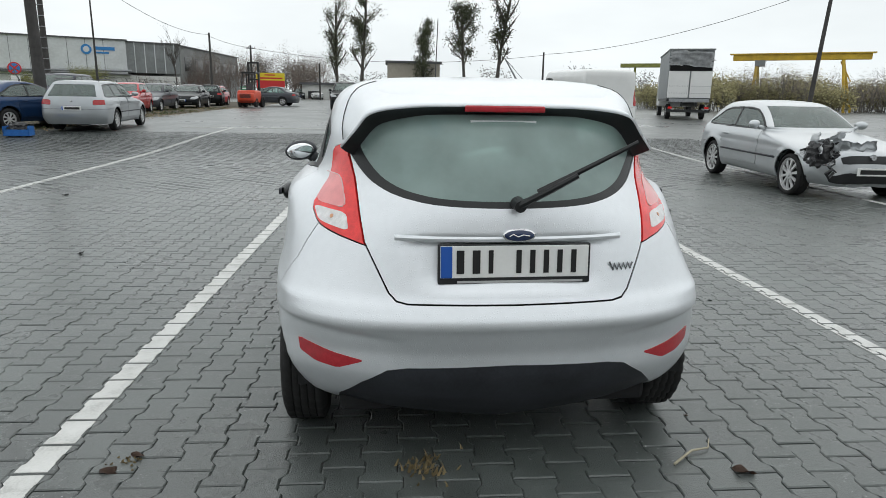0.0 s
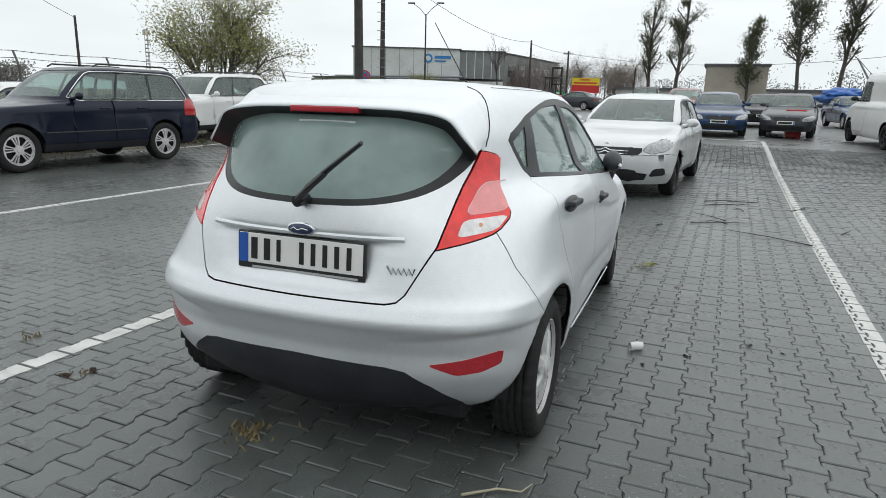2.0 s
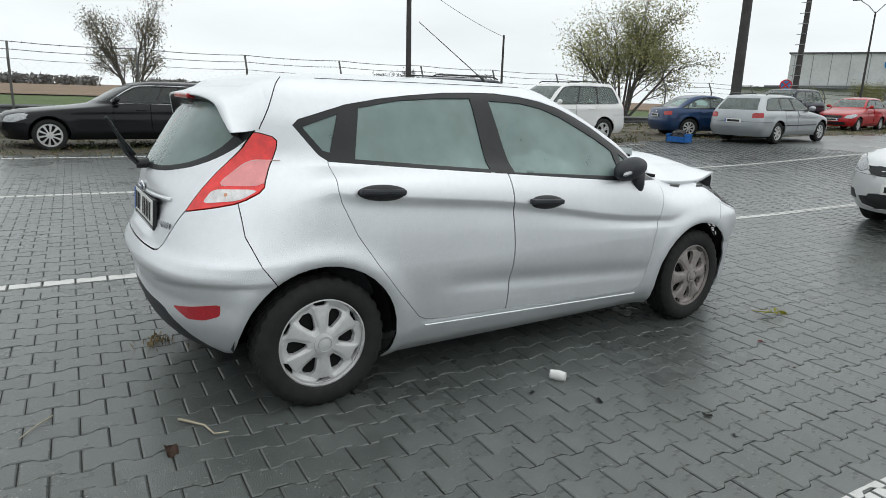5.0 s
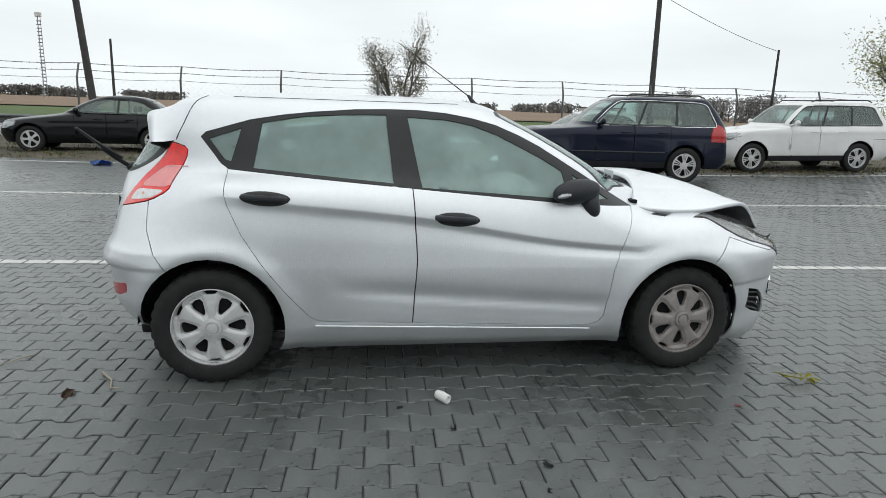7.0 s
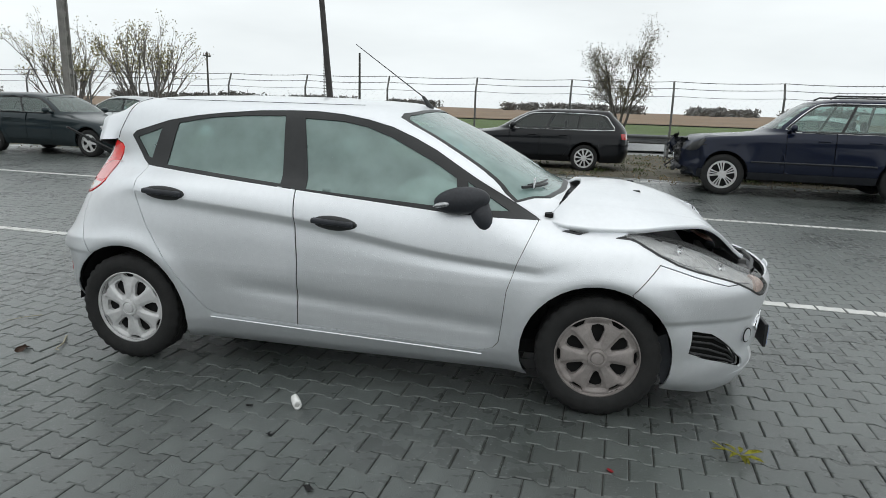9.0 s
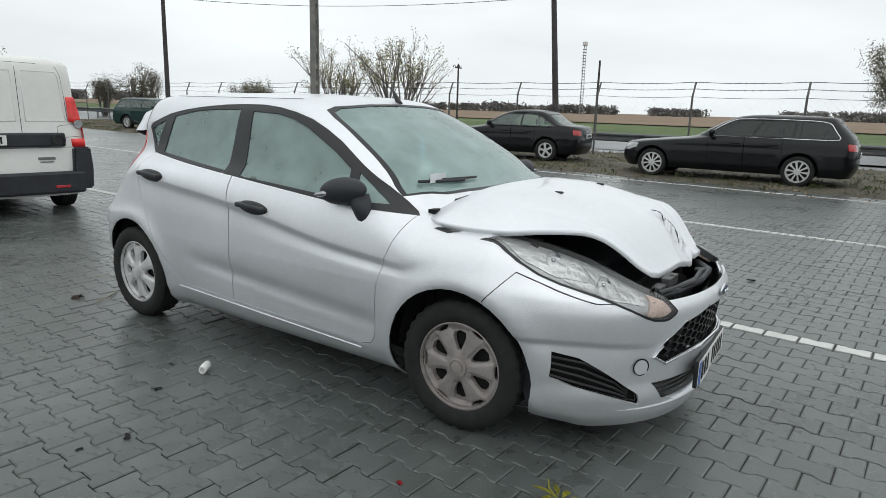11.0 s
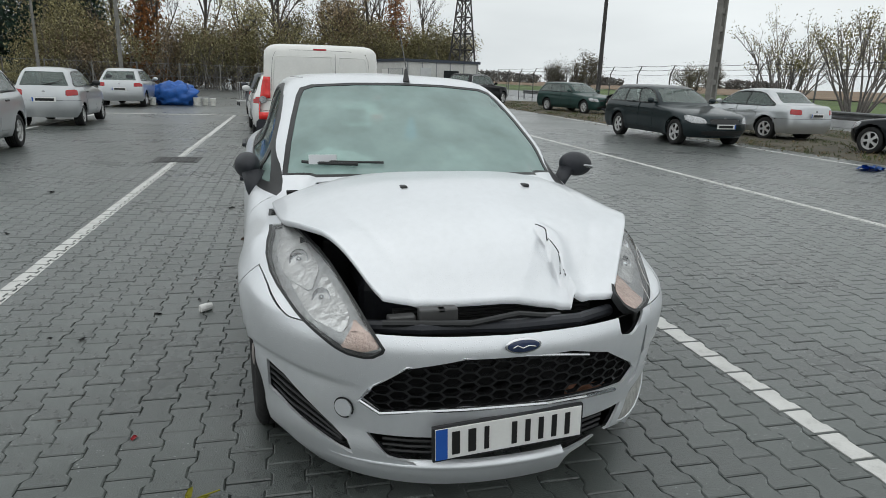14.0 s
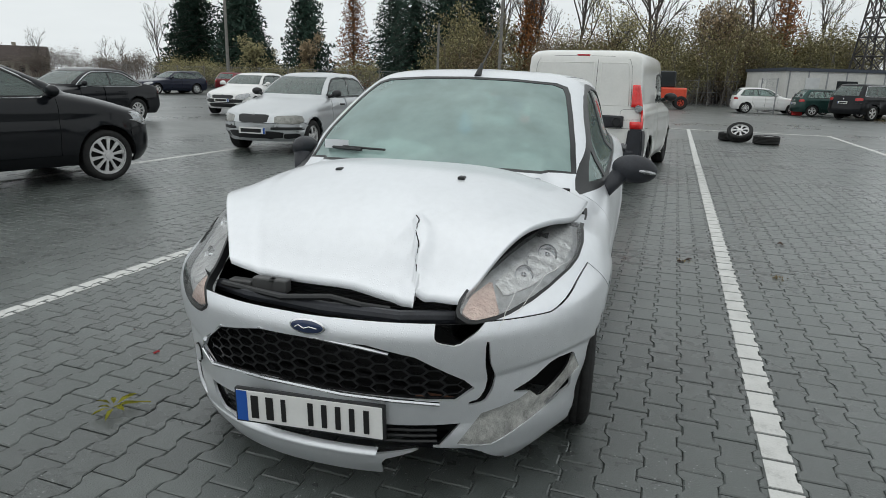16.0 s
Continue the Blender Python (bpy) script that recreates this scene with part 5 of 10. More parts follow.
HEADL_BENT = [(0.719, 0.905), (0.768, 0.82), (0.755, 0.76), (0.665, 0.70), (0.566, 0.662), (0.481, 0.650), (0.430, 0.675), (0.425, 0.710), (0.475, 0.770), (0.55, 0.835), (0.645, 0.885)]
TURN_BENT = [(0.535, 0.705), (0.560, 0.676), (0.490, 0.664), (0.445, 0.685), (0.455, 0.715), (0.505, 0.748)]
for s, t in ((1, 14), (-1, 15)):
    hl = [(s * u, v) for u, v in (HEADL if s > 0 else HEADL_BENT)]
    cut_gap(soft(hl, 1, 0.2), "y+", t, {0}, front, 0.009, t + 100)
    for base, poly in ((200, BOWL_A), (220, BOWL_B), (240, TURN)) if s > 0 else ((200, [(u, v + 0.012) for u, v in BOWL_A]), (220, [(u, 0.722 + (v - 0.66) * 0.6) for u, v in BOWL_B]), (240, TURN_BENT)):
        cut(skin, tag, soft([(s * u, v) for u, v in poly], 1, 0.12), "y+", t + base, {t}, front)
FB = [(2.62, 0.62), (2.735, 0.752), (2.90, 0.70), (3.05, 0.66), (3.6, 0.66), (3.6, 0.05), (2.7, 0.05), (2.7, 0.4)]
for sg in ("+", "-"):
    cut_gap(FB, "x" + sg, 16, {0}, front, 0.004)
cut(skin, tag, [(-0.9, 0.05), (0.9, 0.05), (0.9, 0.655), (-0.9, 0.655)], "y+", 16, {0}, lambda c: c.y > 2.95)
GRILLE = [(0.495, 0.430), (0.46, 0.478), (0.364, 0.553), (0.186, 0.588), (-0.18, 0.585), (-0.33, 0.552), (-0.47, 0.468), (-0.50, 0.435), (-0.446, 0.392), (-0.253, 0.402), (0.18, 0.412), (0.438, 0.385)]
cut(skin, tag, GRILLE, "y+", 17, {16}, front)
LOWG = [(0.475, 0.300), (-0.46, 0.305), (-0.40, 0.225), (-0.18, 0.182), (0.28, 0.180), (0.41, 0.215)]
cut(skin, tag, LOWG, "y+", 18, {16}, front)
for s, t in ((1, 19), (-1, 25)):
    cut(skin, tag, [(s * u, v) for u, v in ((0.778, 0.452), (0.723, 0.430), (0.535, 0.262), (0.515, 0.205), (0.715, 0.300), (0.775, 0.34))], "y+", t, {16}, front)
# bonnet opening and the gap above the bumper
cut(skin, tag, [(-0.64, 2.24), (-0.68, 2.45), (-0.69, 2.62), (-0.60, 2.9), (-0.5, 3.45), (0.5, 3.45), (0.60, 2.9), (0.69, 2.62), (0.68, 2.45), (0.64, 2.24), (0.5, 2.27), (0, 2.30), (-0.5, 2.27)], "z+", 90, {0}, lambda c: c.y > 2.1 and 0.6 < c.z < 1.03)
WS = [(0.0, 0.998), (0.40, 0.994), (0.60, 0.984), (0.672, 0.976), (0.645, 1.10), (0.605, 1.22), (0.565, 1.32), (0.54, 1.357), (0.48, 1.376), (0.25, 1.392), (0.0, 1.397)]
WS = WS + [(-u, v) for u, v in WS[-2:0:-1]]
cut(skin, tag, WS, "y+", 12 + 14, {0, 90}, lambda c: c.y > 1.0)
cut(skin, tag, [(u * 0.965, 1.2 + (v - 1.2) * 0.95) for u, v in WS], "y+", 27, {26}, lambda c: c.y > 1.0)

# damage: a split in the bumper, a notch under one lamp, a broken-out lamp recess, a torn lower lip
for poly in ([(-0.532, 0.597), (-0.541, 0.597), (-0.546, 0.52), (-0.560, 0.47), (-0.552, 0.42), (-0.530, 0.376), (-0.482, 0.369), (-0.484, 0.384), (-0.512, 0.392), (-0.530, 0.425), (-0.536, 0.47), (-0.530, 0.52)],
             [(-0.381, 0.668), (-0.384, 0.615), (-0.395, 0.598), (-0.453, 0.585), (-0.508, 0.634), (-0.53, 0.668)],
             [(-0.60, 0.395), (-0.66, 0.425), (-0.72, 0.475), (-0.785, 0.47), (-0.77, 0.41), (-0.73, 0.365), (-0.69, 0.335), (-0.66, 0.38)],
             [(-0.205, 0.08), (-0.215, 0.165), (-0.30, 0.195), (-0.36, 0.225), (-0.50, 0.205), (-0.62, 0.08)]):
    cut(skin, tag, soft(poly, 1, 0.18), "y+", 97, {16, 25, 0}, front)
cut(skin, tag, [(-0.45, 0.23), (-0.52, 0.335), (-0.62, 0.36), (-0.78, 0.46), (-0.80, 0.40), (-0.70, 0.29), (-0.55, 0.205)], "y+", 28, {16, 25}, front)
tag = skin.faces.layers.int["tag"]
bmesh.ops.dissolve_degenerate(skin, dist=0.0002, edges=skin.edges)
skin.normal_update()
tag = skin.faces.layers.int["tag"]


HULL = BVHTree.FromBMesh(skin)


def on_hull(p, lift=0.003):
    """The point of the body's outer skin nearest to p."""
    c, nrm, i, d = HULL.find_nearest(Vector(p))
    if nrm.dot(c - Vector((0, 1.2, 0.7))) < 0:
        nrm = -nrm
    return c + nrm * lift


def tail_y(x, z):
    h = HULL.ray_cast(Vector((x, -2, z)), Vector((0, 1, 0)))[0]
    return h.y if h else -0.56


def fy(x, z):
    """The front skin's place along the car at (x, z)."""
    yf, w, b = curve(ROWS_YF, z), curve(ROWS_W, z) * 0.98, 0.76
    q = min(1.0, (abs(x) / w)) ** (2.25 / 2)
    return yf - b * (1 - max(0.0, 1 - q * q) ** (1 / 2.25))


def hp(nm, t, mt, lip=0.005, lift=0.0, label="", parent=hero):
    return part(nm, pick(skin, tag, t, 0, lip, lift), mt, parent, label, smooth=True)


hp("body", {0}, SILVER)
hp("tailgate", {3}, SILVER)
hp("rear_bumper", {6}, SILVER, label="silver rear bumper wet with drops")
hp("bumper_insert", {7}, BLACK_PLASTIC, 0.02, -0.004, "dark grey plastic lower bumper, scuffed")
hp("rear_window_trim", {4}, BLACK_TRIM, 0.01, -0.003)
hp("rear_window", {5}, REAR_GLASS, 0.0, -0.004)
for d in (1, 2):
    hp("rear_door", {60 + d}, SILVER)
    hp("front_door", {70 + d}, SILVER)
    hp("window_frame", {10 + d}, BLACK_TRIM, 0.012, -0.002)
    for nm, b in (("quarter_window", 20), ("rear_door_window", 30), ("front_door_window", 40), ("mirror_triangle_window", 50)):
        hp(nm, {b + d}, GLASS, 0.0, -0.008)
    tl = hp("taillight", {80 + d, 180 + d}, RED_LENS, 0.02, 0.003, "red tail lamp lens")
    hp("brake_lens", {82 + d}, PINK_LENS, 0.008, 0.0045, "", tl)
    hp("reversing_lens", {84 + d}, WHITE_LENS, 0.008, 0.0045, "clear reversing lens", tl)
    sx = 1 if d == 1 else -1
    rim_ = soft([(0.562, 0.960), (0.582, 1.064), (0.655, 1.068), (0.682, 0.966)], 2, 0.14)
    rim_ = [p for p in rim_ if p[0] < 0.64]
    cut_ = max(range(len(rim_)), key=lambda q: math.dist(rim_[q - 1], rim_[q]))
    part("lens_rim", tube(bmesh.new(), [on_hull((sx * u, tail_y(sx * u, v), v), 0.004) for u, v in rim_[cut_:] + rim_[:cut_]], 0.0022, 5), mat("pale_lens_rim", (0.80, 0.55, 0.55), 0.2), tl)
    part("bulb", cyl(bmesh.new(), on_hull((sx * 0.615, tail_y(sx * 0.615, 0.928), 0.928), -0.02), on_hull((sx * 0.615, tail_y(sx * 0.615, 0.928), 0.928), 0.006), 0.010, 0.008, 12), AMBER_LENS, tl)
    hp("reflector", {7 + d}, RED_REFLECTOR, 0.006, 0.002, "red bumper reflector")
fbump = hp("front_bumper", {16}, SILVER, 0.010, 0, "silver front bumper, cracked and scraped at one corner")
hp("scraped_corner", {28}, mat("scraped_primer", (0.42, 0.42, 0.40), 0.6, 0.2, var=0.5, scale=18, bump=0.6, bump_scale=40), 0.01, -0.004, "scraped bumper corner with bare primer")
hp("windshield_frame", {26}, BLACK_TRIM, 0.01, -0.001)
hp("windshield", {27}, WINDSCREEN, 0.0, -0.004)
part("liner", pick(skin, tag, {0, 3, 6, 7, 8, 9, 16, 28, 61, 62, 71, 72, 81, 82, 83, 84, 85, 86, 95, 96, 98, 181, 182}, 0, 0, -0.022), LINER, hero, smooth=True)

# wheels and dark arch linings
for s in (1, -1):
    wheel(hero, s * 0.745, 0.0, TR, 0.292, 0.178, "cap6", ALLOY, 0.672, 0, 2, 96)
    wheel(hero, s * 0.745, WB, TR, 0.292, 0.178, "cap6", RUSTY_ALLOY, 0.672, 3, 32, 96)
    for yc in (0.0, WB - 0.01):
        bm = bmesh.new()
        n = 18
        va = [[bm.verts.new((s * x, yc + 0.366 * math.cos(math.pi * k / n), TR + 0.366 * math.sin(math.pi * k / n))) for k in range(n + 1)] for x in (0.50, 0.755)]
        for k in range(n):
            bm.faces.new((va[0][k], va[0][k + 1], va[1][k + 1], va[1][k]))
        bm.faces.new(va[0])
        part("arch_lining", bm, LINER, hero)
part("mud_flap", prism(bmesh.new(), [(2.80, 0.42), (2.835, 0.30), (2.84, 0.18), (2.80, 0.17), (2.77, 0.25), (2.76, 0.40)], 0.60, 0.75, "x"), BLACK_PLASTIC, hero)
part("underbody", boxes((-0.60, 0.60, -0.40, 2.90, 0.19, 0.27), bevel=0.02), LINER, hero)

# black strips in the roof edges
for s in (1, -1):
    pts = [p for p in ROOF_EDGE[0 if s > 0 else 1] if p[1] > 0.08]
    part("roof_strip", tube(bmesh.new(), [(x - s * 0.002, y, z - 0.003) for x, y, z in pts], 0.0055, 6), BLACK_TRIM, hero)
    # thin silver tube added as the highlight along the doors' lower edge
    sill = [(s * 0.836, 0.50, 0.297), (s * 0.838, 1.0, 0.283), (s * 0.836, 1.95, 0.255)]
    part("sill_strip", tube(bmesh.new(), sill, 0.0042, 6), SILVER, hero)

# roof spoiler that runs down beside the pane to the lamps
SP_EDGE = [(0.0, (0, -0.368, 1.330)), (0.3, (0.25, -0.360, 1.327)), (0.55, (0.40, -0.348, 1.316)), (0.70, (0.478, -0.335, 1.297)), (0.85, (0.532, -0.318, 1.237)), (1.0, (0.584, -0.300, 1.178))]
SP_ROOT = [(0.0, (0, 0.0, 1.43)), (0.3, (0.25, 0.0, 1.425)), (0.55, (0.42, -0.03, 1.41)), (0.70, (0.50, -0.07, 1.385)), (0.85, (0.585, -0.14, 1.30)), (1.0, (0.64, -0.22, 1.205))]
at_ = lambda keys, q: Vector([curve([(a, p[i]) for a, p in keys], q) for i in range(3)])
bm = bmesh.new()
nu, grid = 60, []
for i in range(nu + 1):
    u = -1 + 2 * i / nu
    q, sx = abs(u), (1 if u >= 0 else -1)
    e, a = at_(SP_EDGE, q), at_(SP_ROOT, q)
    e.x *= sx
    a.x *= sx
    a = on_hull(a, -0.002)
    mids = [a.lerp(e, f) for f in (0.3, 0.6, 0.85)]
    mids = [p.lerp(on_hull(p, 0.004), w) for p, w in zip(mids, (0.8, 0.4, 0.1))]
    b = on_hull((e.x * 0.94, e.y + 0.05, e.z - 0.035), -0.003)
    grid.append([bm.verts.new(p) for p in (a, *mids, e, e + Vector((-sx * 0.003 * q, 0.004, -0.009)), (e + Vector((0, 0.03, -0.015))).lerp(b, 0.4), b)])
low_bm = bmesh.new()
for a, b in zip(grid, grid[1:]):
    for k in range(5):
        bm.faces.new((a[k], a[k + 1], b[k + 1], b[k]))
    low_bm.faces.new([low_bm.verts.new(v.co) for v in (a[5], a[6], b[6], b[5])])
    low_bm.faces.new([low_bm.verts.new(v.co) for v in (a[6], a[7], b[7], b[6])])
bmesh.ops.delete(bm, geom=[v for v in bm.verts if not v.link_faces], context="VERTS")
bmesh.ops.remove_doubles(low_bm, verts=low_bm.verts, dist=1e-5)
SEAMS = [[g[0].co.copy() for g in grid if g[0].co.x * s > 0.44] for s in (1, -1)]
spo = part("spoiler", bm, SILVER, hero, "silver roof spoiler with dark underside", smooth=True, recalc=True)
for seam in SEAMS:
    part("spoiler_seam", tube(bmesh.new(), [on_hull(c, 0.000) for c in seam], 0.0026, 6), LINER, spo)
part("spoiler_underside", low_bm, BLACK_TRIM, spo, smooth=True, recalc=True)
bm = bmesh.new()
box(bm, -0.145, 0.145, -0.372, -0.335, 1.303, 1.326, 0.006)
part("high_brake_light", bm, RED_REFLECTOR, hero, "red high brake light")

# rear wiper, lifted off the pane
bm = bmesh.new()
cyl(bm, (0.017, -0.53, 1.005), (0.017, -0.585, 1.0), 0.024, 0.020)
tube(bm, [(0.017, -0.578, 1.005), (0.09, -0.625, 1.055), (0.18, -0.665, 1.115)], 0.013, 8, 0.010)
arm = part("rear_wiper", bm, BLACK_TRIM, hero, "black rear wiper arm lifted off the glass")
bm = bmesh.new()
tube(bm, [(0.07, -0.60, 1.052), (0.20, -0.665, 1.135), (0.347, -0.723, 1.226)], 0.012, 6, 0.007)
part("wiper_blade", bm, BLACK_TRIM, arm)
# lettering band and a paper behind the rear pane
part("window_sticker", boxes((-0.12, 0.12, -0.345, -0.34, 1.262, 1.274),), mat("sticker_white", (0.6, 0.62, 0.62), 0.5), hero)

# strip, badges and plate on the tailgate
bm = bmesh.new()
ring = []
for k in range(25):
    x = -0.40 + 0.80 * k / 24
    y = tail_y(x, 0.885)
    ring.append([bm.verts.new(p) for p in ((x, y + 0.012, 0.896), (x, y - 0.005, 0.893), (x, y - 0.009, 0.886), (x, y - 0.007, 0.876), (x, y + 0.012, 0.870))])
for a, b in zip(ring, ring[1:]):
    for q in range(4):
        bm.faces.new((a[q], a[q + 1], b[q + 1], b[q]))
for e in (ring[0], ring[-1]):
    bm.faces.new(e)
bmesh.ops.recalc_face_normals(bm, faces=bm.faces)
part("tailgate_strip", bm, SILVER, hero)


def oval_badge(m, parent, w=0.058, h=0.024):
    bm = bmesh.new()
    bmesh.ops.create_uvsphere(bm, u_segments=32, v_segments=12, radius=1, matrix=Matrix.Diagonal((w, 0.009, h, 1)))
    b = part("badge", bm, CHROME, parent, "chrome oval badge", smooth=True)
    b.matrix_local = m
    bm = bmesh.new()
    bmesh.ops.create_uvsphere(bm, u_segments=32, v_segments=12, radius=1, matrix=Matrix.Translation((0, -0.0025, 0)) @ Matrix.Diagonal((w * 0.9, 0.009, h * 0.84, 1)))
    part("badge_field", bm, BADGE_BLUE, b, "navy blue field", smooth=True)
    bm = bmesh.new()
    tube(bm, [(-w * 0.6, -0.0105, -0.002), (-w * 0.4, -0.0115, 0.006), (-w * 0.1, -0.0125, -0.003), (w * 0.2, -0.0125, 0.004), (w * 0.6, -0.0105, -0.001)], 0.0022, 6)
    part("badge_mark", bm, CHROME, b)
    return b


oval_badge(pose(0.02, tail_y(0.02, 0.9) - 0.008, 0.900), hero)
oval_badge(pose(0.005, 3.372, 0.628, 0, 0, 180), hero, 0.062, 0.027)
bm = bmesh.new()
tube(bm, [(x, tail_y(x, 0.78) - 0.003, 0.780 + (0.019 if k == 0 else 0.012) * ((-1) ** k)) for k, x in enumerate((0.352, 0.368, 0.372, 0.384, 0.390, 0.402, 0.408, 0.420, 0.426, 0.438, 0.446))], 0.0036, 6)
part("model_script", bm, mat("dull_chrome", (0.30, 0.31, 0.32), 0.25, 0.9), hero, "chrome script badge")


def number_plate(m, parent, frame_low):
    """A white plate with a blue end band and plain bars, in a black holder."""
    bm = bmesh.new()
    box(bm, -0.266, 0.266, -0.006, 0.012, -0.062 - frame_low, 0.062, 0.004)
    fr = part("number_plate", bm, BLACK_TRIM, parent, "number plate in a black holder")
    fr.matrix_local = m
    part("plate", boxes((-0.258, 0.258, -0.009, -0.004, -0.054, 0.056), bevel=0.002), WHITE_PLATE, fr, "white plate")
    part("blue_band", boxes((-0.257, -0.218, -0.0105, -0.006, -0.053, 0.055)), PLATE_BLUE, fr, "blue end band")
    bar = None
    for k, (x, w) in enumerate(((-0.190, 0.026), (-0.135, 0.026), (-0.085, 0.016), (0.012, 0.018), (0.06, 0.018), (0.108, 0.018), (0.156, 0.018), (0.205, 0.018))):
        if bar is None:
            bar = boxes((-0.5, 0.5, -0.0015, 0.0015, -0.040, 0.040))
            bme = bpy.data.meshes.new("plate_bar")
            bar.to_mesh(bme), bar.free()
            bme.materials.append(INK)
        o = new("plate_bar", bme)
        o.parent = fr
        o.matrix_local = Matrix.Translation((x, -0.0105, 0.001)) @ Matrix.Diagonal((w, 1, 1, 1))
    if frame_low:
        part("holder_bar", boxes((-0.2, 0.24, -0.0085, -0.004, -0.062 - frame_low * 0.75, -0.062 - frame_low * 0.2)), mat("pale_print", (0.45, 0.45, 0.45), 0.5), fr)
    return fr


number_plate(pose(0.01, tail_y(0.01, 0.808) - 0.010, 0.808, -4, 0, 0), hero, 0.014)
number_plate(pose(0.022, 3.348, 0.314, 0, -1.8, 181.5), hero, 0.0)

# door handles
for s in (1, -1):
    for y0, y1, z0, z1 in ((0.150, 0.395, 0.945, 0.932), (1.080, 1.325, 0.852, 0.838)):
        yc, zc_, tilt = (y0 + y1) / 2, (z0 + z1) / 2, math.atan2(z1 - z0, y1 - y0)
        xo = curve(ROWS_W, 0.86) - (0.012 if yc < 0.6 else 0.006)
        bm = bmesh.new()
        bmesh.ops.create_uvsphere(bm, u_segments=28, v_segments=12, radius=1, matrix=Matrix.Diagonal((0.020, 0.122, 0.036, 1)))
        h = part("door_handle", bm, BLACK_TRIM, hero, "black plastic door handle", smooth=True)
        h.matrix_local = pose(s * xo, yc, zc_, math.degrees(tilt), 0, 0)
        bm = bmesh.new()
        box(bm, s * 0.010 - 0.014, s * 0.010 + 0.024 * s + 0.014 * (s < 0), -0.115, 0.10, -0.008, 0.018, 0.008)
        part("grip", bm, BLACK_PLASTIC, h)

# wing mirrors: one folded along the door, one standing out
bm = bmesh.new()
bmesh.ops.create_uvsphere(bm, u_segments=28, v_segments=16, radius=1, matrix=pose(0.825, 1.825, 0.992, 8, 0, 6) @ Matrix.Diagonal((0.060, 0.132, 0.064, 1)))
tube(bm, [(0.80, 1.90, 0.97), (0.79, 1.925, 0.90), (0.77, 1.945, 0.83)], 0.052, 12, 0.040)
mr = part("wing_mirror", bm, BLACK_PLASTIC, hero, "folded black wing mirror", smooth=True)
bm = bmesh.new()
bmesh.ops.create_uvsphere(bm, u_segments=16, v_segments=8, radius=1, matrix=pose(0.872, 1.755, 0.978, 10, 0, 20) @ Matrix.Diagonal((0.020, 0.058, 0.014, 1)))
part("indicator", bm, CLEAR_LENS, mr, smooth=True)
bm = bmesh.new()
bmesh.ops.create_uvsphere(bm, u_segments=28, v_segments=16, radius=1, matrix=pose(-0.925, 1.86, 0.992, 0, -8, 14) @ Matrix.Diagonal((0.108, 0.062, 0.066, 1)))
tube(bm, [(-0.86, 1.88, 0.965), (-0.81, 1.91, 0.90), (-0.775, 1.93, 0.85)], 0.042, 12, 0.026)
mr = part("wing_mirror", bm, BLACK_PLASTIC, hero, "black wing mirror standing out", smooth=True)
bm = bmesh.new()
bmesh.ops.create_uvsphere(bm, u_segments=16, v_segments=8, radius=1, matrix=pose(-0.975, 1.888, 0.985, 0, -10, 14) @ Matrix.Diagonal((0.050, 0.036, 0.012, 1)))
part("indicator", bm, CLEAR_LENS, mr, smooth=True)
bm = bmesh.new()
bmesh.ops.create_uvsphere(bm, u_segments=20, v_segments=10, radius=1, matrix=pose(-0.925, 1.81, 0.992, 0, -8, 14) @ Matrix.Diagonal((0.090, 0.016, 0.050, 1)))
part("mirror_glass", bm, mat("mirror", (0.85, 0.87, 0.88), 0.03, 1.0), mr, smooth=True)

# aerial
bm = bmesh.new()
cyl(bm, (-0.045, 1.46, 1.398), (-0.055, 1.405, 1.470), 0.020, 0.008, 14)
cyl(bm, (-0.058, 1.41, 1.465), (-0.095, 0.972, 1.765), 0.0035, 0.0022, 8)
part("aerial", bm, BLACK_TRIM, hero, "thin black roof aerial")

# bonnet, bent up at one edge and creased
HX = [(2.20, 0.665), (2.30, 0.725), (2.6, 0.705), (2.80, 0.645), (2.94, 0.570), (3.16, 0.418)]
HZE = [(2.20, 0.902), (2.30, 0.892), (2.45, 0.884), (2.6, 0.888), (2.80, 0.912), (2.94, 0.916), (3.05, 0.845), (3.16, 0.732)]
HZC = [(2.20, 1.030), (2.45, 1.030), (2.65, 0.998), (2.80, 0.958), (2.94, 0.905), (3.05, 0.822), (3.16, 0.690)]


def bonnet_z(u, y):
    ze, zc_ = curve(HZE, y), curve(HZC, y)
    if u < 0:
        ze -= 0.05 * max(0, min(1, (y - 2.85) / 0.3))
        zc_ -= 0.02 * max(0, min(1, (y - 2.95) / 0.2)) * -u
    return ze + (zc_ - ze) * (1 - abs(u) ** 3.2)


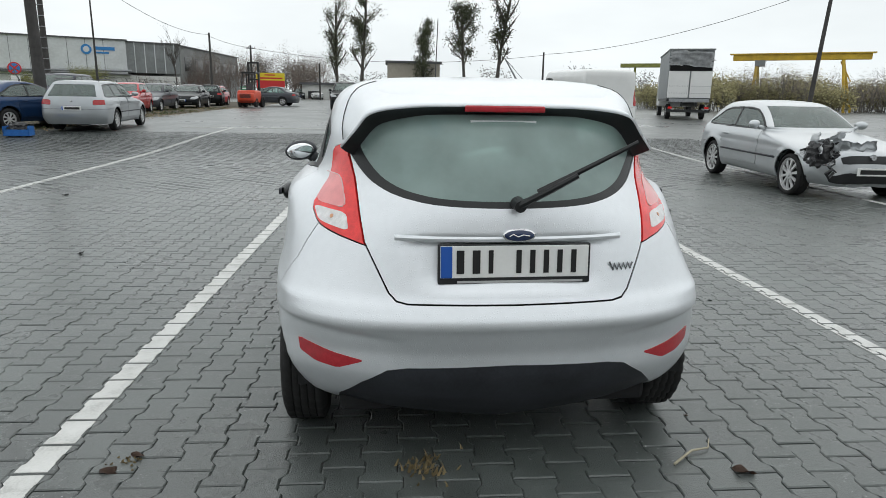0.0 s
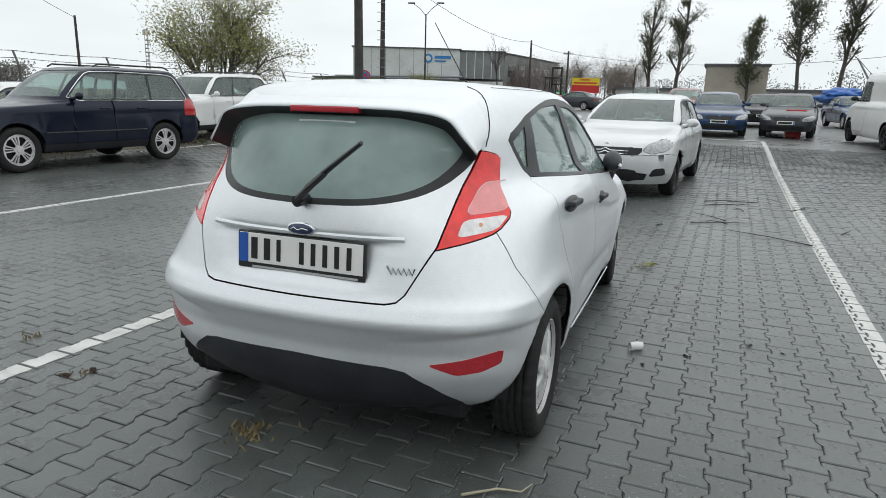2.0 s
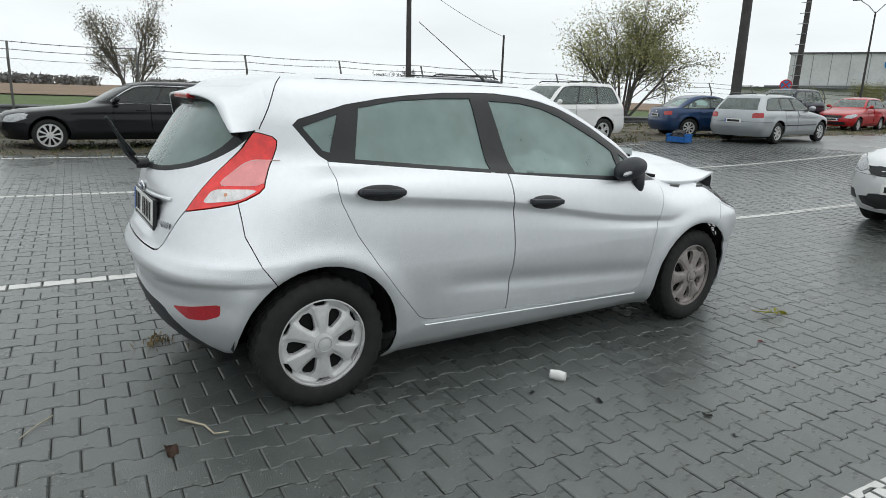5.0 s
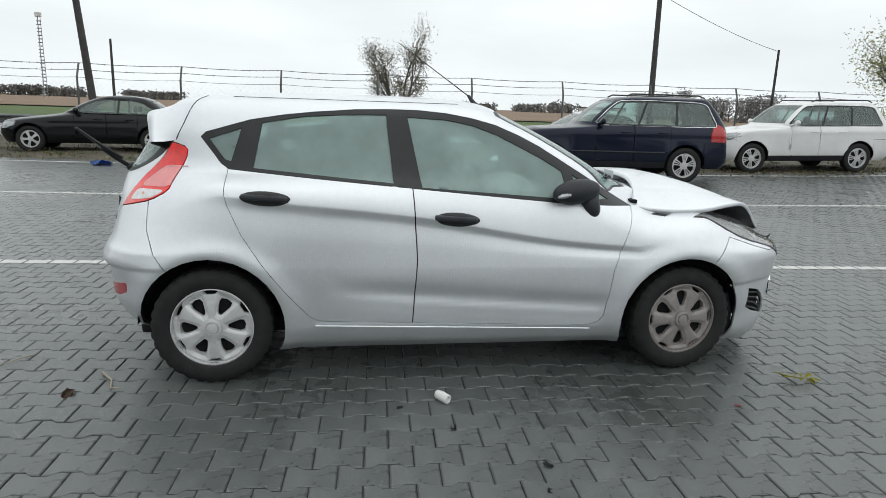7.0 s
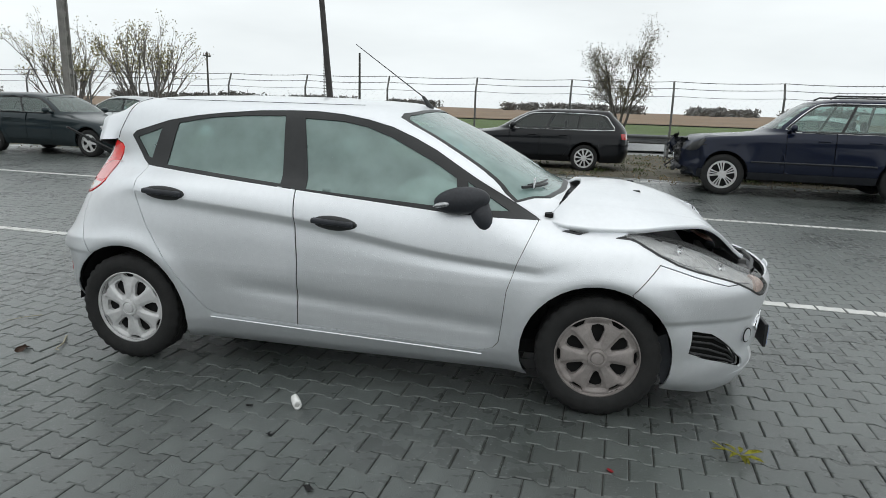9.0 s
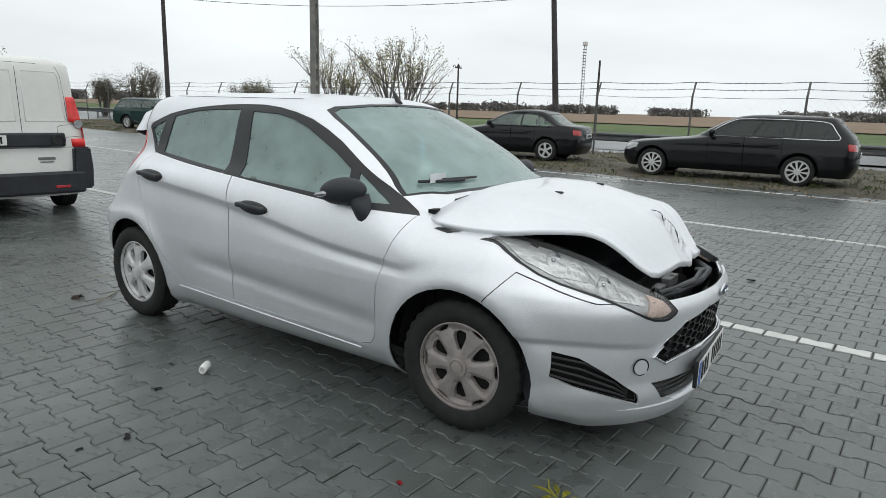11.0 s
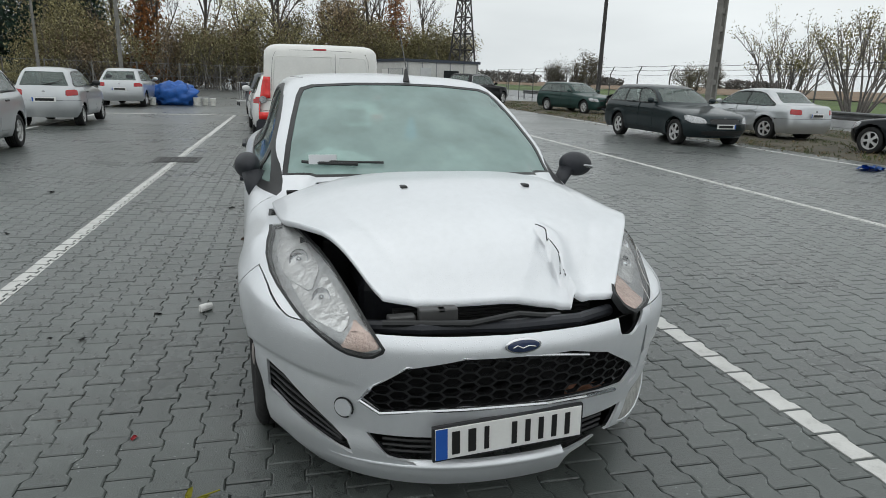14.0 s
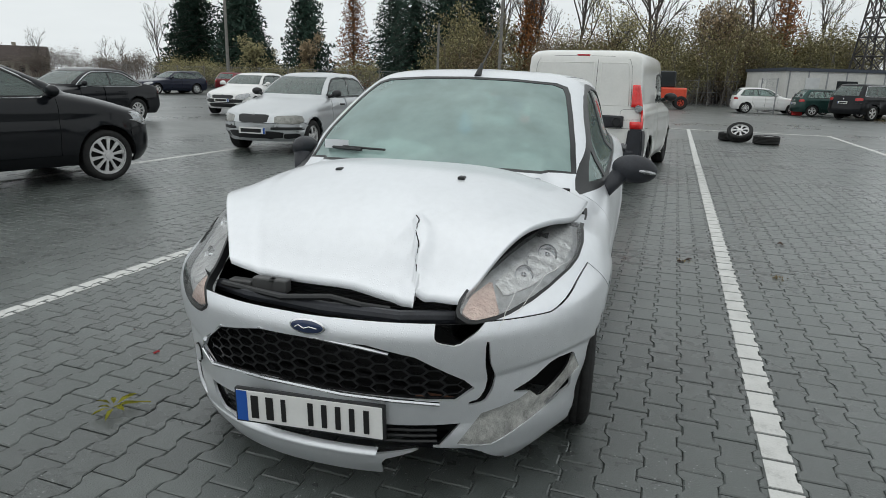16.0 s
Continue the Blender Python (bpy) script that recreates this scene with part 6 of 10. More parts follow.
bm = bmesh.new()
nu, nv, rows_ = 150, 110, []
for j in range(nv + 1):
    row = []
    for i in range(nu + 1):
        u = -1 + 2 * i / nu
        y = 2.205 + 0.955 * j / nv
        y2 = y + (0.15 * (1 - abs(u) ** 2.4) * (1 - j / nv))
        x = u * curve(HX, y) * (1.03 if u < 0 else 1.0)
        z = sum(bonnet_z(u, y + q) for q in (-0.06, -0.04, -0.02, 0.0, 0.02, 0.04, 0.06)) / 7
        # shallow side ribs
        z -= 0.004 * math.exp(-((abs(u) - 0.72) / 0.05) ** 2)
        # the crumple: a pressed-in facet at the front edge, a sharp line and a fold beside it
        t = (y - 2.93) / 0.22
        if -0.2 < t < 1.2:
            xc = -0.200 - 0.075 * max(0.0, t) + 0.005 * math.sin(t * 19)
            d = x - xc
            wide = 0.015 + 0.20 * max(0.0, t) ** 1.4
            if t > 0 and 0 < d < wide:
                z -= 0.040 * min(1.0, t / 0.25) * (1 - d / wide) * (0.75 + 0.25 * noise.noise((x * 14, y * 14, 1.0)))
            if d <= 0 and t > -0.1:
                z += 0.017 * math.exp(d / 0.035) * min(1.0, (t + 0.1) / 0.3)
            e = x - (-0.245 - 0.55 * (y - 2.96) if y < 3.0 else -0.267)
            z += 0.014 * math.exp(-(e / 0.022) ** 2) * max(0.0, min(1.0, (y - 2.90) / 0.05)) * max(0.0, min(1.0, (3.12 - y) / 0.08))
            z -= 0.013 * math.exp(-((x + 0.315) / 0.035) ** 2 - ((y - 3.05) / 0.06) ** 2)
            z += 0.006 * noise.noise((x * 30, y * 30, 0.5)) * math.exp(-(d / 0.10) ** 2)
        row.append(bm.verts.new((x, y2, z)))
    rows_.append(row)
for a, b in zip(rows_, rows_[1:]):
    for i in range(nu):
        bm.faces.new((a[i], a[i + 1], b[i + 1], b[i]))
bmesh.ops.recalc_face_normals(bm, faces=bm.faces)
if sum(f.normal.z for f in bm.faces) < 0:
    bmesh.ops.reverse_faces(bm, faces=bm.faces)
bm.normal_update()
es = [e for e in bm.edges if e.is_boundary]
r = bmesh.ops.extrude_edge_only(bm, edges=es)
for v in [g for g in r["geom"] if isinstance(g, bmesh.types.BMVert)]:
    v.co.z -= 0.022
    v.co.x *= 0.985
LID = BVHTree.FromBMesh(bm)
bonnet = part("bonnet", bm, SILVER, hero, "silver bonnet, sprung open and creased", smooth=True)
crack = []
for k in range(17):
    t = 0.10 + 0.72 * k / 16
    y = 2.93 + 0.22 * t
    x = -0.200 - 0.075 * t + 0.005 * math.sin(t * 19) + 0.0035 * noise.noise((k * 0.9, 2.0, 0.0))
    c = LID.ray_cast(Vector((x, y, 2)), Vector((0, 0, -1)))[0]
    crack.append((x, y, c.z + 0.0005))
part("cracked_crease", tube(bmesh.new(), crack, 0.0022, 6), LINER, bonnet, "dark cracked line along the crease")
for x in (0.232, -0.283):
    bm = bmesh.new()
    box(bm, x - 0.014, x + 0.014, 2.625, 2.665, 0.985, 1.018, 0.006)
    part("washer_nozzle", bm, BLACK_TRIM, bonnet)

# black cowl under the windscreen
bm = bmesh.new()
box(bm, -0.50, 0.50, 2.16, 2.46, 0.915, 0.940, 0.01)
for k in range(16):
    box(bm, -0.48 + k * 0.0625, -0.445 + k * 0.0625, 2.20, 2.40, 0.940, 0.952, 0.003)
part("cowl_panel", bm, BLACK_PLASTIC, hero, "black plastic cowl under the windscreen")

# what shows of the engine bay; floor and bulkhead near-black for its shade
part("bay_floor", boxes((-0.52, 0.52, 2.22, 3.02, 0.40, 0.44), (-0.66, 0.66, 2.20, 2.24, 0.40, 0.93)), HOLE_SHADE, hero)
part("side_wall", boxes((0.60, 0.64, 2.25, 2.75, 0.40, 0.84)), LINER, hero)
part("side_wall", boxes((-0.64, -0.60, 2.25, 2.75, 0.40, 0.84)), LINER, hero)
bm = boxes((-0.38, 0.36, 3.06, 3.09, 0.38, 0.665))
for k in range(22):
    box(bm, -0.37, 0.35, 3.088, 3.098, 0.40 + k * 0.012, 0.405 + k * 0.012)
rad = part("radiator", bm, mat("radiator_grey", (0.035, 0.035, 0.035), 0.5, 0.4), hero)
rad["kind"] = "stuff"
part("slam_panel", tube(bmesh.new(), [(0.47, 3.14, 0.640), (0.30, 3.23, 0.655), (0.0, 3.26, 0.650), (-0.25, 3.24, 0.645), (-0.42, 3.15, 0.635)], 0.022, 10), BLACK_PLASTIC, hero)
part("hose", tube(bmesh.new(), [(0.42, 3.20, 0.668), (0.15, 3.27, 0.672), (-0.02, 3.26, 0.690), (-0.12, 3.25, 0.672), (-0.2, 3.2, 0.65)], 0.011, 8), BLACK_TRIM, hero)
part("bonnet_catch", boxes((0.17, 0.30, 3.17, 3.21, 0.66, 0.705), (0.21, 0.24, 3.18, 3.21, 0.69, 0.705), (0.31, 0.40, 3.16, 3.2, 0.655, 0.685), bevel=0.005), mat("dull_metal", (0.10, 0.10, 0.10), 0.5, 0.5), hero)
part("engine_cover", boxes((-0.35, 0.45, 2.5, 2.95, 0.44, 0.74), bevel=0.05), BLACK_PLASTIC, hero)
part("battery", boxes((0.30, 0.55, 2.40, 2.62, 0.6, 0.80), bevel=0.01), BLACK_TRIM, hero)

# headlights: black surround, dark inside, faceted reflectors, turn lamp and a clear cover
LAMP_DARK = mat("lamp_grey_bezel", (0.52, 0.53, 0.54), 0.3, 0.3, var=0.3, scale=30, bump=0.25, bump_scale=90)
LAMP_FACET = mat("lamp_faceted_silver", (0.96, 0.96, 0.96), 0.16, 0.45, var=0.30, scale=34, bump=1.0, bump_scale=30)
TURN_LENS = mat("ribbed_turn_lens", (0.90, 0.66, 0.58), 0.2, 0.2, var=0.2, scale=30, bump=0.8, bump_scale=70)
for s, t in ((1, 14), (-1, 15)):
    lamp = hp("headlight", {t + 100}, BLACK_TRIM, 0.03, 0.002, "clear headlight in a black surround" + ("" if s > 0 else ", cracked and knocked back"))
    hp("lamp_cover", {t, t + 200, t + 220, t + 240}, LAMP_GLASS, 0.0, 0.004, "clear cover", lamp)
    hp("lamp_bezel", {t}, LAMP_DARK, 0.0, -0.022, "silver-grey bezel", lamp)
    hp("reflector_bowl", {t + 200}, LAMP_FACET, 0.03, -0.016, "faceted silver reflector", lamp)
    hp("reflector_bowl", {t + 220}, LAMP_FACET, 0.03, -0.016, "faceted silver reflector", lamp)
    hp("turn_lamp", {t + 240}, TURN_LENS, 0.03, -0.010, "pinkish ribbed turn lamp", lamp)
    for cx, cz, rr in ((0.660, 0.795, 0.034), (0.602, 0.715 if s > 0 else 0.752, 0.030)):
        c = on_hull((s * cx, fy(cx, cz), cz), 0.0)
        bm = bmesh.new()
        lathe(bm, [(rr * 1.1, -0.012), (rr, -0.014), (rr * 0.86, -0.024), (rr * 0.5, -0.034), (0.010, -0.036), (0.009, -0.014), (0.0005, -0.011)], 28)
        bmesh.ops.transform(bm, matrix=Matrix.Translation(c) @ pose(0, 0, 0, 0, 0, 90 - s * 32) @ pose(0, 0, 0, 0, -25, 0), verts=bm.verts)
        part("bulb_bowl", bm, CHROME, lamp, smooth=True)
    if s < 0:
        for a, b in (((0.60, 0.66), (0.66, 0.74)), ((0.56, 0.63), (0.585, 0.71)), ((0.66, 0.74), (0.73, 0.77))):
            part("lens_crack", tube(bmesh.new(), [on_hull((-(a[0] + (b[0] - a[0]) * q / 6), fy(a[0] + (b[0] - a[0]) * q / 6, a[1] + (b[1] - a[1]) * q / 6), a[1] + (b[1] - a[1]) * q / 6 + 0.004 * math.sin(q * 2.3)), 0.006) for q in range(7)], 0.0011, 4), WHITE_PLATE, lamp)

# honeycomb grille with a bright lower edge
bm = bmesh.new()
rx, rz = 0.036, 0.0175
for i in range(-16, 17):
    for j in range(-8, 9):
        cx, cz = i * rx * 1.5, 0.495 + j * rz * 2 + (rz if i % 2 else 0)
        if not inside(shrink(GRILLE, 0.008), cx, cz):
            continue
        ang = [(rx, 0), (rx * 0.5, rz), (-rx * 0.5, rz), (-rx, 0), (-rx * 0.5, -rz), (rx * 0.5, -rz)]
        for (a0, b0), (a1, b1) in zip(ang, ang[1:] + ang[:1]):
            q = []
            for (a, b) in ((a0, b0), (a1, b1)):
                for f in (1.0, 0.84):
                    q.append((cx + a * f, cz + b * f))
            vs = [bm.verts.new((x, fy(x, z) - 0.022, z)) for x, z in (q[0], q[2], q[3], q[1])]
            bm.faces.new(vs)
            vs2 = [bm.verts.new((x, fy(x, z) - 0.022 - dd, z)) for (x, z), dd in ((q[1], 0), (q[3], 0), (q[3], 0.02), (q[1], 0.02))]
            bm.faces.new(vs2)
part("grille", bm, mat("gloss_black", (0.012, 0.012, 0.013), 0.25), fbump, "black honeycomb grille, broken at one end")
# near-black sheet in place of the shade behind the grille
part("grille_back", prism(bmesh.new(), shrink(GRILLE, -0.03), 3.10, 3.12, "y"), HOLE_SHADE, fbump)
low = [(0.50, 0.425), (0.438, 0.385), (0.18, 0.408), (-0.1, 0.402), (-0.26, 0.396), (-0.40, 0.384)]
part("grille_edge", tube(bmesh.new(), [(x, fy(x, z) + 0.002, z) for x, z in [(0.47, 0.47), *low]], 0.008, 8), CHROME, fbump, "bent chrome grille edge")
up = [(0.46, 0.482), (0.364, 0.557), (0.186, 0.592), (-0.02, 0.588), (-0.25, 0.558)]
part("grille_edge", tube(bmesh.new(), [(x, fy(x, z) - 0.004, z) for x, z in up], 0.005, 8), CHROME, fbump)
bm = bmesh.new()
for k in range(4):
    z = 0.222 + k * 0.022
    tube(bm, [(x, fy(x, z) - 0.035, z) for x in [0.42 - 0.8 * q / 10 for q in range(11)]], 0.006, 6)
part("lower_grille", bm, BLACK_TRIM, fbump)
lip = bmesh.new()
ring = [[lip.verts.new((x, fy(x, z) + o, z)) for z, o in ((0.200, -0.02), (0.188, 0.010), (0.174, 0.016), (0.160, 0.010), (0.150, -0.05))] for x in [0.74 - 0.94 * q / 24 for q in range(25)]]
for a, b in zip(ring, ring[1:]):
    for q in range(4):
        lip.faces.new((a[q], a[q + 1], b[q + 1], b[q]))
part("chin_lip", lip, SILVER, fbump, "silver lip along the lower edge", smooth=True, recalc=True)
# near-black sheet in place of the shade behind the lower intake
part("lower_grille_back", prism(bmesh.new(), shrink(LOWG, -0.03), 3.08, 3.10, "y"), HOLE_SHADE, fbump)
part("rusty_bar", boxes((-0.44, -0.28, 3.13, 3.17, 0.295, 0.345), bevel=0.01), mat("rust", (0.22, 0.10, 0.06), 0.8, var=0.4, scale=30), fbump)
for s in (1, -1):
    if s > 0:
        # recess faces coloured near-black for the shade in them
        hp("fog_recess", {19}, HOLE_SHADE, 0.0, -0.03, "", fbump)
    if s > 0:
        for k in range(5):
            bm = bmesh.new()
            q = [(0.765, 0.425 - 0.026 * k), (0.70, 0.405 - 0.030 * k), (0.60, 0.335 - 0.022 * k), (0.545, 0.275 - 0.012 * k)]
            tube(bm, [(x, fy(x, z) - 0.022, z) for x, z in q], 0.0055, 6)
            part("fog_slat", bm, BLACK_TRIM, fbump)
part("tow_gap", tube(bmesh.new(), [Vector((0.545, fy(0.545, 0.385) + 0.004, 0.385)) + pose(0, 0, 0, 0, 0, -38).to_3x3() @ Vector((0.034 * math.cos(k * math.pi / 12), 0, 0.034 * math.sin(k * math.pi / 12))) for k in range(-8, 15)], 0.003, 6), LINER, fbump)
bm = bmesh.new()
bmesh.ops.create_cone(bm, cap_ends=True, segments=24, radius1=0.031, radius2=0.029, depth=0.012, matrix=pose(0.545, fy(0.545, 0.385) + 0.001, 0.385, 90, 0, -38))
part("tow_cover", bm, SILVER, fbump, "round tow-eye cover")
bm = bmesh.new()
for pts in ([(-0.24, 3.20, 0.165), (-0.36, 3.16, 0.15), (-0.50, 3.13, 0.16), (-0.60, 3.05, 0.13)], [(-0.26, 3.15, 0.185), (-0.42, 3.10, 0.175), (-0.58, 3.02, 0.19)]):
    vs0 = [bm.verts.new(p) for p in pts]
    vs1 = [bm.verts.new((p[0] + 0.02, p[1] - 0.09, p[2] + 0.015 * (1 if i % 2 else -1))) for i, p in enumerate(pts)]
    for i in range(len(pts) - 1):
        bm.faces.new((vs0[i], vs0[i + 1], vs1[i + 1], vs1[i]))
r = bmesh.ops.solidify(bm, geom=list(bm.faces), thickness=0.004)
part("torn_undertray", bm, BLACK_PLASTIC, fbump, "black torn undertray hanging down")

# cabin
for x in (-0.36, 0.36):
    bm = bmesh.new()
    box(bm, x - 0.235, x + 0.235, 0.78, 1.28, 0.36, 0.52, 0.05, 3)
    box(bm, x - 0.225, x + 0.225, 0.66, 0.80, 0.44, 1.02, 0.06, 3, Matrix.Translation((0, 0, 0)) )
    box(bm, x - 0.13, x + 0.13, 0.64, 0.73, 1.05, 1.24, 0.04, 3)
    part("front_seat", bm, SEAT, hero, "dark grey cloth front seat", smooth=True)
    bm = bmesh.new()
    box(bm, x - 0.12, x + 0.12, -0.06, 0.02, 1.00, 1.15, 0.04, 3)
    part("head_restraint", bm, SEAT, hero, smooth=True)
bm = bmesh.new()
box(bm, -0.62, 0.62, 0.06, 0.55, 0.40, 0.56, 0.05, 3)
box(bm, -0.60, 0.60, -0.06, 0.08, 0.45, 0.98, 0.05, 3)
part("rear_bench", bm, SEAT, hero, "dark grey rear bench", smooth=True)
bm = bmesh.new()
box(bm, -0.66, 0.66, 1.62, 2.12, 0.70, 0.90, 0.08, 3)
part("dashboard", bm, DASH, hero, "dark dashboard", smooth=True)
bm = bmesh.new()
tube(bm, [(-0.36 + 0.18 * math.cos(2 * math.pi * k / 24), 1.50 + 0.07 * math.sin(2 * math.pi * k / 24), 0.86 + 0.165 * math.sin(2 * math.pi * k / 24)) for k in range(25)], 0.015, 8)
part("steering_wheel", bm, DASH, hero)


part("airbag", crumpled(0.36, 1.55, 0.93, 0.24, 0.16, 0.10, 3), AIRBAG, hero, "white deflated airbag hanging from the dashboard", smooth=True)
part("airbag", crumpled(-0.36, 1.44, 0.86, 0.16, 0.10, 0.16, 8), AIRBAG, hero, "white deflated airbag on the steering wheel", smooth=True)
part("parcel", crumpled(0.1, 0.3, 0.64, 0.28, 0.12, 0.07, 5), AIRBAG, hero, smooth=True)
part("rear_view_mirror", box(bmesh.new(), -0.12, 0.12, 1.50, 1.535, 1.235, 1.305, 0.02, 3), BLACK_TRIM, hero, smooth=True)
fr = [(0.0, 1.235), (0.012, 1.205), (0.030, 1.185), (0.018, 1.18), (0.040, 1.150), (0.022, 1.147), (0.046, 1.115), (0.012, 1.112), (0.012, 1.09), (-0.012, 1.09), (-0.012, 1.112), (-0.046, 1.115), (-0.022, 1.147), (-0.040, 1.150), (-0.018, 1.18), (-0.030, 1.185), (-0.012, 1.205)]
part("air_freshener", prism(bmesh.new(), [(a - 0.031, b) for a, b in fr], 1.645, 1.648, "y"), mat("pale_blue_card", (0.12, 0.58, 0.95), 0.6), hero, "pale blue card hanging from the mirror")
# windscreen wiper and inspection sticker
bm = bmesh.new()
on_pane = lambda x, z, d: HULL.ray_cast(Vector((x, 6, z)), Vector((0, -1, 0)))[0] + Vector((0, d, d * 0.4))
tube(bm, [on_pane(0.58 - 0.030 * k, 1.034, 0.016) for k in range(9)], 0.008, 6)
tube(bm, [on_pane(0.52 - 0.05 * k, 1.043, 0.010) for k in range(7)], 0.006, 6)
part("windscreen_wiper", bm, BLACK_TRIM, hero)
part("sticker", prism(bmesh.new(), [(0.43, 1.035), (0.555, 1.035), (0.555, 1.078), (0.43, 1.078)], 2.13, 2.133, "y"), mat("sticker_paper", (0.7, 0.72, 0.74), 0.6), hero, "white paper label behind the windscreen")
skin.free()
for o in list(hero.children) + [c for k in hero.children for c in k.children]:
    if o.type == "MESH" and o.data.materials and o.data.materials[0] in (GLASS, WINDSCREEN, REAR_GLASS, LAMP_GLASS):
        o.visible_shadow = False


# ---------------------------------------------------------------- cars round about


def P(x, y, yaw):
    """Stands a car on the ground, its rear axle at (x, y)."""
    a = radians(yaw)
    z0, z1 = rise(x, y), rise(x - 2.6 * math.sin(a), y + 2.6 * math.cos(a))
    return pose(x, y, z0, math.degrees(math.atan2(z1 - z0, 2.6)), 0, yaw)



NAVY = car_paint("dark_navy", (0.010, 0.014, 0.030))
BLACK = car_paint("black", (0.008, 0.009, 0.011), 0.1)
WHITE = car_paint("white", (0.74, 0.74, 0.73), 0.0)
LIGHT_SILVER = car_paint("light_silver", (0.54, 0.56, 0.575), 0.65)
MID_SILVER = car_paint("mid_silver", (0.40, 0.42, 0.44), 0.7)
PEARL = car_paint("pearl_silver", (0.68, 0.69, 0.695), 0.45)
BLUE = car_paint("blue", (0.012, 0.04, 0.11))
SLATE = car_paint("slate_green", (0.022, 0.032, 0.036))
RED = car_paint("red", (0.40, 0.015, 0.02), 0.0)
MAROON = car_paint("maroon", (0.16, 0.015, 0.02), 0.2)
GREY = car_paint("grey", (0.07, 0.075, 0.085))
DGREEN = car_paint("dark_green", (0.02, 0.05, 0.045))
CREAM = car_paint("cream_white", (0.76, 0.76, 0.73), 0.0)
SCRAP = mat("scrap_metal", (0.05, 0.05, 0.052), 0.5, 0.4, var=0.6, scale=7, bump=0.5, bump_scale=18)


def sheet(n, w, h, amp, seed):
    """A torn, bent piece of panel."""
    bm = bmesh.new()
    g = [[bm.verts.new((w * (i / n - 0.5) * (1 + 0.25 * noise.noise((j * 0.9, seed, 0))), amp * noise.noise((i * 0.33, j * 0.33, seed)) + 0.22 * amp * noise.noise((i * 0.9, j * 0.9, seed + 5)),
                        h * (j / n - 0.5) * (1 + 0.3 * noise.noise((i * 0.9, seed + 9, 0))))) for j in range(n + 1)] for i in range(n + 1)]
    for a, b in zip(g, g[1:]):
        for j in range(n):
            bm.faces.new((a[j], a[j + 1], b[j + 1], b[j]))
    bmesh.ops.solidify(bm, geom=list(bm.faces), thickness=0.004)
    return bm


def wreckage(car, paint, x, y, z, w, seed, panels=5, beam=True):
    """A burst-open front corner: a dark mass of metal, bent rails, hoses and torn panels."""
    r = random.Random(seed)
    m = part("broken_front", crumpled(x, y, z, w, 0.26, 0.24, seed), SCRAP, car, "torn dark engine parts")
    bm = bmesh.new()
    for k in range(14):
        p = Vector((x + r.uniform(-w, w), y + r.uniform(-0.05, 0.3), z + r.uniform(-0.22, 0.24)))
        pts = [p]
        for q in range(4):
            p = p + Vector((r.uniform(-0.16, 0.16), r.uniform(-0.08, 0.08), r.uniform(-0.1, 0.08)))
            pts.append(p)
        tube(bm, pts, r.uniform(0.008, 0.02), 6)
    part("hoses", bm, BLACK_TRIM, car)
    for k in range(panels):
        p = part("bent_panel", sheet(9, r.uniform(0.25, 0.55), r.uniform(0.14, 0.34), 0.08, seed + k * 3), paint if k % 2 == 0 else BLACK_PLASTIC, car, smooth=True)
        p.matrix_local = pose(x + r.uniform(-w, w) * 0.9, y + r.uniform(0.08, 0.3), z + r.uniform(-0.18, 0.24), r.uniform(-40, 40), r.uniform(-30, 30), r.uniform(-40, 40))
    if beam:
        part("hanging_bumper", tube(bmesh.new(), [(x + w * f, y + 0.26 - 0.10 * abs(f), z - 0.30 + 0.05 * math.sin(f * 5 + seed)) for f in (-1.1, -0.7, -0.2, 0.3, 0.8, 1.1)], 0.05, 8), BLACK_PLASTIC, car, smooth=True)


FENCE_ROW, BAY = "cars by the fence", "cars in the bays"
c = vehicle("suv", "dark navy estate SUV with a smashed front", "suv", NAVY, P(-9.42, 7.78, 174.2), FENCE_ROW, "double", wreck=0.8, plate=False, lens=BLACK_TRIM, chrome_line=True, rails=True, seed=3, moulding=BLACK_PLASTIC, cladding=BLACK_PLASTIC, tails=[(0.80, 0.86), (0.84, 1.20), (0.80, 1.55), (0.90, 1.55), (0.99, 1.2), (0.99, 0.86)])
wreckage(c, NAVY, 0.15, 3.45, 0.72, 0.62, 31)
vehicle("suv", "white SUV parked on the muddy verge", "suv", WHITE, P(-11.5, 13.6, 178), FENCE_ROW, "double", rails=True, chrome_line=True, seed=4, grille_mat=CHROME, cladding=BLACK_PLASTIC)
vehicle("sedan_car", "white saloon with a chrome grille standing on the verge", "sedan", WHITE, P(-11.95, 7.95, 175), FENCE_ROW, "five", seed=61, H=1.45, grille_mat=CHROME, chrome_line=True)
vehicle("coupe_car", "dark blue old two-door coupe", "coupe", BLUE, P(-11.4, 18.0, -25), FENCE_ROW, "eight", doors=1, seed=5)
vehicle("estate_car", "silver old estate car with dark rear pane", "estate", MID_SILVER, P(-8.75, 18.15, 2), FENCE_ROW, "seven", seed=6, wb=2.57, moulding=BLACK_PLASTIC, rails=True)
vehicle("estate_car", "black estate car with a dented tail", "estate", BLACK, P(-12.91, 2.33, 181.6), FENCE_ROW, "ten", chrome_line=True, seed=7, W=0.93, wb=2.97, glass=DARK_GLASS, rim_frac=0.72)
vehicle("sedan_car", "black four-door saloon on the verge", "sedan", BLACK, P(-14.4, -4.2, 187.2), FENCE_ROW, "five", seed=8)
vehicle("sedan_car", "silver saloon with large red lamps", "sedan", LIGHT_SILVER, P(-14.3, -10.6, 188), FENCE_ROW, "five", seed=9, H=1.45)
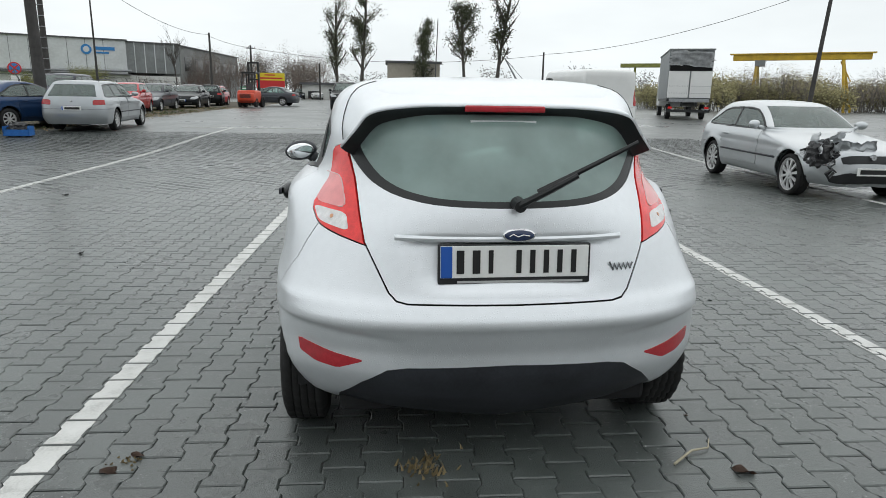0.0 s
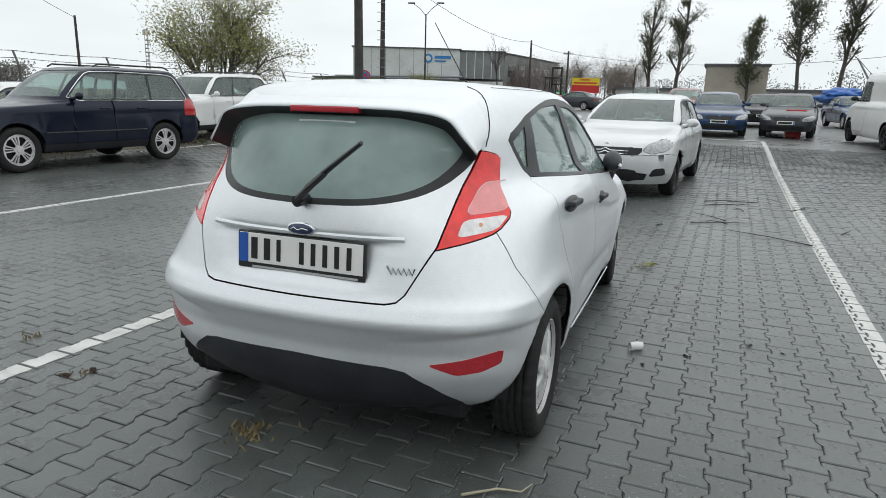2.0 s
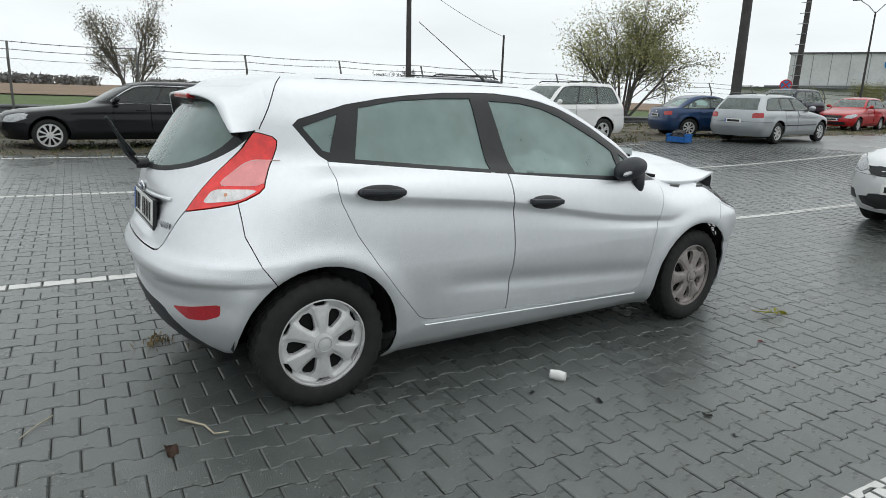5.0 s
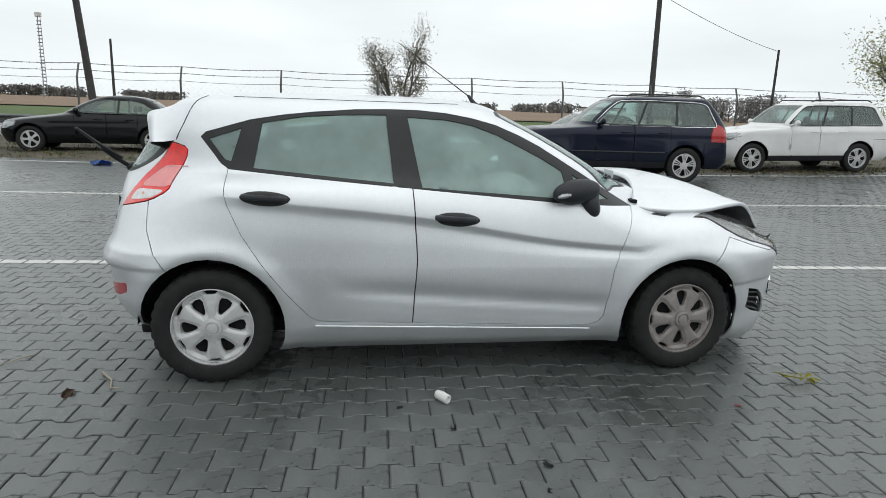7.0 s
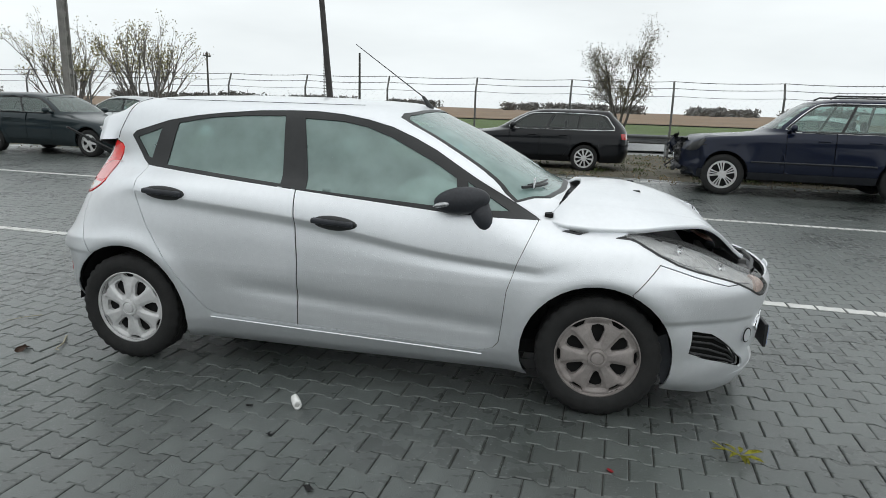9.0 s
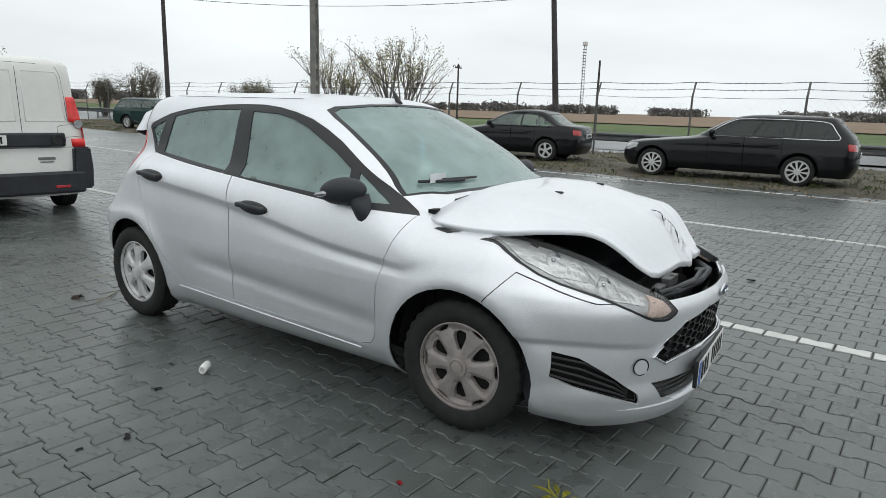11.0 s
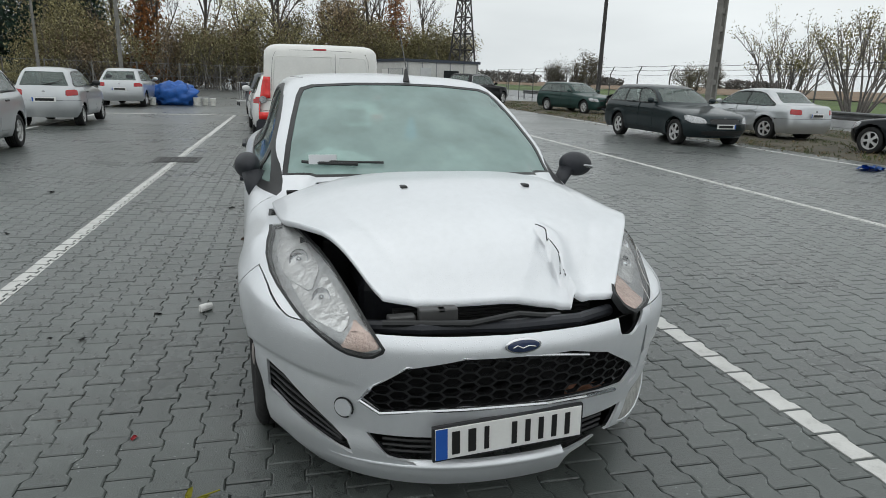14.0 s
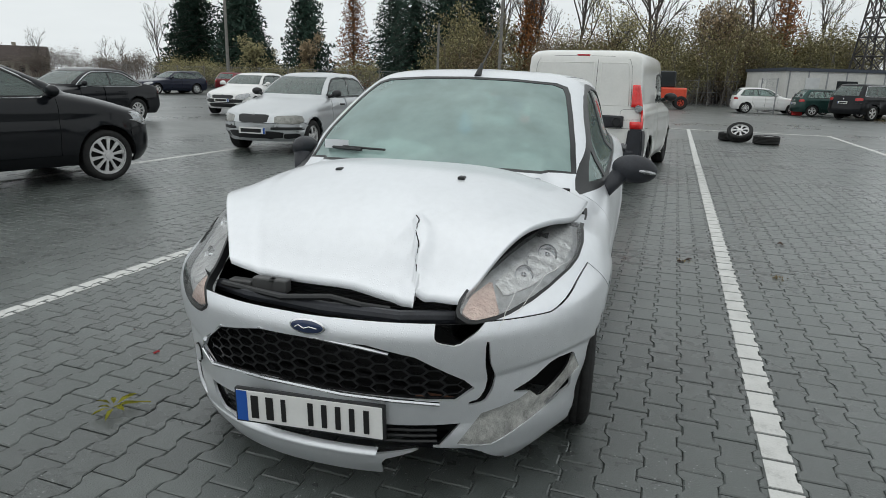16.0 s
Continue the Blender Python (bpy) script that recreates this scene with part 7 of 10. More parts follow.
vehicle("estate_car", "slate grey-green estate with twin round lamps", "estate", SLATE, P(-10.33, -11.8, -1.8), FENCE_ROW, "five", seed=10, grille_mat=CHROME)
c = vehicle("estate_car", "dark green estate with a crumpled nose", "estate", DGREEN, P(-14.5, -25.9, 13), FENCE_ROW, "seven", wreck=0.7, seed=11)
wreckage(c, DGREEN, -0.2, 3.35, 0.58, 0.5, 13)
vehicle("suv", "black tall four-wheel-drive car with chrome line", "suv", BLACK, P(-11.5, -32.5, 128), FENCE_ROW, "five", seed=12, chrome_line=True)

c4 = vehicle("hatchback_car", "silver-white hatchback with a chrome chevron badge", "hatch", PEARL, P(0.58, 10.5, 173.3), BAY, "five", rim=BLACK_TRIM, seed=13, wb=2.61, fo=0.93, H=1.49, W=0.895, r=0.31, zh=0.82, zc=1.01, yc=2.22, yt=1.30,
             lamps=[(0.50, 0.70), (0.56, 0.79), (0.72, 0.86), (0.86, 0.90), (0.875, 0.80), (0.80, 0.70), (0.62, 0.66)], nose=[(-0.44, 0.64), (0.44, 0.64), (0.50, 0.70), (0.48, 0.745), (-0.48, 0.745), (-0.50, 0.70)],
             faces=[("lower_grille", soft([(-0.50, 0.31), (0.50, 0.31), (0.42, 0.44), (-0.42, 0.44)], 1, 0.12), BLACK_TRIM)] + [("fog_surround", soft([(s * 0.60, 0.34), (s * 0.80, 0.36), (s * 0.79, 0.46), (s * 0.66, 0.45)], 1, 0.15), BLACK_TRIM) for s in (1, -1)])
yN = 2.61 + 0.93
for z, dy in ((0.66, 0.0), (0.70, -0.008)):
    pts = [(x, yN - 0.02 + dy - 0.10 * (abs(x) / 0.5) ** 2, z - 0.02 * abs(x) + (0.03 if abs(x) < 0.07 else 0)) for x in (-0.5, -0.3, -0.14, -0.07, 0, 0.07, 0.14, 0.3, 0.5)]
    part("chevron_bar", tube(bmesh.new(), pts, 0.011, 6), CHROME, c4, "chrome chevron bar")
cmp_ = vehicle("compact_car", "silver three-door compact with a torn-open front wing", "compact", LIGHT_SILVER, P(7.08, 9.15, 174.4), BAY, "ten", doors=1, wreck=0.55, seed=14, moulding=BLACK_PLASTIC, rim_frac=0.78, plate_z=0.44)
wreckage(cmp_, LIGHT_SILVER, 0.56, 3.02, 0.60, 0.24, 17, 1, False)
for k, (x, y, z, a, b, cc) in enumerate(((0.40, 2.92, 0.86, -62, 14, 12), (0.66, 2.98, 0.72, -20, 30, 70), (0.16, 3.22, 0.66, -8, 8, -6))):
    p = part("bent_panel", sheet(12, 0.55, 0.36, 0.10, 40 + k), LIGHT_SILVER, cmp_, "crumpled silver wing", smooth=True)
    p.matrix_local = pose(x, y, z, a, b, cc)
vehicle("panel_van", "white panel van with an open side door", "big_van", WHITE, P(7.1, 18.2, 3.6), BAY, "five", blank=True, seed=15, rim=BLACK_TRIM, tall_lamp=True)
vehicle("hatchback_car", "silver small hatchback with a dark ribbed grille", "hatch", LIGHT_SILVER, P(5.64, -8.29, 1.2), BAY, "five", seed=16, H=1.45, black_trim=True, lens=GREY_LENS, plate_z=0.41, bars=0.26,
        lamps=[(0.40, 0.545), (0.39, 0.67), (0.76, 0.685), (0.80, 0.58), (0.74, 0.53)], nose=[(-0.27, 0.55), (0.27, 0.55), (0.30, 0.69), (-0.30, 0.69)],
        faces=[(nm, soft([(s * u, v) for u, v in q], 1, 0.14), BLACK_TRIM) for s in (1, -1) for nm, q in (
            ("bumper_strip", [(0.34, 0.43), (0.81, 0.43), (0.81, 0.475), (0.34, 0.475)]), ("side_intake", [(0.52, 0.27), (0.76, 0.29), (0.74, 0.37), (0.54, 0.36)]))])
vehicle("mini_car", "tiny silver two-door city car", "mini", LIGHT_SILVER, P(5.6, -13.3, 180), BAY, "five", doors=1, seed=17, black_trim=True)
vehicle("mpv_car", "black people carrier with a scraped front wing", "mpv", BLACK, P(7.14, 0.71, 162.5), BAY, "ten", seed=18, chrome_line=True, rim_frac=0.74)
vehicle("sedan_car", "black four-door saloon with chrome window line", "sedan", BLACK, P(13.2, -10.1, -5), BAY, "ten", chrome_line=True, seed=19)
vehicle("hatchback_car", "white small hatchback with a round-cornered nose", "hatch", WHITE, P(12.7, -17.2, 5), BAY, "five", seed=20, H=1.43, lower=None, faces=[("bumper_grille", soft([(-0.62, 0.42), (0.62, 0.42), (0.66, 0.53), (-0.66, 0.53)], 1, 0.14), BLACK_TRIM)])

# the delivery van, its tail to the silver car
van = vehicle("delivery_van", "cream-white delivery van with twin rear doors", "van", CREAM, P(-0.24, -5.02, 172.5), BAY, "five", blank=True, seed=21, rim=BLACK_TRIM, plate=False, grille=False, tail=CREAM)
yV = -0.80
vb_ = next(c for c in van.children if c.name.startswith("body")).data
VAN = BVHTree.FromPolygons([v.co.copy() for v in vb_.vertices], [tuple(p.vertices) for p in vb_.polygons])


def van_y(x, z, d=0.0):
    """The van's tail at (x, z), d outward of it."""
    h = VAN.ray_cast(Vector((x, -3, z)), Vector((0, 1, 0)))[0]
    return (h.y if h else yV + 0.06) - d


for s in (1, -1):
    bm = bmesh.new()
    lamp_rows = []
    for q in range(13):
        z = 0.80 + 0.58 * q / 12
        xi, xo = 0.70 - 0.01 * (q / 12), 0.875 - 0.085 * (q / 12) ** 1.6
        wv = 0.02 * math.sin(math.pi * q / 12)
        lamp_rows.append([bm.verts.new((s * x, y, z)) for x, y in ((xi, van_y(xi, z, -0.01)), (xi + 0.01, van_y(xi, z, 0.018 + wv)), ((xi + xo) / 2, van_y((xi + xo) / 2, z, 0.022 + wv)), (xo - 0.02, yV + 0.05), (xo, yV + 0.12), (xo - 0.02, yV + 0.24))])
    for a, b in zip(lamp_rows, lamp_rows[1:]):
        for q in range(5):
            bm.faces.new((a[q], a[q + 1], b[q + 1], b[q]))
    bm.faces.new(lamp_rows[0])
    bm.faces.new(lamp_rows[-1])
    lm = part("taillight", bm, RED_LENS, van, "tall red tail lamp", smooth=True, recalc=True)
    part("reversing_lens", cyl(bmesh.new(), (s * 0.795, yV + 0.09, 1.07), (s * 0.795, van_y(0.795, 1.07, 0.05), 1.07), 0.055, 0.048, 20), CLEAR_LENS, lm)
    bm = bmesh.new()
    prism(bm, [(s * 0.66, 0.30), (s * 0.89, 0.30), (s * 0.905, 0.55), (s * 0.885, 0.80), (s * 0.70, 0.80), (s * 0.68, 0.55)], yV - 0.03, yV + 0.30, "y")
    bmesh.ops.bevel(bm, geom=bm.edges[:], offset=0.02, segments=2, affect="EDGES")
    part("bumper_corner", bm, BLACK_PLASTIC, van, "black plastic bumper corner", smooth=False)
bm = bmesh.new()
box(bm, -0.80, 0.80, yV - 0.045, yV + 0.20, 0.26, 0.52, 0.03)
bp = part("bumper", bm, BLACK_PLASTIC, van, "black plastic rear bumper")
for a, b in ((-0.62, -0.46), (0.46, 0.62)):
    part("bumper_reflector", boxes((a, b, yV - 0.052, yV - 0.04, 0.33, 0.36), bevel=0.004), RED_REFLECTOR, bp)
bm = bmesh.new()
box(bm, -0.58, 0.62, yV - 0.030, yV + 0.05, 0.81, 0.97, 0.02)
part("plate_panel", bm, BLACK_PLASTIC, van, "black plate panel across the doors")
number_plate(pose(-0.24, yV - 0.038, 0.892), van, 0.0)
part("door_handle", lathe(bmesh.new(), [(0.075, 0.0), (0.075, 0.02), (0.055, 0.024), (0.05, 0.012), (0.0005, 0.010)], 24), BLACK_TRIM, van, "round black door lock").matrix_local = pose(0.54, yV - 0.03, 0.89, 0, 0, -90)
part("door_joint", tube(bmesh.new(), [(0.2, van_y(0.2, z, -0.001), z) for z in np.linspace(0.53, 1.74, 22)], 0.0035, 5), LINER, van)
for s in (1, -1):
    edge = [(0.2 + s * 0.05, 1.66), (s * 0.60, 1.66), (s * 0.63, 1.60), (s * 0.66, 1.10), (0.2 + s * 0.05, 1.10)]
    part("door_panel_edge", tube(bmesh.new(), [(x, van_y(x, z, 0.0015), z) for x, z in edge + edge[:1]], 0.006, 6), CREAM, van, smooth=True)
    part("door_edge", tube(bmesh.new(), [(s * x, van_y(x, z, -0.001), z) for x, z in ((0.66, 0.54), (0.69, 0.8), (0.69, 1.1), (0.675, 1.4), (0.655, 1.62), (0.62, 1.71), (0.4, 1.745), (0.1, 1.75))], 0.003, 5), LINER, van)
part("high_brake_light", box(bmesh.new(), -0.10, 0.08, van_y(0.0, 1.76, 0.012), van_y(0.06, 1.76, -0.05), 1.745, 1.772, 0.008), RED_REFLECTOR, van)
part("model_script", boxes((0.32, 0.50, yV + 0.0, yV + 0.02, 0.66, 0.69), (0.34, 0.48, yV + 0.0, yV + 0.02, 0.63, 0.642), (-0.52, -0.38, yV + 0.0, yV + 0.02, 0.60, 0.62)), mat("dull_letters", (0.2, 0.2, 0.2), 0.4, 0.5), van)

# further rows
FAR = "cars in the far rows"
for name, label, kind, paint, x, y, yaw, style, sd in (
        ("estate_car", "dark blue estate car with wet panes", "estate", BLUE, 2.1, 24.2, 180, "five", 31),
        ("mpv_car", "maroon people carrier behind the bays", "mpv", MAROON, 0.9, 32.5, 178, "five", 32),
        ("hatchback_car", "dark hatchback with a broken nose", "hatch", GREY, 4.7, 24.5, 170, "five", 33),
        ("sedan_car", "dark saloon beside a tarped car", "sedan", BLACK, 4.4, 32, 175, "five", 34),
        ("sedan_car", "blue saloon under a blue tarpaulin", "sedan", BLUE, 8.0, 33, 185, "five", 35),
        ("hatchback_car", "bright red five-door hatchback", "hatch", RED, -11.8, 31.6, 185, "five", 36),
        ("suv", "dark blue SUV in the row", "suv", NAVY, -13.6, 29.2, 183, "five", 37),
        ("hatchback_car", "dark grey hatchback with a dented nose", "hatch", GREY, -11.7, 35.8, 178, "five", 38),
        ("sedan_car", "dark saloon standing in the row", "sedan", BLACK, -11.2, 41, 182, "five", 39),
        ("hatchback_car", "black hatchback with red lamps", "hatch", BLACK, -11.0, 44.6, 8, "five", 44),
        ("compact_car", "red low compact car", "compact", RED, -11.3, 48, 178, "five", 40),
        ("sedan_car", "silver saloon at the end of the row", "sedan", LIGHT_SILVER, -14.4, 51.7, 180, "five", 41),
        ("sedan_car", "grey saloon lifted by the forklift", "sedan", GREY, -6.4, 49, 80, "five", 42),
        ("hatchback_car", "white car standing far off", "hatch", WHITE, -6.9, 94, 180, "five", 43),
        ("hatchback_car", "dark car standing far off", "hatch", BLACK, -9.4, 94, 180, "five", 45),
        ("suv", "black car standing in the lane", "suv", BLACK, -1.6, 42, 180, "five", 46),
        ("hatchback_car", "white small hatchback behind the van", "hatch", WHITE, 0.0, -10.6, 182, "five", 47),
        ("hatchback_car", "grey car with red tail lamps behind the van", "hatch", GREY, 0.1, -16.5, 182, "five", 48),
        ("hatchback_car", "silver hatchback near the cross line", "hatch", LIGHT_SILVER, 5.6, -23.2, 176, "five", 49),
        ("sedan_car", "dark blue car with a blue cloth on its roof", "sedan", NAVY, 27.35, -31.8, -18, "five", 50),
        ("estate_car", "maroon estate car by the back fence", "estate", MAROON, 26.6, -35.6, 178, "five", 51),
        ("hatchback_car", "dark silver hatchback among other cars", "hatch", GREY, 28.6, -33.9, -18, "five", 52),
        ("hatchback_car", "white modern hatchback seen side on", "hatch", WHITE, -6.9, -36.9, 92, "ten", 53),
        ("hatchback_car", "dark green small car by the cabin", "hatch", DGREEN, -9.9, -35.4, 100, "five", 54),
        ("hatchback_car", "dark grey small car by the cabin", "hatch", GREY, -11.3, -38.6, 95, "five", 55),
        ("sedan_car", "dark blue saloon far across the yard", "sedan", NAVY, 28.5, 27.0, 120, "five", 56),
        ("sedan_car", "red saloon far across the yard", "sedan", MAROON, 25.5, 22.5, 110, "five", 57)):
    vehicle(name, label, kind, paint, P(x, y, yaw), FAR, style, seed=sd)


from mathutils import Quaternion

# ---------------------------------------------------------------- trees
BARK = mat("wet_bark", (0.085, 0.076, 0.068), 0.9, var=0.4, scale=3)
TWIG = mat("grey_twigs", (0.17, 0.155, 0.14), 0.9, var=0.3, scale=2)
TWIG_RED = mat("red_brown_twigs", (0.14, 0.10, 0.085), 0.9, var=0.35, scale=0.5)
leaf = lambda n, c, v=0.35: mat(n, c, 0.75, island=v, spec=0.2)
LEAF_YELLOW = leaf("yellow_green_leaves", (0.22, 0.22, 0.09))
LEAF_DARK = leaf("dark_olive_leaves", (0.075, 0.070, 0.050))
LEAF_OLIVE = leaf("olive_leaves", (0.28, 0.255, 0.135), 0.5)
LEAF_BROWN = leaf("brown_leaves", (0.26, 0.20, 0.125), 0.5)
LEAF_RUST = leaf("rust_needles", (0.24, 0.105, 0.040), 0.35)
NEEDLE = leaf("dark_fir_needles", (0.030, 0.056, 0.042), 0.4)
LEAF_DULL = leaf("dull_grey_brown_leaves", (0.17, 0.145, 0.125), 0.35)
MISTLE = leaf("mistletoe", (0.085, 0.095, 0.058), 0.35)


class Twigs:
    """Collects tapered limbs and leaves as plain vertex and face lists."""
    def __init__(self, seed):
        self.r, self.v, self.f, self.lv, self.lf, self.tips = random.Random(seed), [], [], [], [], []

    def limb(self, pts, r0, r1, n):
        o = len(self.v)
        for i, p in enumerate(pts):
            d = (pts[min(i + 1, len(pts) - 1)] - pts[max(i - 1, 0)]).normalized()
            a = d.orthogonal().normalized()
            b = d.cross(a)
            rr = r0 + (r1 - r0) * i / (len(pts) - 1)
            for k in range(n):
                t = 2 * math.pi * k / n
                self.v.append(p + (a * math.cos(t) + b * math.sin(t)) * rr)
        for i in range(len(pts) - 1):
            for k in range(n):
                q = (k + 1) % n
                self.f.append((o + i * n + k, o + i * n + q, o + (i + 1) * n + q, o + (i + 1) * n + k))

    def grow(self, p, d, length, rad, level, kids, spread, up, shrink_, bend=0.22):
        """One branch and its children."""
        r, pts, seg = self.r, [p], 4 if level > 1 else 3
        for _ in range(seg):
            d = (d + Vector((r.uniform(-bend, bend), r.uniform(-bend, bend), r.uniform(-bend, bend) + up * 0.25))).normalized()
            p = p + d * (length / seg)
            pts.append(p)
        self.limb(pts, rad, rad * (0.5 if level else 0.25), 7 if level > 2 else 4 if level > 1 else 3)
        if level == 0:
            self.tips.append(pts[-1])
            self.tips.append(pts[len(pts) // 2])
            return
        for k in range(kids[level]):
            f = r.uniform(0.25, 1.0) if k else 1.0
            q = pts[0].lerp(pts[-1], 0) if f <= 0 else pts[min(seg - 1, int(f * seg))].lerp(pts[min(seg, int(f * seg) + 1)], (f * seg) % 1)
            a = d.orthogonal().normalized()
            a.rotate(Quaternion(d, r.uniform(0, 2 * math.pi)))
            nd = (d + a * spread * r.uniform(0.6, 1.3) + Vector((0, 0, up))).normalized()
            self.grow(q, nd, length * shrink_ * r.uniform(0.7, 1.15), rad * 0.50 * (1.2 - 0.5 * f), level - 1, kids, spread, up, shrink_, bend)

    def leaves(self, centres, n, spread, size, flat=1.0, long=1.0):
        r = self.r
        for c in centres:
            for _ in range(n):
                p = c + Vector((r.gauss(0, spread), r.gauss(0, spread), r.gauss(0, spread * flat)))
                a = Vector((r.gauss(0, 1), r.gauss(0, 1), r.gauss(0, 1))).normalized()
                b = a.orthogonal().normalized() * size * r.uniform(0.5, 1.2)
                a = a * size * long * r.uniform(0.6, 1.3)
                o = len(self.lv)
                self.lv += [p - a, p + b * 0.5, p + a, p - b * 0.5]
                self.lf.append((o, o + 1, o + 2, o + 3))


def raw(name, v, f, material, parent, smooth=False):
    me = bpy.data.meshes.new(name)
    me.from_pydata([tuple(p) for p in v], [], f)
    me.materials.append(material)
    if smooth:
        me.polygons.foreach_set("use_smooth", [True] * len(me.polygons))
    ob = new(name, me)
    ob.parent = parent
    return ob


def tree(label, x, y, h, w, style, seed, group="trees", name="tree", sides=1.0):
    root = thing(name, label, "tree", pose(x, y, rise(x, y) - 0.02, 0, 0, seed * 37 % 360), group)
    h -= rise(x, y)
    t = Twigs(seed)
    r = t.r
    lm, lmat, bmat = None, None, BARK
    if style == "bare":            # tall bare broadleaf tree
        t.grow(Vector((0, 0, 0)), Vector((r.uniform(-0.05, 0.05), r.uniform(-0.05, 0.05), 1)), h * 0.66, h * 0.012, 4, [0, 4, 5, 5, 9], 0.62, 0.14, 0.48, 0.09)
    elif style == "autumn":        # bare tree that keeps some leaves
        t.grow(Vector((0, 0, 0)), Vector((0, 0, 1)), h * 0.55, h * 0.016, 3, [0, 5, 6, 9], 0.75, 0.15, 0.52, 0.12)
        t.leaves(t.tips, 3, h * 0.035, 0.14)
        lmat = LEAF_OLIVE if seed % 2 else LEAF_BROWN
    elif style == "willow":        # round yellow-green crown on several stems
        for k in range(11):
            a = 2 * math.pi * k / 11 + r.uniform(-0.3, 0.3)
            q = (0.15, 0.4, 0.62)[k % 3] * w / h
            t.grow(Vector((0.2 * math.cos(a), 0.2 * math.sin(a), 0)), Vector((q * math.cos(a), q * math.sin(a), 1)).normalized(), h * (0.58 if k % 3 == 0 else 0.5), h * 0.011, 3, [0, 5, 6, 6], 0.62, 0.08, 0.50, 0.13)
        t.leaves(t.tips, 5, 0.045 * h, 0.010 * h)
        lmat = LEAF_YELLOW
    elif style == "dark":          # small dense dark-leaved tree
        for k in range(4):
            a = 2 * math.pi * k / 4 + r.uniform(-0.3, 0.3)
            t.grow(Vector((0.12 * math.cos(a), 0.12 * math.sin(a), 0)), Vector((0.42 * math.cos(a) * w / h, 0.42 * math.sin(a) * w / h, 1)).normalized(), h * 0.55, 0.09, 3, [0, 5, 5, 6], 0.5, 0.08, 0.45, 0.15)
        t.leaves(t.tips, 7 if seed < 10 else 4, 0.24, 0.055)
        lmat = mat("dull_brown_leaves", (0.12, 0.105, 0.065), 0.8, island=0.4)
    elif style == "bush":          # bare many-stemmed bush, a few leaves left
        for k in range(15):
            a = 2 * math.pi * k / 15 + r.uniform(-0.3, 0.3)
            sp = r.uniform(0.2, 1.0) * w / h * 0.62
            t.grow(Vector((0.5 * math.cos(a), 0.5 * math.sin(a), 0)), Vector((sp * math.cos(a), sp * math.sin(a), 1)).normalized(), h * r.uniform(0.42, 0.62), 0.07, 3, [0, 4, 4, 5], 0.40, 0.14, 0.48, 0.12)
        up_ = [p for p in t.tips if p.z > h * 0.35]
        t.leaves(r.sample(up_, len(up_) // 2), 2, 0.15, 0.07)
        for _ in range(3):          # green and brown mistletoe balls
            c = r.choice(up_)
            t.leaves([c], 130, 0.33, 0.10)
        lmat = LEAF_OLIVE
        bmat = TWIG
    elif style == "mistletoe":     # tall slim tree grown over with dark balls
        t.grow(Vector((0, 0, 0)), Vector((0, 0, 1)), h * 0.88, h * 0.017, 3, [0, 5, 5, 20], 0.9, 0.10, 0.22, 0.06)
        cs = [p for p in t.tips if p.z > h * 0.25]
        for _ in range(36):
            c = r.choice(cs)
            c = Vector((c.x * 0.72, c.y * 0.72, c.z))
            t.leaves([c], 120, r.uniform(0.22, 0.42), 0.10)
        lmat = MISTLE
    elif style in ("fir", "larch"):
        t.limb([Vector((0, 0, 0)), Vector((0, 0, h * 0.5)), Vector((0, 0, h))], h * 0.016, 0.02, 8)
        z = h * 0.06
        while z < h * 0.99:
            f = 1 - z / h
            ln = w / 2 * (f ** 0.85) + 0.12
            n = 10
            a0 = r.uniform(0, 6.28)
            for k in range(n):
                a = a0 + 2 * math.pi * k / n + r.uniform(-0.2, 0.2)
                l2 = ln * r.uniform(0.72, 1.12)
                d = Vector((math.cos(a), math.sin(a), 0))
                pts = [Vector((0, 0, z)) + d * l2 * q + Vector((0, 0, -l2 * 0.30 * q * q + l2 * 0.05 * q)) for q in (0, 0.5, 1)]
                t.limb(pts, 0.035 * f + 0.01, 0.006, 3)
                m_ = max(3, int(l2 / 0.27))
                t.leaves([pts[0].lerp(pts[2], (q + 0.7) / m_) + Vector((0, 0, -0.06)) for q in range(m_)], 5 if style == "fir" else 4, 0.15 if style == "fir" else 0.2, 0.17 if style == "fir" else 0.12, 0.8, 1.4)
            z += 0.34 + 0.24 * f
        lmat = NEEDLE if style == "fir" else LEAF_RUST
    raw("trunk", t.v, t.f, bmat, root, True)
    if t.lf:
        raw("crown", t.lv, t.lf, lmat, root)
    return root


tree("tall willow with thin yellow-green autumn leaves", -32, 38, 10.2, 10.5, "willow", 3)
tree("small dense dark-leaved tree beyond the road", -38, 4.3, 7.4, 5.6, "dark", 5)
tree("bare many-stemmed bush with mistletoe in it", -33, -25, 7.6, 9.0, "bush", 7)
tree("bare many-stemmed bush beyond the fence", -34.5, -32, 7.0, 9.0, "bush", 8)
for k, (x, y, h) in enumerate(((-25, -49, 4.0), (-25, -43, 4.4), (-38, -47, 4.2), (-52, -62, 5))):
    tree("small round dark tree at the road", x, y, h, h * 0.8, "dark", 11 + k)
for k, (x, y, h) in enumerate(((-3.0, 65, 11.5), (-0.7, 67, 13), (6.0, 67, 9.0), (9.6, 62.7, 11.5), (12.2, 60, 12.5))):
    tree("tall bare tree grown over with mistletoe balls", x, y, h, 4, "mistletoe", 21 + k)
tree("bare tree in front of the warehouse", -21.5, 76, 8.6, 7, "bare", 31)
tree("bare young tree beside the warehouse", -14.0, 92, 7.5, 6, "bare", 32)
tree("small yellow-leaved tree by the road", -25.5, 62, 4.2, 4.5, "willow", 33)
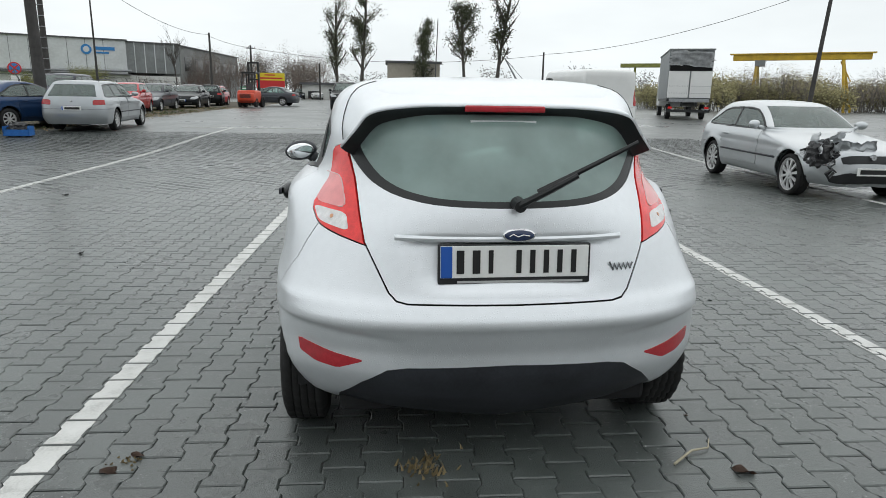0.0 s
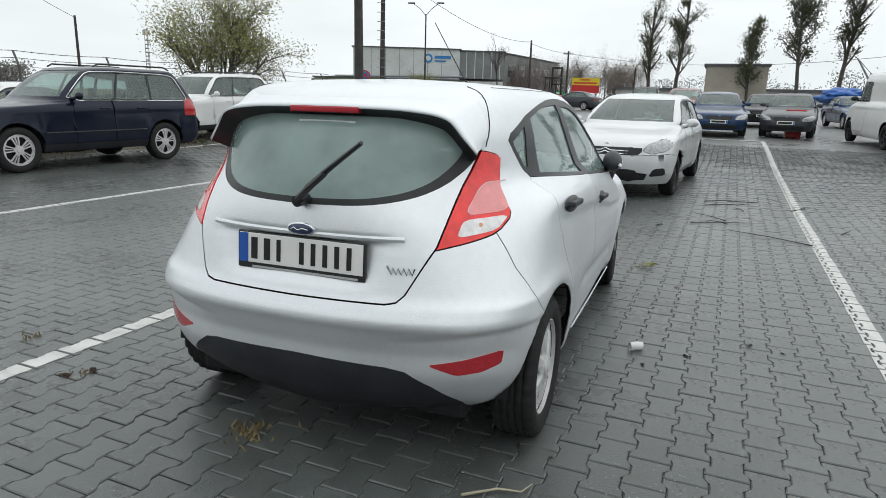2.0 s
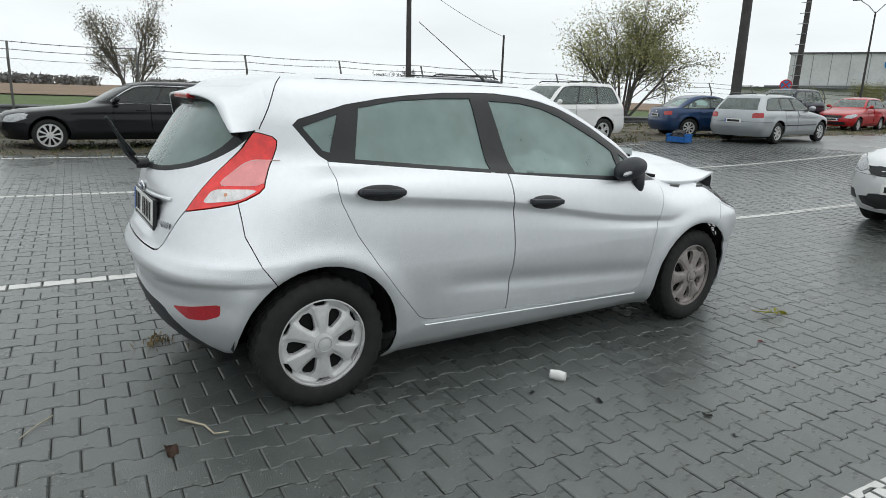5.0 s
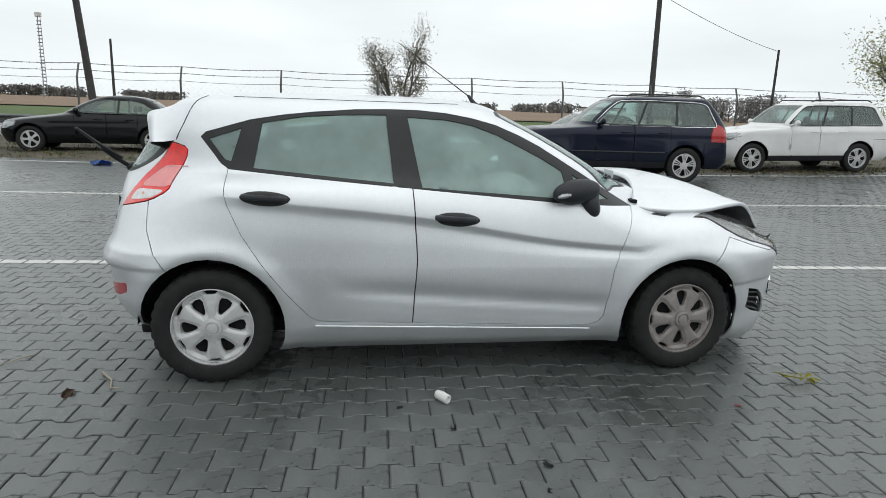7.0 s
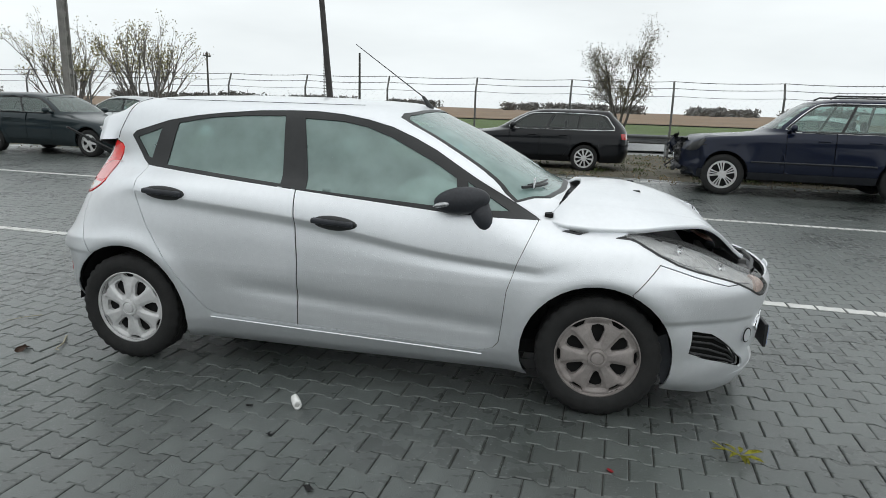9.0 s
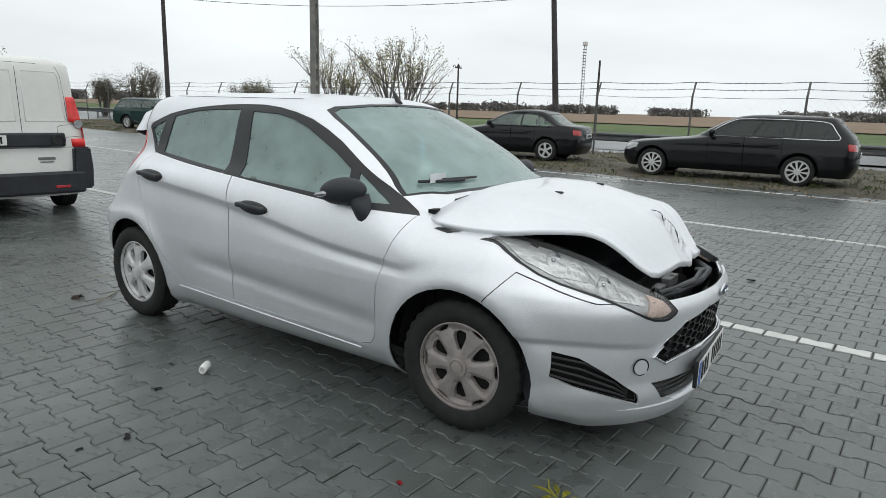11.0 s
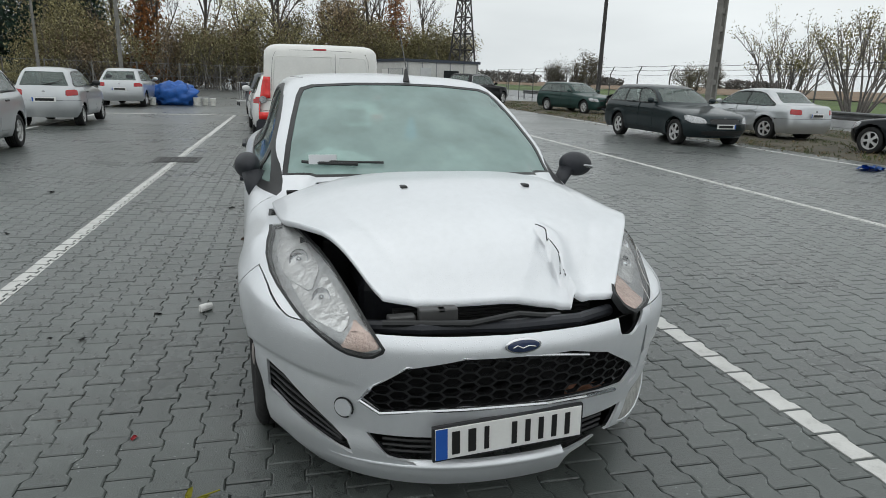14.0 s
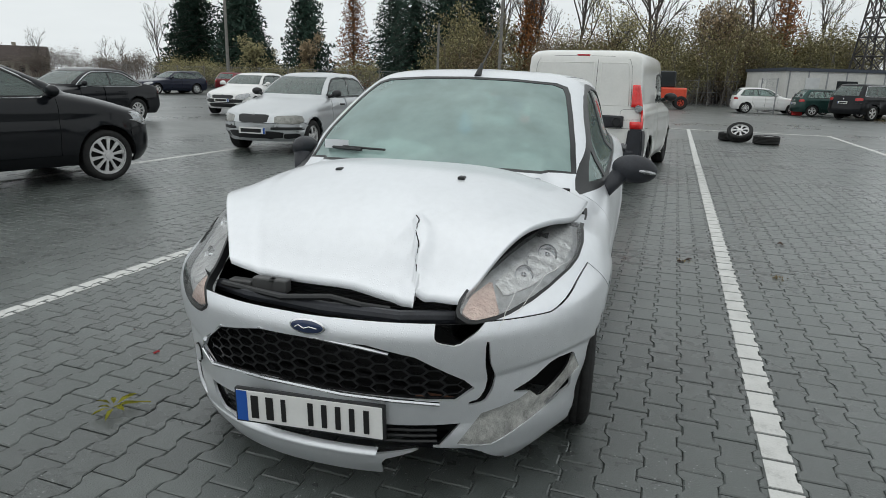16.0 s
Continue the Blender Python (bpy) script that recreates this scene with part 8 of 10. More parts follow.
tree("small yellow-leaved tree by the road", -33, 66, 3.6, 3.0, "willow", 34)
for k, (x, y, h, w) in enumerate(((42, -53, 13, 8.5), (40, -58, 13, 8.5), (36.5, -52, 12.5, 8.5), (30, -53, 11, 7.5), (23.7, -60.5, 13, 8.5), (20, -56, 14, 8), (17.4, -58, 14, 8.5), (15, -61, 14, 8.5), (47, -58, 12, 8))):
    tree("tall dark green fir at the edge of the wood", x, y, h, w, "fir", 41 + k, name="fir_tree")
tree("rust-brown autumn larch beside the firs", 24.2, -51, 10.5, 5.0, "larch", 61, name="larch_tree")
tree("thin rust-brown larch in the wood", 8.6, -54, 12, 4.6, "larch", 62, name="larch_tree")
tree("thin brown larch in the wood", -11.5, -53, 11, 5.0, "larch", 63, name="larch_tree")
tree("young yellow-brown tree before the firs", 28.3, -50, 5.5, 3.5, "autumn", 64)
tree("young yellow-brown tree before the firs", 33, -49, 5.0, 4.5, "autumn", 65)

# the wood behind the yard: a few grown trees, repeated at other sizes and turns
stock = [tree("tall bare tree in the wood", 12, -57, 14.5, 9, "bare", 71), tree("tall bare tree in the wood", 4.5, -55, 14, 10, "bare", 72), tree("tall bare tree in the wood", -1.5, -57, 15, 9, "bare", 73),
         tree("thin tree with some olive leaves", 1.5, -52, 10, 6, "autumn", 75), tree("thin tree with some brown leaves", -7, -54, 10, 6, "autumn", 76)]
rnd = random.Random(9)
for k in range(30):
    x, y = rnd.uniform(-42, 15), -rnd.uniform(53, 72)
    if x < -17:
        continue
    o = stock[(k * 3 + k // 5) % 5]
    s = rnd.uniform(0.72, 1.1)
    copy_thing(o, pose(x, y, -0.02, 0, 0, rnd.uniform(0, 360)) @ Matrix.Scale(s, 4))
for k in range(10):
    s = rnd.uniform(0.5, 0.8)
    copy_thing(stock[k % 5], pose(rnd.uniform(46, 110), -rnd.uniform(70, 110), -0.02, 0, 0, rnd.uniform(0, 360)) @ Matrix.Scale(s, 4))


def thicket(label, spots, material, twig, seed, size=0.11, name="thicket"):
    """Undergrowth nobody could count: stems and leaves over a list of (x, y, radius, height) patches."""
    root = thing(name, label, "bushes")
    root["kind"] = "stuff"
    t = Twigs(seed)
    r = t.r
    for x, y, rad, h in spots:
        for _ in range(int(5 * rad)):
            a, q = r.uniform(0, 6.283), rad * math.sqrt(r.random())
            p = Vector((x + q * math.cos(a), y + q * math.sin(a), rise(x, y)))
            t.grow(p, Vector((r.uniform(-0.3, 0.3), r.uniform(-0.3, 0.3), 1)).normalized(), h * r.uniform(0.5, 0.75), 0.03, 2, [0, 4, 5], 0.5, 0.15, 0.45, 0.12)
    if material:
        t.leaves(t.tips, 5, 0.34, size * 0.55)
        raw("leaves", t.lv, t.lf, material, root)["kind"] = "stuff"
    raw("stems", t.v, t.f, twig, root)["kind"] = "stuff"
    return root


rnd = random.Random(12)
row = lambda n, x0, x1, y0, y1, h0, h1, rad=2.2: [(rnd.uniform(x0, x1), rnd.uniform(y0, y1), rad, rnd.uniform(h0, h1)) for _ in range(n)]
thicket("olive and yellow undergrowth at the wood's edge", row(34, -16, 16, -54, -49, 3.5, 6.5), LEAF_OLIVE, TWIG, 81, 0.19)
thicket("brown undergrowth at the wood's edge", row(24, -18, 16, -57, -51, 3.0, 6.5), LEAF_BROWN, TWIG, 82, 0.19)
thicket("low dense brown scrub inside the wood", row(30, -20, 18, -61, -55, 1.4, 2.6, 2.6), LEAF_BROWN, TWIG, 89, 0.26)
thicket("low yellow-brown bushes before the firs", row(9, 16, 50, -49, -46, 1.5, 2.8), LEAF_OLIVE, TWIG, 83, 0.17)
thicket("red-brown bare thicket behind the yard", row(16, -24, -8, 92, 104, 4.5, 7.5, 3), LEAF_DULL, TWIG_RED, 84, 0.12)
thicket("brown bare bushes in front of the warehouse", row(9, -30, -18, 80, 88, 2.5, 4.0), None, TWIG_RED, 85)
thicket("bare brown bushes under the gantry crane", row(22, 26, 56, 50, 66, 2.2, 4.4), LEAF_DULL, TWIG, 86, 0.10)
thicket("low olive and brown scrub under the gantry crane", row(26, 24, 60, 50, 62, 1.6, 3.2, 2.6), LEAF_OLIVE, TWIG, 90, 0.24)
thicket("bare bushes beyond the side of the yard", row(16, 50, 85, -10, 48, 2.5, 5, 3), LEAF_DULL, TWIG, 87, 0.14)
thicket("bare bushes round the far house", row(18, 55, 100, -85, -62, 2.5, 4.5, 3), LEAF_DULL, TWIG_RED, 88, 0.14)

# low line of trees along the horizon, far over the fields
def far_trees(label, spots, seed, size):
    root = thing("treeline", label, "trees")
    root["kind"] = "stuff"
    t = Twigs(seed)
    r = t.r
    for x, y, w, h in spots:
        for _ in range(5):
            c = Vector((x + r.uniform(-w, w) * 0.5, y + r.uniform(-w, w) * 0.5, 0))
            t.limb([c, c + Vector((0, 0, h * 0.8))], 0.2, 0.05, 3)
            t.leaves([c + Vector((0, 0, h * f)) for f in (0.15, 0.35, 0.5, 0.65, 0.78, 0.9)], 5 if size > 0.6 else 20, w * 0.17, size, 0.5)
    # distance haze is put into the pale grey crown colour
    raw("crowns", t.lv, t.lf, mat("haze_tinted_trees", (0.24, 0.24, 0.235), 0.9, island=0.3, spec=0.1), root)["kind"] = "stuff"
    raw("stems", t.v, t.f, BARK, root)["kind"] = "stuff"


rnd = random.Random(3)
spots = []
for k in range(300):
    a = radians(70 + 150 * k / 300 + rnd.uniform(-0.4, 0.4))
    D = rnd.uniform(480, 640)
    n = noise.noise((k * 0.09, 1.7, 0))
    if n > -0.28:
        spots.append((-D * math.sin(a), D * math.cos(a), 9, 5.5 + 5 * max(0, n)))
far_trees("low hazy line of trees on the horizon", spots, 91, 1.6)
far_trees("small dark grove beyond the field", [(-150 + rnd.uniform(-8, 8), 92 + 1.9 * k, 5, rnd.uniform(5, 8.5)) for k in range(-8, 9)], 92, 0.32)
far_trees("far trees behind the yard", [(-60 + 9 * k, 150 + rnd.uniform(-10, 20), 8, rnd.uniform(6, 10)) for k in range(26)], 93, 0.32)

# ---------------------------------------------------------------- poles and wires
CONCRETE = mat("weathered_concrete", (0.20, 0.195, 0.18), 0.85, var=0.25, scale=4, bump=0.3, bump_scale=40)
DARK_POLE = mat("dark_tarred_pole", (0.055, 0.052, 0.050), 0.8, var=0.3, scale=3, bump=0.3, bump_scale=20)
STEEL = mat("galvanised_steel", (0.30, 0.31, 0.32), 0.45, 0.6, var=0.2, scale=6)
WIRE = mat("dark_wire", (0.05, 0.05, 0.05), 0.6)


def pole(label, x, y, h, r, material, lean=(0, 0), arm=0.0, arm_turn=0.0, rungs=False, name="utility_pole"):
    p = thing(name, label, "pole", pose(x, y, rise(x, y)))
    h -= rise(x, y)
    top = Vector((lean[0], lean[1], h))
    part("shaft", rod((0, 0, -0.3), top, r, r * 0.68, 14), material, p)
    if arm:
        d = Vector((math.cos(arm_turn), math.sin(arm_turn), 0)) * arm / 2
        q = top - Vector((0, 0, 0.35))
        part("crossarm", rod(q - d, q + d, 0.06, 0.06, 6), material, p)
        for f in (-0.9, -0.35, 0.35, 0.9):
            part("insulator", rod(q + d * f, q + d * f + Vector((0, 0, 0.22)), 0.04, 0.03, 8), mat("brown_porcelain", (0.12, 0.06, 0.04), 0.3), p)
    if rungs:
        for k in range(14):
            z = 1.5 + k * 0.55
            part("rung", rod((-r * 1.5, -r, z), (r * 1.5, -r, z), 0.022, 0.022, 6), STEEL, p)
    return p


def ladder_pole(label, x, y, h):
    """A precast pole of two legs joined by webs."""
    p = thing("utility_pole", label, "pole", pose(x, y, 0, 0, 0, 20))
    for s in (1, -1):
        part("leg", prism(bmesh.new(), [(s * 0.16 - 0.045, -0.3), (s * 0.16 + 0.045, -0.3), (s * 0.10 + 0.035, h), (s * 0.10 - 0.035, h)], -0.09, 0.09, "y"), CONCRETE, p)
    for k in range(int(h / 0.55)):
        z = 0.4 + k * 0.55
        part("web", boxes((-0.13, 0.13, -0.06, 0.06, z, z + 0.16)), CONCRETE, p)


def wire(name, label, a, b, sag, r=0.016, n=14):
    a, b = Vector(a), Vector(b)
    pts = [a.lerp(b, k / n) - Vector((0, 0, sag * 4 * (k / n) * (1 - k / n))) for k in range(n + 1)]
    ob = finish(tube(bmesh.new(), pts, r, 4), name, WIRE)
    tagged(ob, label, "wire", kind="structure")


pole("thick dark tarred utility pole at the verge", -11.0, 20.5, 9.5, 0.19, DARK_POLE, (-0.1, 0.1))
pole("dark utility pole with climbing rungs", -17.5, 35.7, 10.5, 0.17, DARK_POLE, (0.1, 0), rungs=True)
pole("dark utility pole beyond the fence", -25, 15, 8.6, 0.15, DARK_POLE, (-0.2, 0.0), arm=1.2, arm_turn=0.2)
pole("dark leaning utility pole by the road", -27, -10, 9.0, 0.17, DARK_POLE, (0.15, -0.75))
ladder_pole("grey precast concrete pole with openings", -13.7, -13.3, 8.6)
pole("dark pole with a crossarm and insulators", -21.5, -34.6, 8.6, 0.16, DARK_POLE, (0, 0.1), arm=1.6, arm_turn=0.3)
pole("thin grey pole across the road", -34, 27.6, 5.6, 0.10, DARK_POLE)
pole("thin wooden pole across the road", -42, -14, 5.0, 0.10, DARK_POLE)
pole("thin wooden pole across the road", -48, -30, 5.4, 0.10, DARK_POLE, arm=1.0)
pole("grey concrete pole before the firs", 34, -46, 8.0, 0.16, CONCRETE)
pole("grey concrete pole before the wood", 14.5, -45.5, 5.6, 0.12, CONCRETE)
pole("grey concrete pole by the wood fence", 9.0, -43, 8.6, 0.14, CONCRETE)
pole("dark pole beside the warehouse", -19.0, 82, 8.8, 0.16, DARK_POLE)
pole("dark pole beside the warehouse", -14.5, 84, 7.6, 0.16, DARK_POLE, arm=1.2)
pole("dark pole near the hut", -6.0, 84, 5.6, 0.12, DARK_POLE)
pole("dark pole behind the truck", 19, 68, 6.5, 0.13, DARK_POLE)
pole("tall dark leaning pole at the yard's side", 33, 43.5, 10.5, 0.18, DARK_POLE, (0.75, 0.0))
wire("power_line", "dark power cable between poles", (-10.9, 20.6, 9.2), (-17.4, 35.7, 9.8), 0.3)
wire("power_line", "dark power cable along the road", (-17.4, 35.7, 9.2), (-19, 82, 8.6), 1.2, 0.02)
wire("power_line", "dark power cable along the road", (-25.2, 15, 6.6), (-26.9, -10.5, 6.8), 0.5, 0.014)
wire("power_line", "dark power cable along the road", (-26.9, -10.5, 6.8), (-21.5, -34.5, 7.6), 0.5, 0.014)
wire("power_line", "dark power cable along the road", (-25.2, 15, 6.8), (-34, 27.6, 5.5), 0.2, 0.014)
wire("power_line", "dark power cable over the yard", (-21.5, -34.5, 8.3), (-13.7, -13.3, 8.4), 0.6)
wire("power_line", "dark power cable over the yard", (-21.5, -34.5, 8.1), (-15.5, -46, 8.4), 0.4)
wire("power_line", "dark power cable over the yard", (-13.7, -13.3, 8.4), (-11, 20.5, 9.2), 1.2)
wire("power_line", "dark power cable over the yard", (33.7, 43.5, 10.0), (19, 68, 6.3), 1.0, 0.02)
wire("power_line", "dark power cable over the yard", (19, 68, 6.2), (-14.5, 84, 7.3), 1.2, 0.02)
wire("power_line", "dark power cable over the yard", (-14.5, 84, 7.3), (-19, 82, 8.4), 0.2, 0.02)

# street lamp with two heads
sl = thing("street_lamp", "grey steel street lamp with two heads", "lamp", pose(-18.8, 46, 0, 0, 0, 10))
part("pole", rod((0, 0, -0.2), (0, 0, 7.6), 0.09, 0.05, 12), DARK_POLE, sl)
for s in (1, -1):
    a = part("arm", tube(bmesh.new(), [(0, 0, 7.5), (s * 0.45, 0, 8.0), (s * 0.95, 0, 8.35)], 0.03, 6), STEEL, sl)
    part("lamp_head", box(bmesh.new(), s * 1.15 - 0.28, s * 1.15 + 0.28, -0.1, 0.1, 8.36, 8.48, 0.04), STEEL, a)

# lattice tower
tw = thing("lattice_tower", "rusty steel lattice tower at the yard corner", "tower", pose(-15.5, -46, 0, 0, 0, 15))
H_, B_, T_ = 8.6, 0.95, 0.28
for sx in (1, -1):
    for sy in (1, -1):
        part("leg", rod((sx * B_, sy * B_, 0), (sx * T_, sy * T_, H_), 0.07, 0.06, 6), DARK_POLE, tw)
bm = bmesh.new()
for k in range(7):
    z0, z1 = H_ * k / 7, H_ * (k + 1) / 7
    w0, w1 = B_ + (T_ - B_) * k / 7, B_ + (T_ - B_) * (k + 1) / 7
    for a, b in (((1, 1), (1, -1)), ((1, -1), (-1, -1)), ((-1, -1), (-1, 1)), ((-1, 1), (1, 1))):
        cyl(bm, (a[0] * w0, a[1] * w0, z0), (b[0] * w1, b[1] * w1, z1), 0.04, 0.04, 4)
        cyl(bm, (b[0] * w0, b[1] * w0, z0), (a[0] * w1, a[1] * w1, z1), 0.04, 0.04, 4)
        cyl(bm, (a[0] * w1, a[1] * w1, z1), (b[0] * w1, b[1] * w1, z1), 0.04, 0.04, 4)
part("bracing", bm, DARK_POLE, tw)
part("crossarm", boxes((-0.9, 0.9, -0.08, 0.08, H_ - 0.1, H_ + 0.05), (-0.5, 0.5, -0.3, 0.3, H_ + 0.05, H_ + 0.3)), DARK_POLE, tw)
# far radio masts
for x, y, h in ((-150, 150, 17.5), (-230, -95, 26)):
    ms = thing("radio_mast", "thin pale lattice mast far off", "tower", pose(x, y, 0))
    bm = bmesh.new()
    for sx, sy in ((1, 0), (-0.5, 0.87), (-0.5, -0.87)):
        cyl(bm, (sx * 0.7, sy * 0.7, 0), (sx * 0.5, sy * 0.5, h), 0.09, 0.09, 4)
    for k in range(int(h / 1.1)):
        cyl(bm, (-0.7, 0, 1.1 * k), (0.7, 0, 1.1 * k), 0.16, 0.16, 4)
        cyl(bm, (0, -0.7, 1.1 * k), (0, 0.7, 1.1 * k), 0.16, 0.16, 4)
    part("lattice", bm, STEEL, ms)
    part("aerials", boxes((-0.8, 0.8, -0.8, 0.8, h - 0.6, h + 0.9), bevel=0.2), mat("pale_plastic", (0.6, 0.6, 0.6), 0.5), ms)

# ---------------------------------------------------------------- fences
def road_fence():
    f = thing("fence", "steel mesh fence with bent posts and barbed wire", "fence")
    post = None
    us = -17.3
    n0, n1 = -17, 21
    pm = bmesh.new()
    cyl(pm, (0, 0, -0.1), (0, 0, 1.95), 0.032, 0.032, 8)
    cyl(pm, (0, 0, 1.93), (-0.20, 0, 2.36), 0.03, 0.03, 8)
    me = bpy.data.meshes.new("post")
    pm.to_mesh(me), pm.free()
    me.materials.append(mat("grey_post", (0.12, 0.12, 0.115), 0.6, 0.3, var=0.3, scale=4))
    for k in range(n0, n1):
        o = new("post", me)
        o.parent = f
        x, y = lot(us, k * 3.04 + 0.9)
        o.location, o.rotation_euler = (x, y, 0), (0, 0, LOT)
    for z, dx, r in ((2.36, -0.2, 0.010), (2.16, -0.11, 0.009), (1.93, 0, 0.007)):
        bm = bmesh.new()
        for k in range(n0, n1 - 1):
            pts = []
            for q in range(5):
                x, y = lot(us + dx, (k + q / 4) * 3.04 + 0.9)
                pts.append((x, y, z - 0.16 * (q / 4) * (1 - q / 4)))
            tube(bm, pts, r, 3)
            if z > 2:
                for q in range(14):
                    x, y = lot(us + dx, (k + (q + 0.5) / 14) * 3.04 + 0.9)
                    zz = z - 0.16 * ((q + 0.5) / 14) * (1 - (q + 0.5) / 14)
                    cyl(bm, (x, y - 0.01, zz - 0.03), (x, y + 0.01, zz + 0.03), 0.004, 0.004, 3, False)
        part("barbed_wire" if z > 2 else "top_wire", bm, WIRE, f)
    v, fc = [], []
    step, top = 0.20, 1.93

    def strand(a, b, r):
        o = len(v)
        for p in (a, b):
            for dx, dz in ((-r, 0), (r * 0.5, r), (r * 0.5, -r)):
                v.append((p[0] + dx, p[1], p[2] + dz))
        for k in range(3):
            fc.append((o + k, o + (k + 1) % 3, o + 3 + (k + 1) % 3, o + 3 + k))
    y = n0 * 3.04
    while y < n1 * 3.04:
        for s in (1, -1):
            a, b = lot(us, y), lot(us, y + s * top)
            strand((*a, 0.02), (*b, top), 0.0010)
        y += step
    mesh = raw("wire_mesh", v, fc, STEEL, f)
    mesh["kind"] = "stuff"


road_fence()
gr_ = thing("guard_rail", "grey steel guard rail along the road", "rail")
for k in range(-12, 16):
    x, y = lot(-19.0, k * 4)
    part("post", boxes((x - 0.05, x + 0.05, y - 0.06, y + 0.06, -0.1, 0.72)), STEEL, gr_)
    a, b = Vector((*lot(-18.9, k * 4), 0)), Vector((*lot(-18.9, k * 4 + 4), 0))
    if k < 15:
        bm = bmesh.new()
        prof = [(0, 0.42), (0.07, 0.46), (0.07, 0.50), (0.0, 0.55), (0.0, 0.59), (0.07, 0.64), (0.07, 0.68), (0, 0.72)]
        va = [bm.verts.new((a.x + d, a.y, z)) for d, z in prof]
        vb = [bm.verts.new((b.x + d, b.y, z)) for d, z in prof]
        for i in range(len(prof) - 1):
            bm.faces.new((va[i], vb[i], vb[i + 1], va[i + 1]))
        part("beam", bm, mat("dull_dark_steel", (0.13, 0.135, 0.14), 0.4, 0.4, var=0.2, scale=3), gr_)


def wood_fence():
    f = thing("fence", "chain-link fence along the wood", "fence")
    pts = [(48, -43.5), (16, -43.5), (14, -45), (-8, -49), (-22, -52)]
    v, fc = [], []

    def strand(a, b, r):
        o = len(v)
        for p in (a, b):
            for d, dz in ((-r, 0), (r * 0.5, r), (r * 0.5, -r)):
                v.append((p.x + d, p.y + d, p.z + dz))
        for k in range(3):
            fc.append((o + k, o + (k + 1) % 3, o + 3 + (k + 1) % 3, o + 3 + k))
    for a, b in zip(pts, pts[1:]):
        a, b = Vector((*a, 0)), Vector((*b, 0))
        L = (b - a).length
        d = (b - a) / L
        n = int(L / 2.6)
        for k in range(n + 1):
            p = a + d * (L * k / max(1, n))
            part("post", rod((p.x, p.y, -0.1), (p.x, p.y, 1.95), 0.04, 0.04, 6), CONCRETE, f)
        for z in (0.1, 1.0, 1.85):
            strand(a + Vector((0, 0, z)), b + Vector((0, 0, z)), 0.008)
        s = 0.0
        while s < L - 1.8:
            strand(a + d * s, a + d * (s + 1.8) + Vector((0, 0, 1.85)), 0.003)
            strand(a + d * (s + 1.8), a + d * s + Vector((0, 0, 1.85)), 0.003)
            s += 0.25
    raw("wire_mesh", v, fc, STEEL, f)["kind"] = "stuff"


wood_fence()


# ---------------------------------------------------------------- buildings
# cladding grey made paler to carry the distance haze on the warehouse
GREY_CLAD = mat("grey_cladding", (0.58, 0.595, 0.60), 0.6, var=0.14, scale=0.25, bump=0.2, bump_scale=2)
DARK_CLAD = mat("dark_grey_cladding", (0.19, 0.20, 0.20), 0.6, var=0.25, scale=0.4)
WHITE_WALL = mat("dirty_white_wall", (0.58, 0.58, 0.56), 0.8, var=0.14, scale=0.5)
TAN_WALL = mat("old_render", (0.36, 0.33, 0.28), 0.9, var=0.2, scale=0.6, bump=0.3, bump_scale=10)
ROOF = mat("roof_felt", (0.10, 0.10, 0.105), 0.8, var=0.2, scale=0.5)
PANE = mat("dark_pane", (0.02, 0.024, 0.026), 0.08, coat=0.5)

th = math.atan2(87.5 - 81.2, -30.2 + 43.7)
wh = thing("warehouse", "grey clad warehouse with a white lower storey", "building", pose(-30.2, 87.5, 0, 0, 0, math.degrees(th)))
part("wall", boxes((-15.5, -0.4, 0, 46, 3.9, 8.0)), GREY_CLAD, wh, "grey upper cladding")
part("lower_wall", boxes((-21, 5.9, -0.15, 46, 0, 3.75)), WHITE_WALL, wh, "dirty white lower wall")
part("roof", boxes((-15.7, -0.2, -0.2, 46.2, 8.0, 8.16)), ROOF, wh)
part("glazed_block", boxes((-0.4, 6.0, 0.1, 40, 4.1, 7.85)), DARK_CLAD, wh, "dark glazed end block")
part("block_roof", boxes((-0.2, 6.2, -0.05, 40.2, 7.85, 8.0)), ROOF, wh)
for k in range(5):
    part("mullion", boxes((0.55 + 1.2 * k, 0.65 + 1.2 * k, 0.03, 0.1, 4.1, 7.85)), GREY_CLAD, wh)
for k in range(7):
    part("panel_joint", boxes((-15 + 2 * k, -14.94 + 2 * k, -0.03, 0.0, 3.9, 8.0)), DARK_CLAD, wh)
part("gutter_pipe", rod((-18, -0.5, 4.0), (0.0, -0.5, 4.3), 0.14, 0.14, 8), STEEL, wh)
part("ledge", boxes((-21.2, 0.0, -0.9, -0.1, 3.75, 3.9)), ROOF, wh)
for k in range(3):
    part("gate", boxes((-10 + 3.2 * k, -7.6 + 3.2 * k, -0.22, -0.15, 0, 2.6)), GREY_CLAD, wh)
sgn = part("sign_disc", cyl(bmesh.new(), (-4.9, -0.03, 6.75), (-4.9, -0.10, 6.75), 0.60, 0.60, 28), mat("sign_blue", (0.03, 0.20, 0.48), 0.5), wh, "blue round sign")
part("sign_disc_middle", cyl(bmesh.new(), (-4.9, -0.09, 6.75), (-4.9, -0.12, 6.75), 0.36, 0.36, 28), GREY_CLAD, sgn)
part("sign_bar", boxes((-4.0, -1.7, -0.09, -0.03, 6.72, 7.12), (-4.0, -2.4, -0.09, -0.03, 6.30, 6.5)), mat("sign_blue"), wh)
annex = thing("warehouse", "long lower grey hall behind bare bushes", "building", pose(-24.7, 90.2, 0, 0, 0, -6.3))
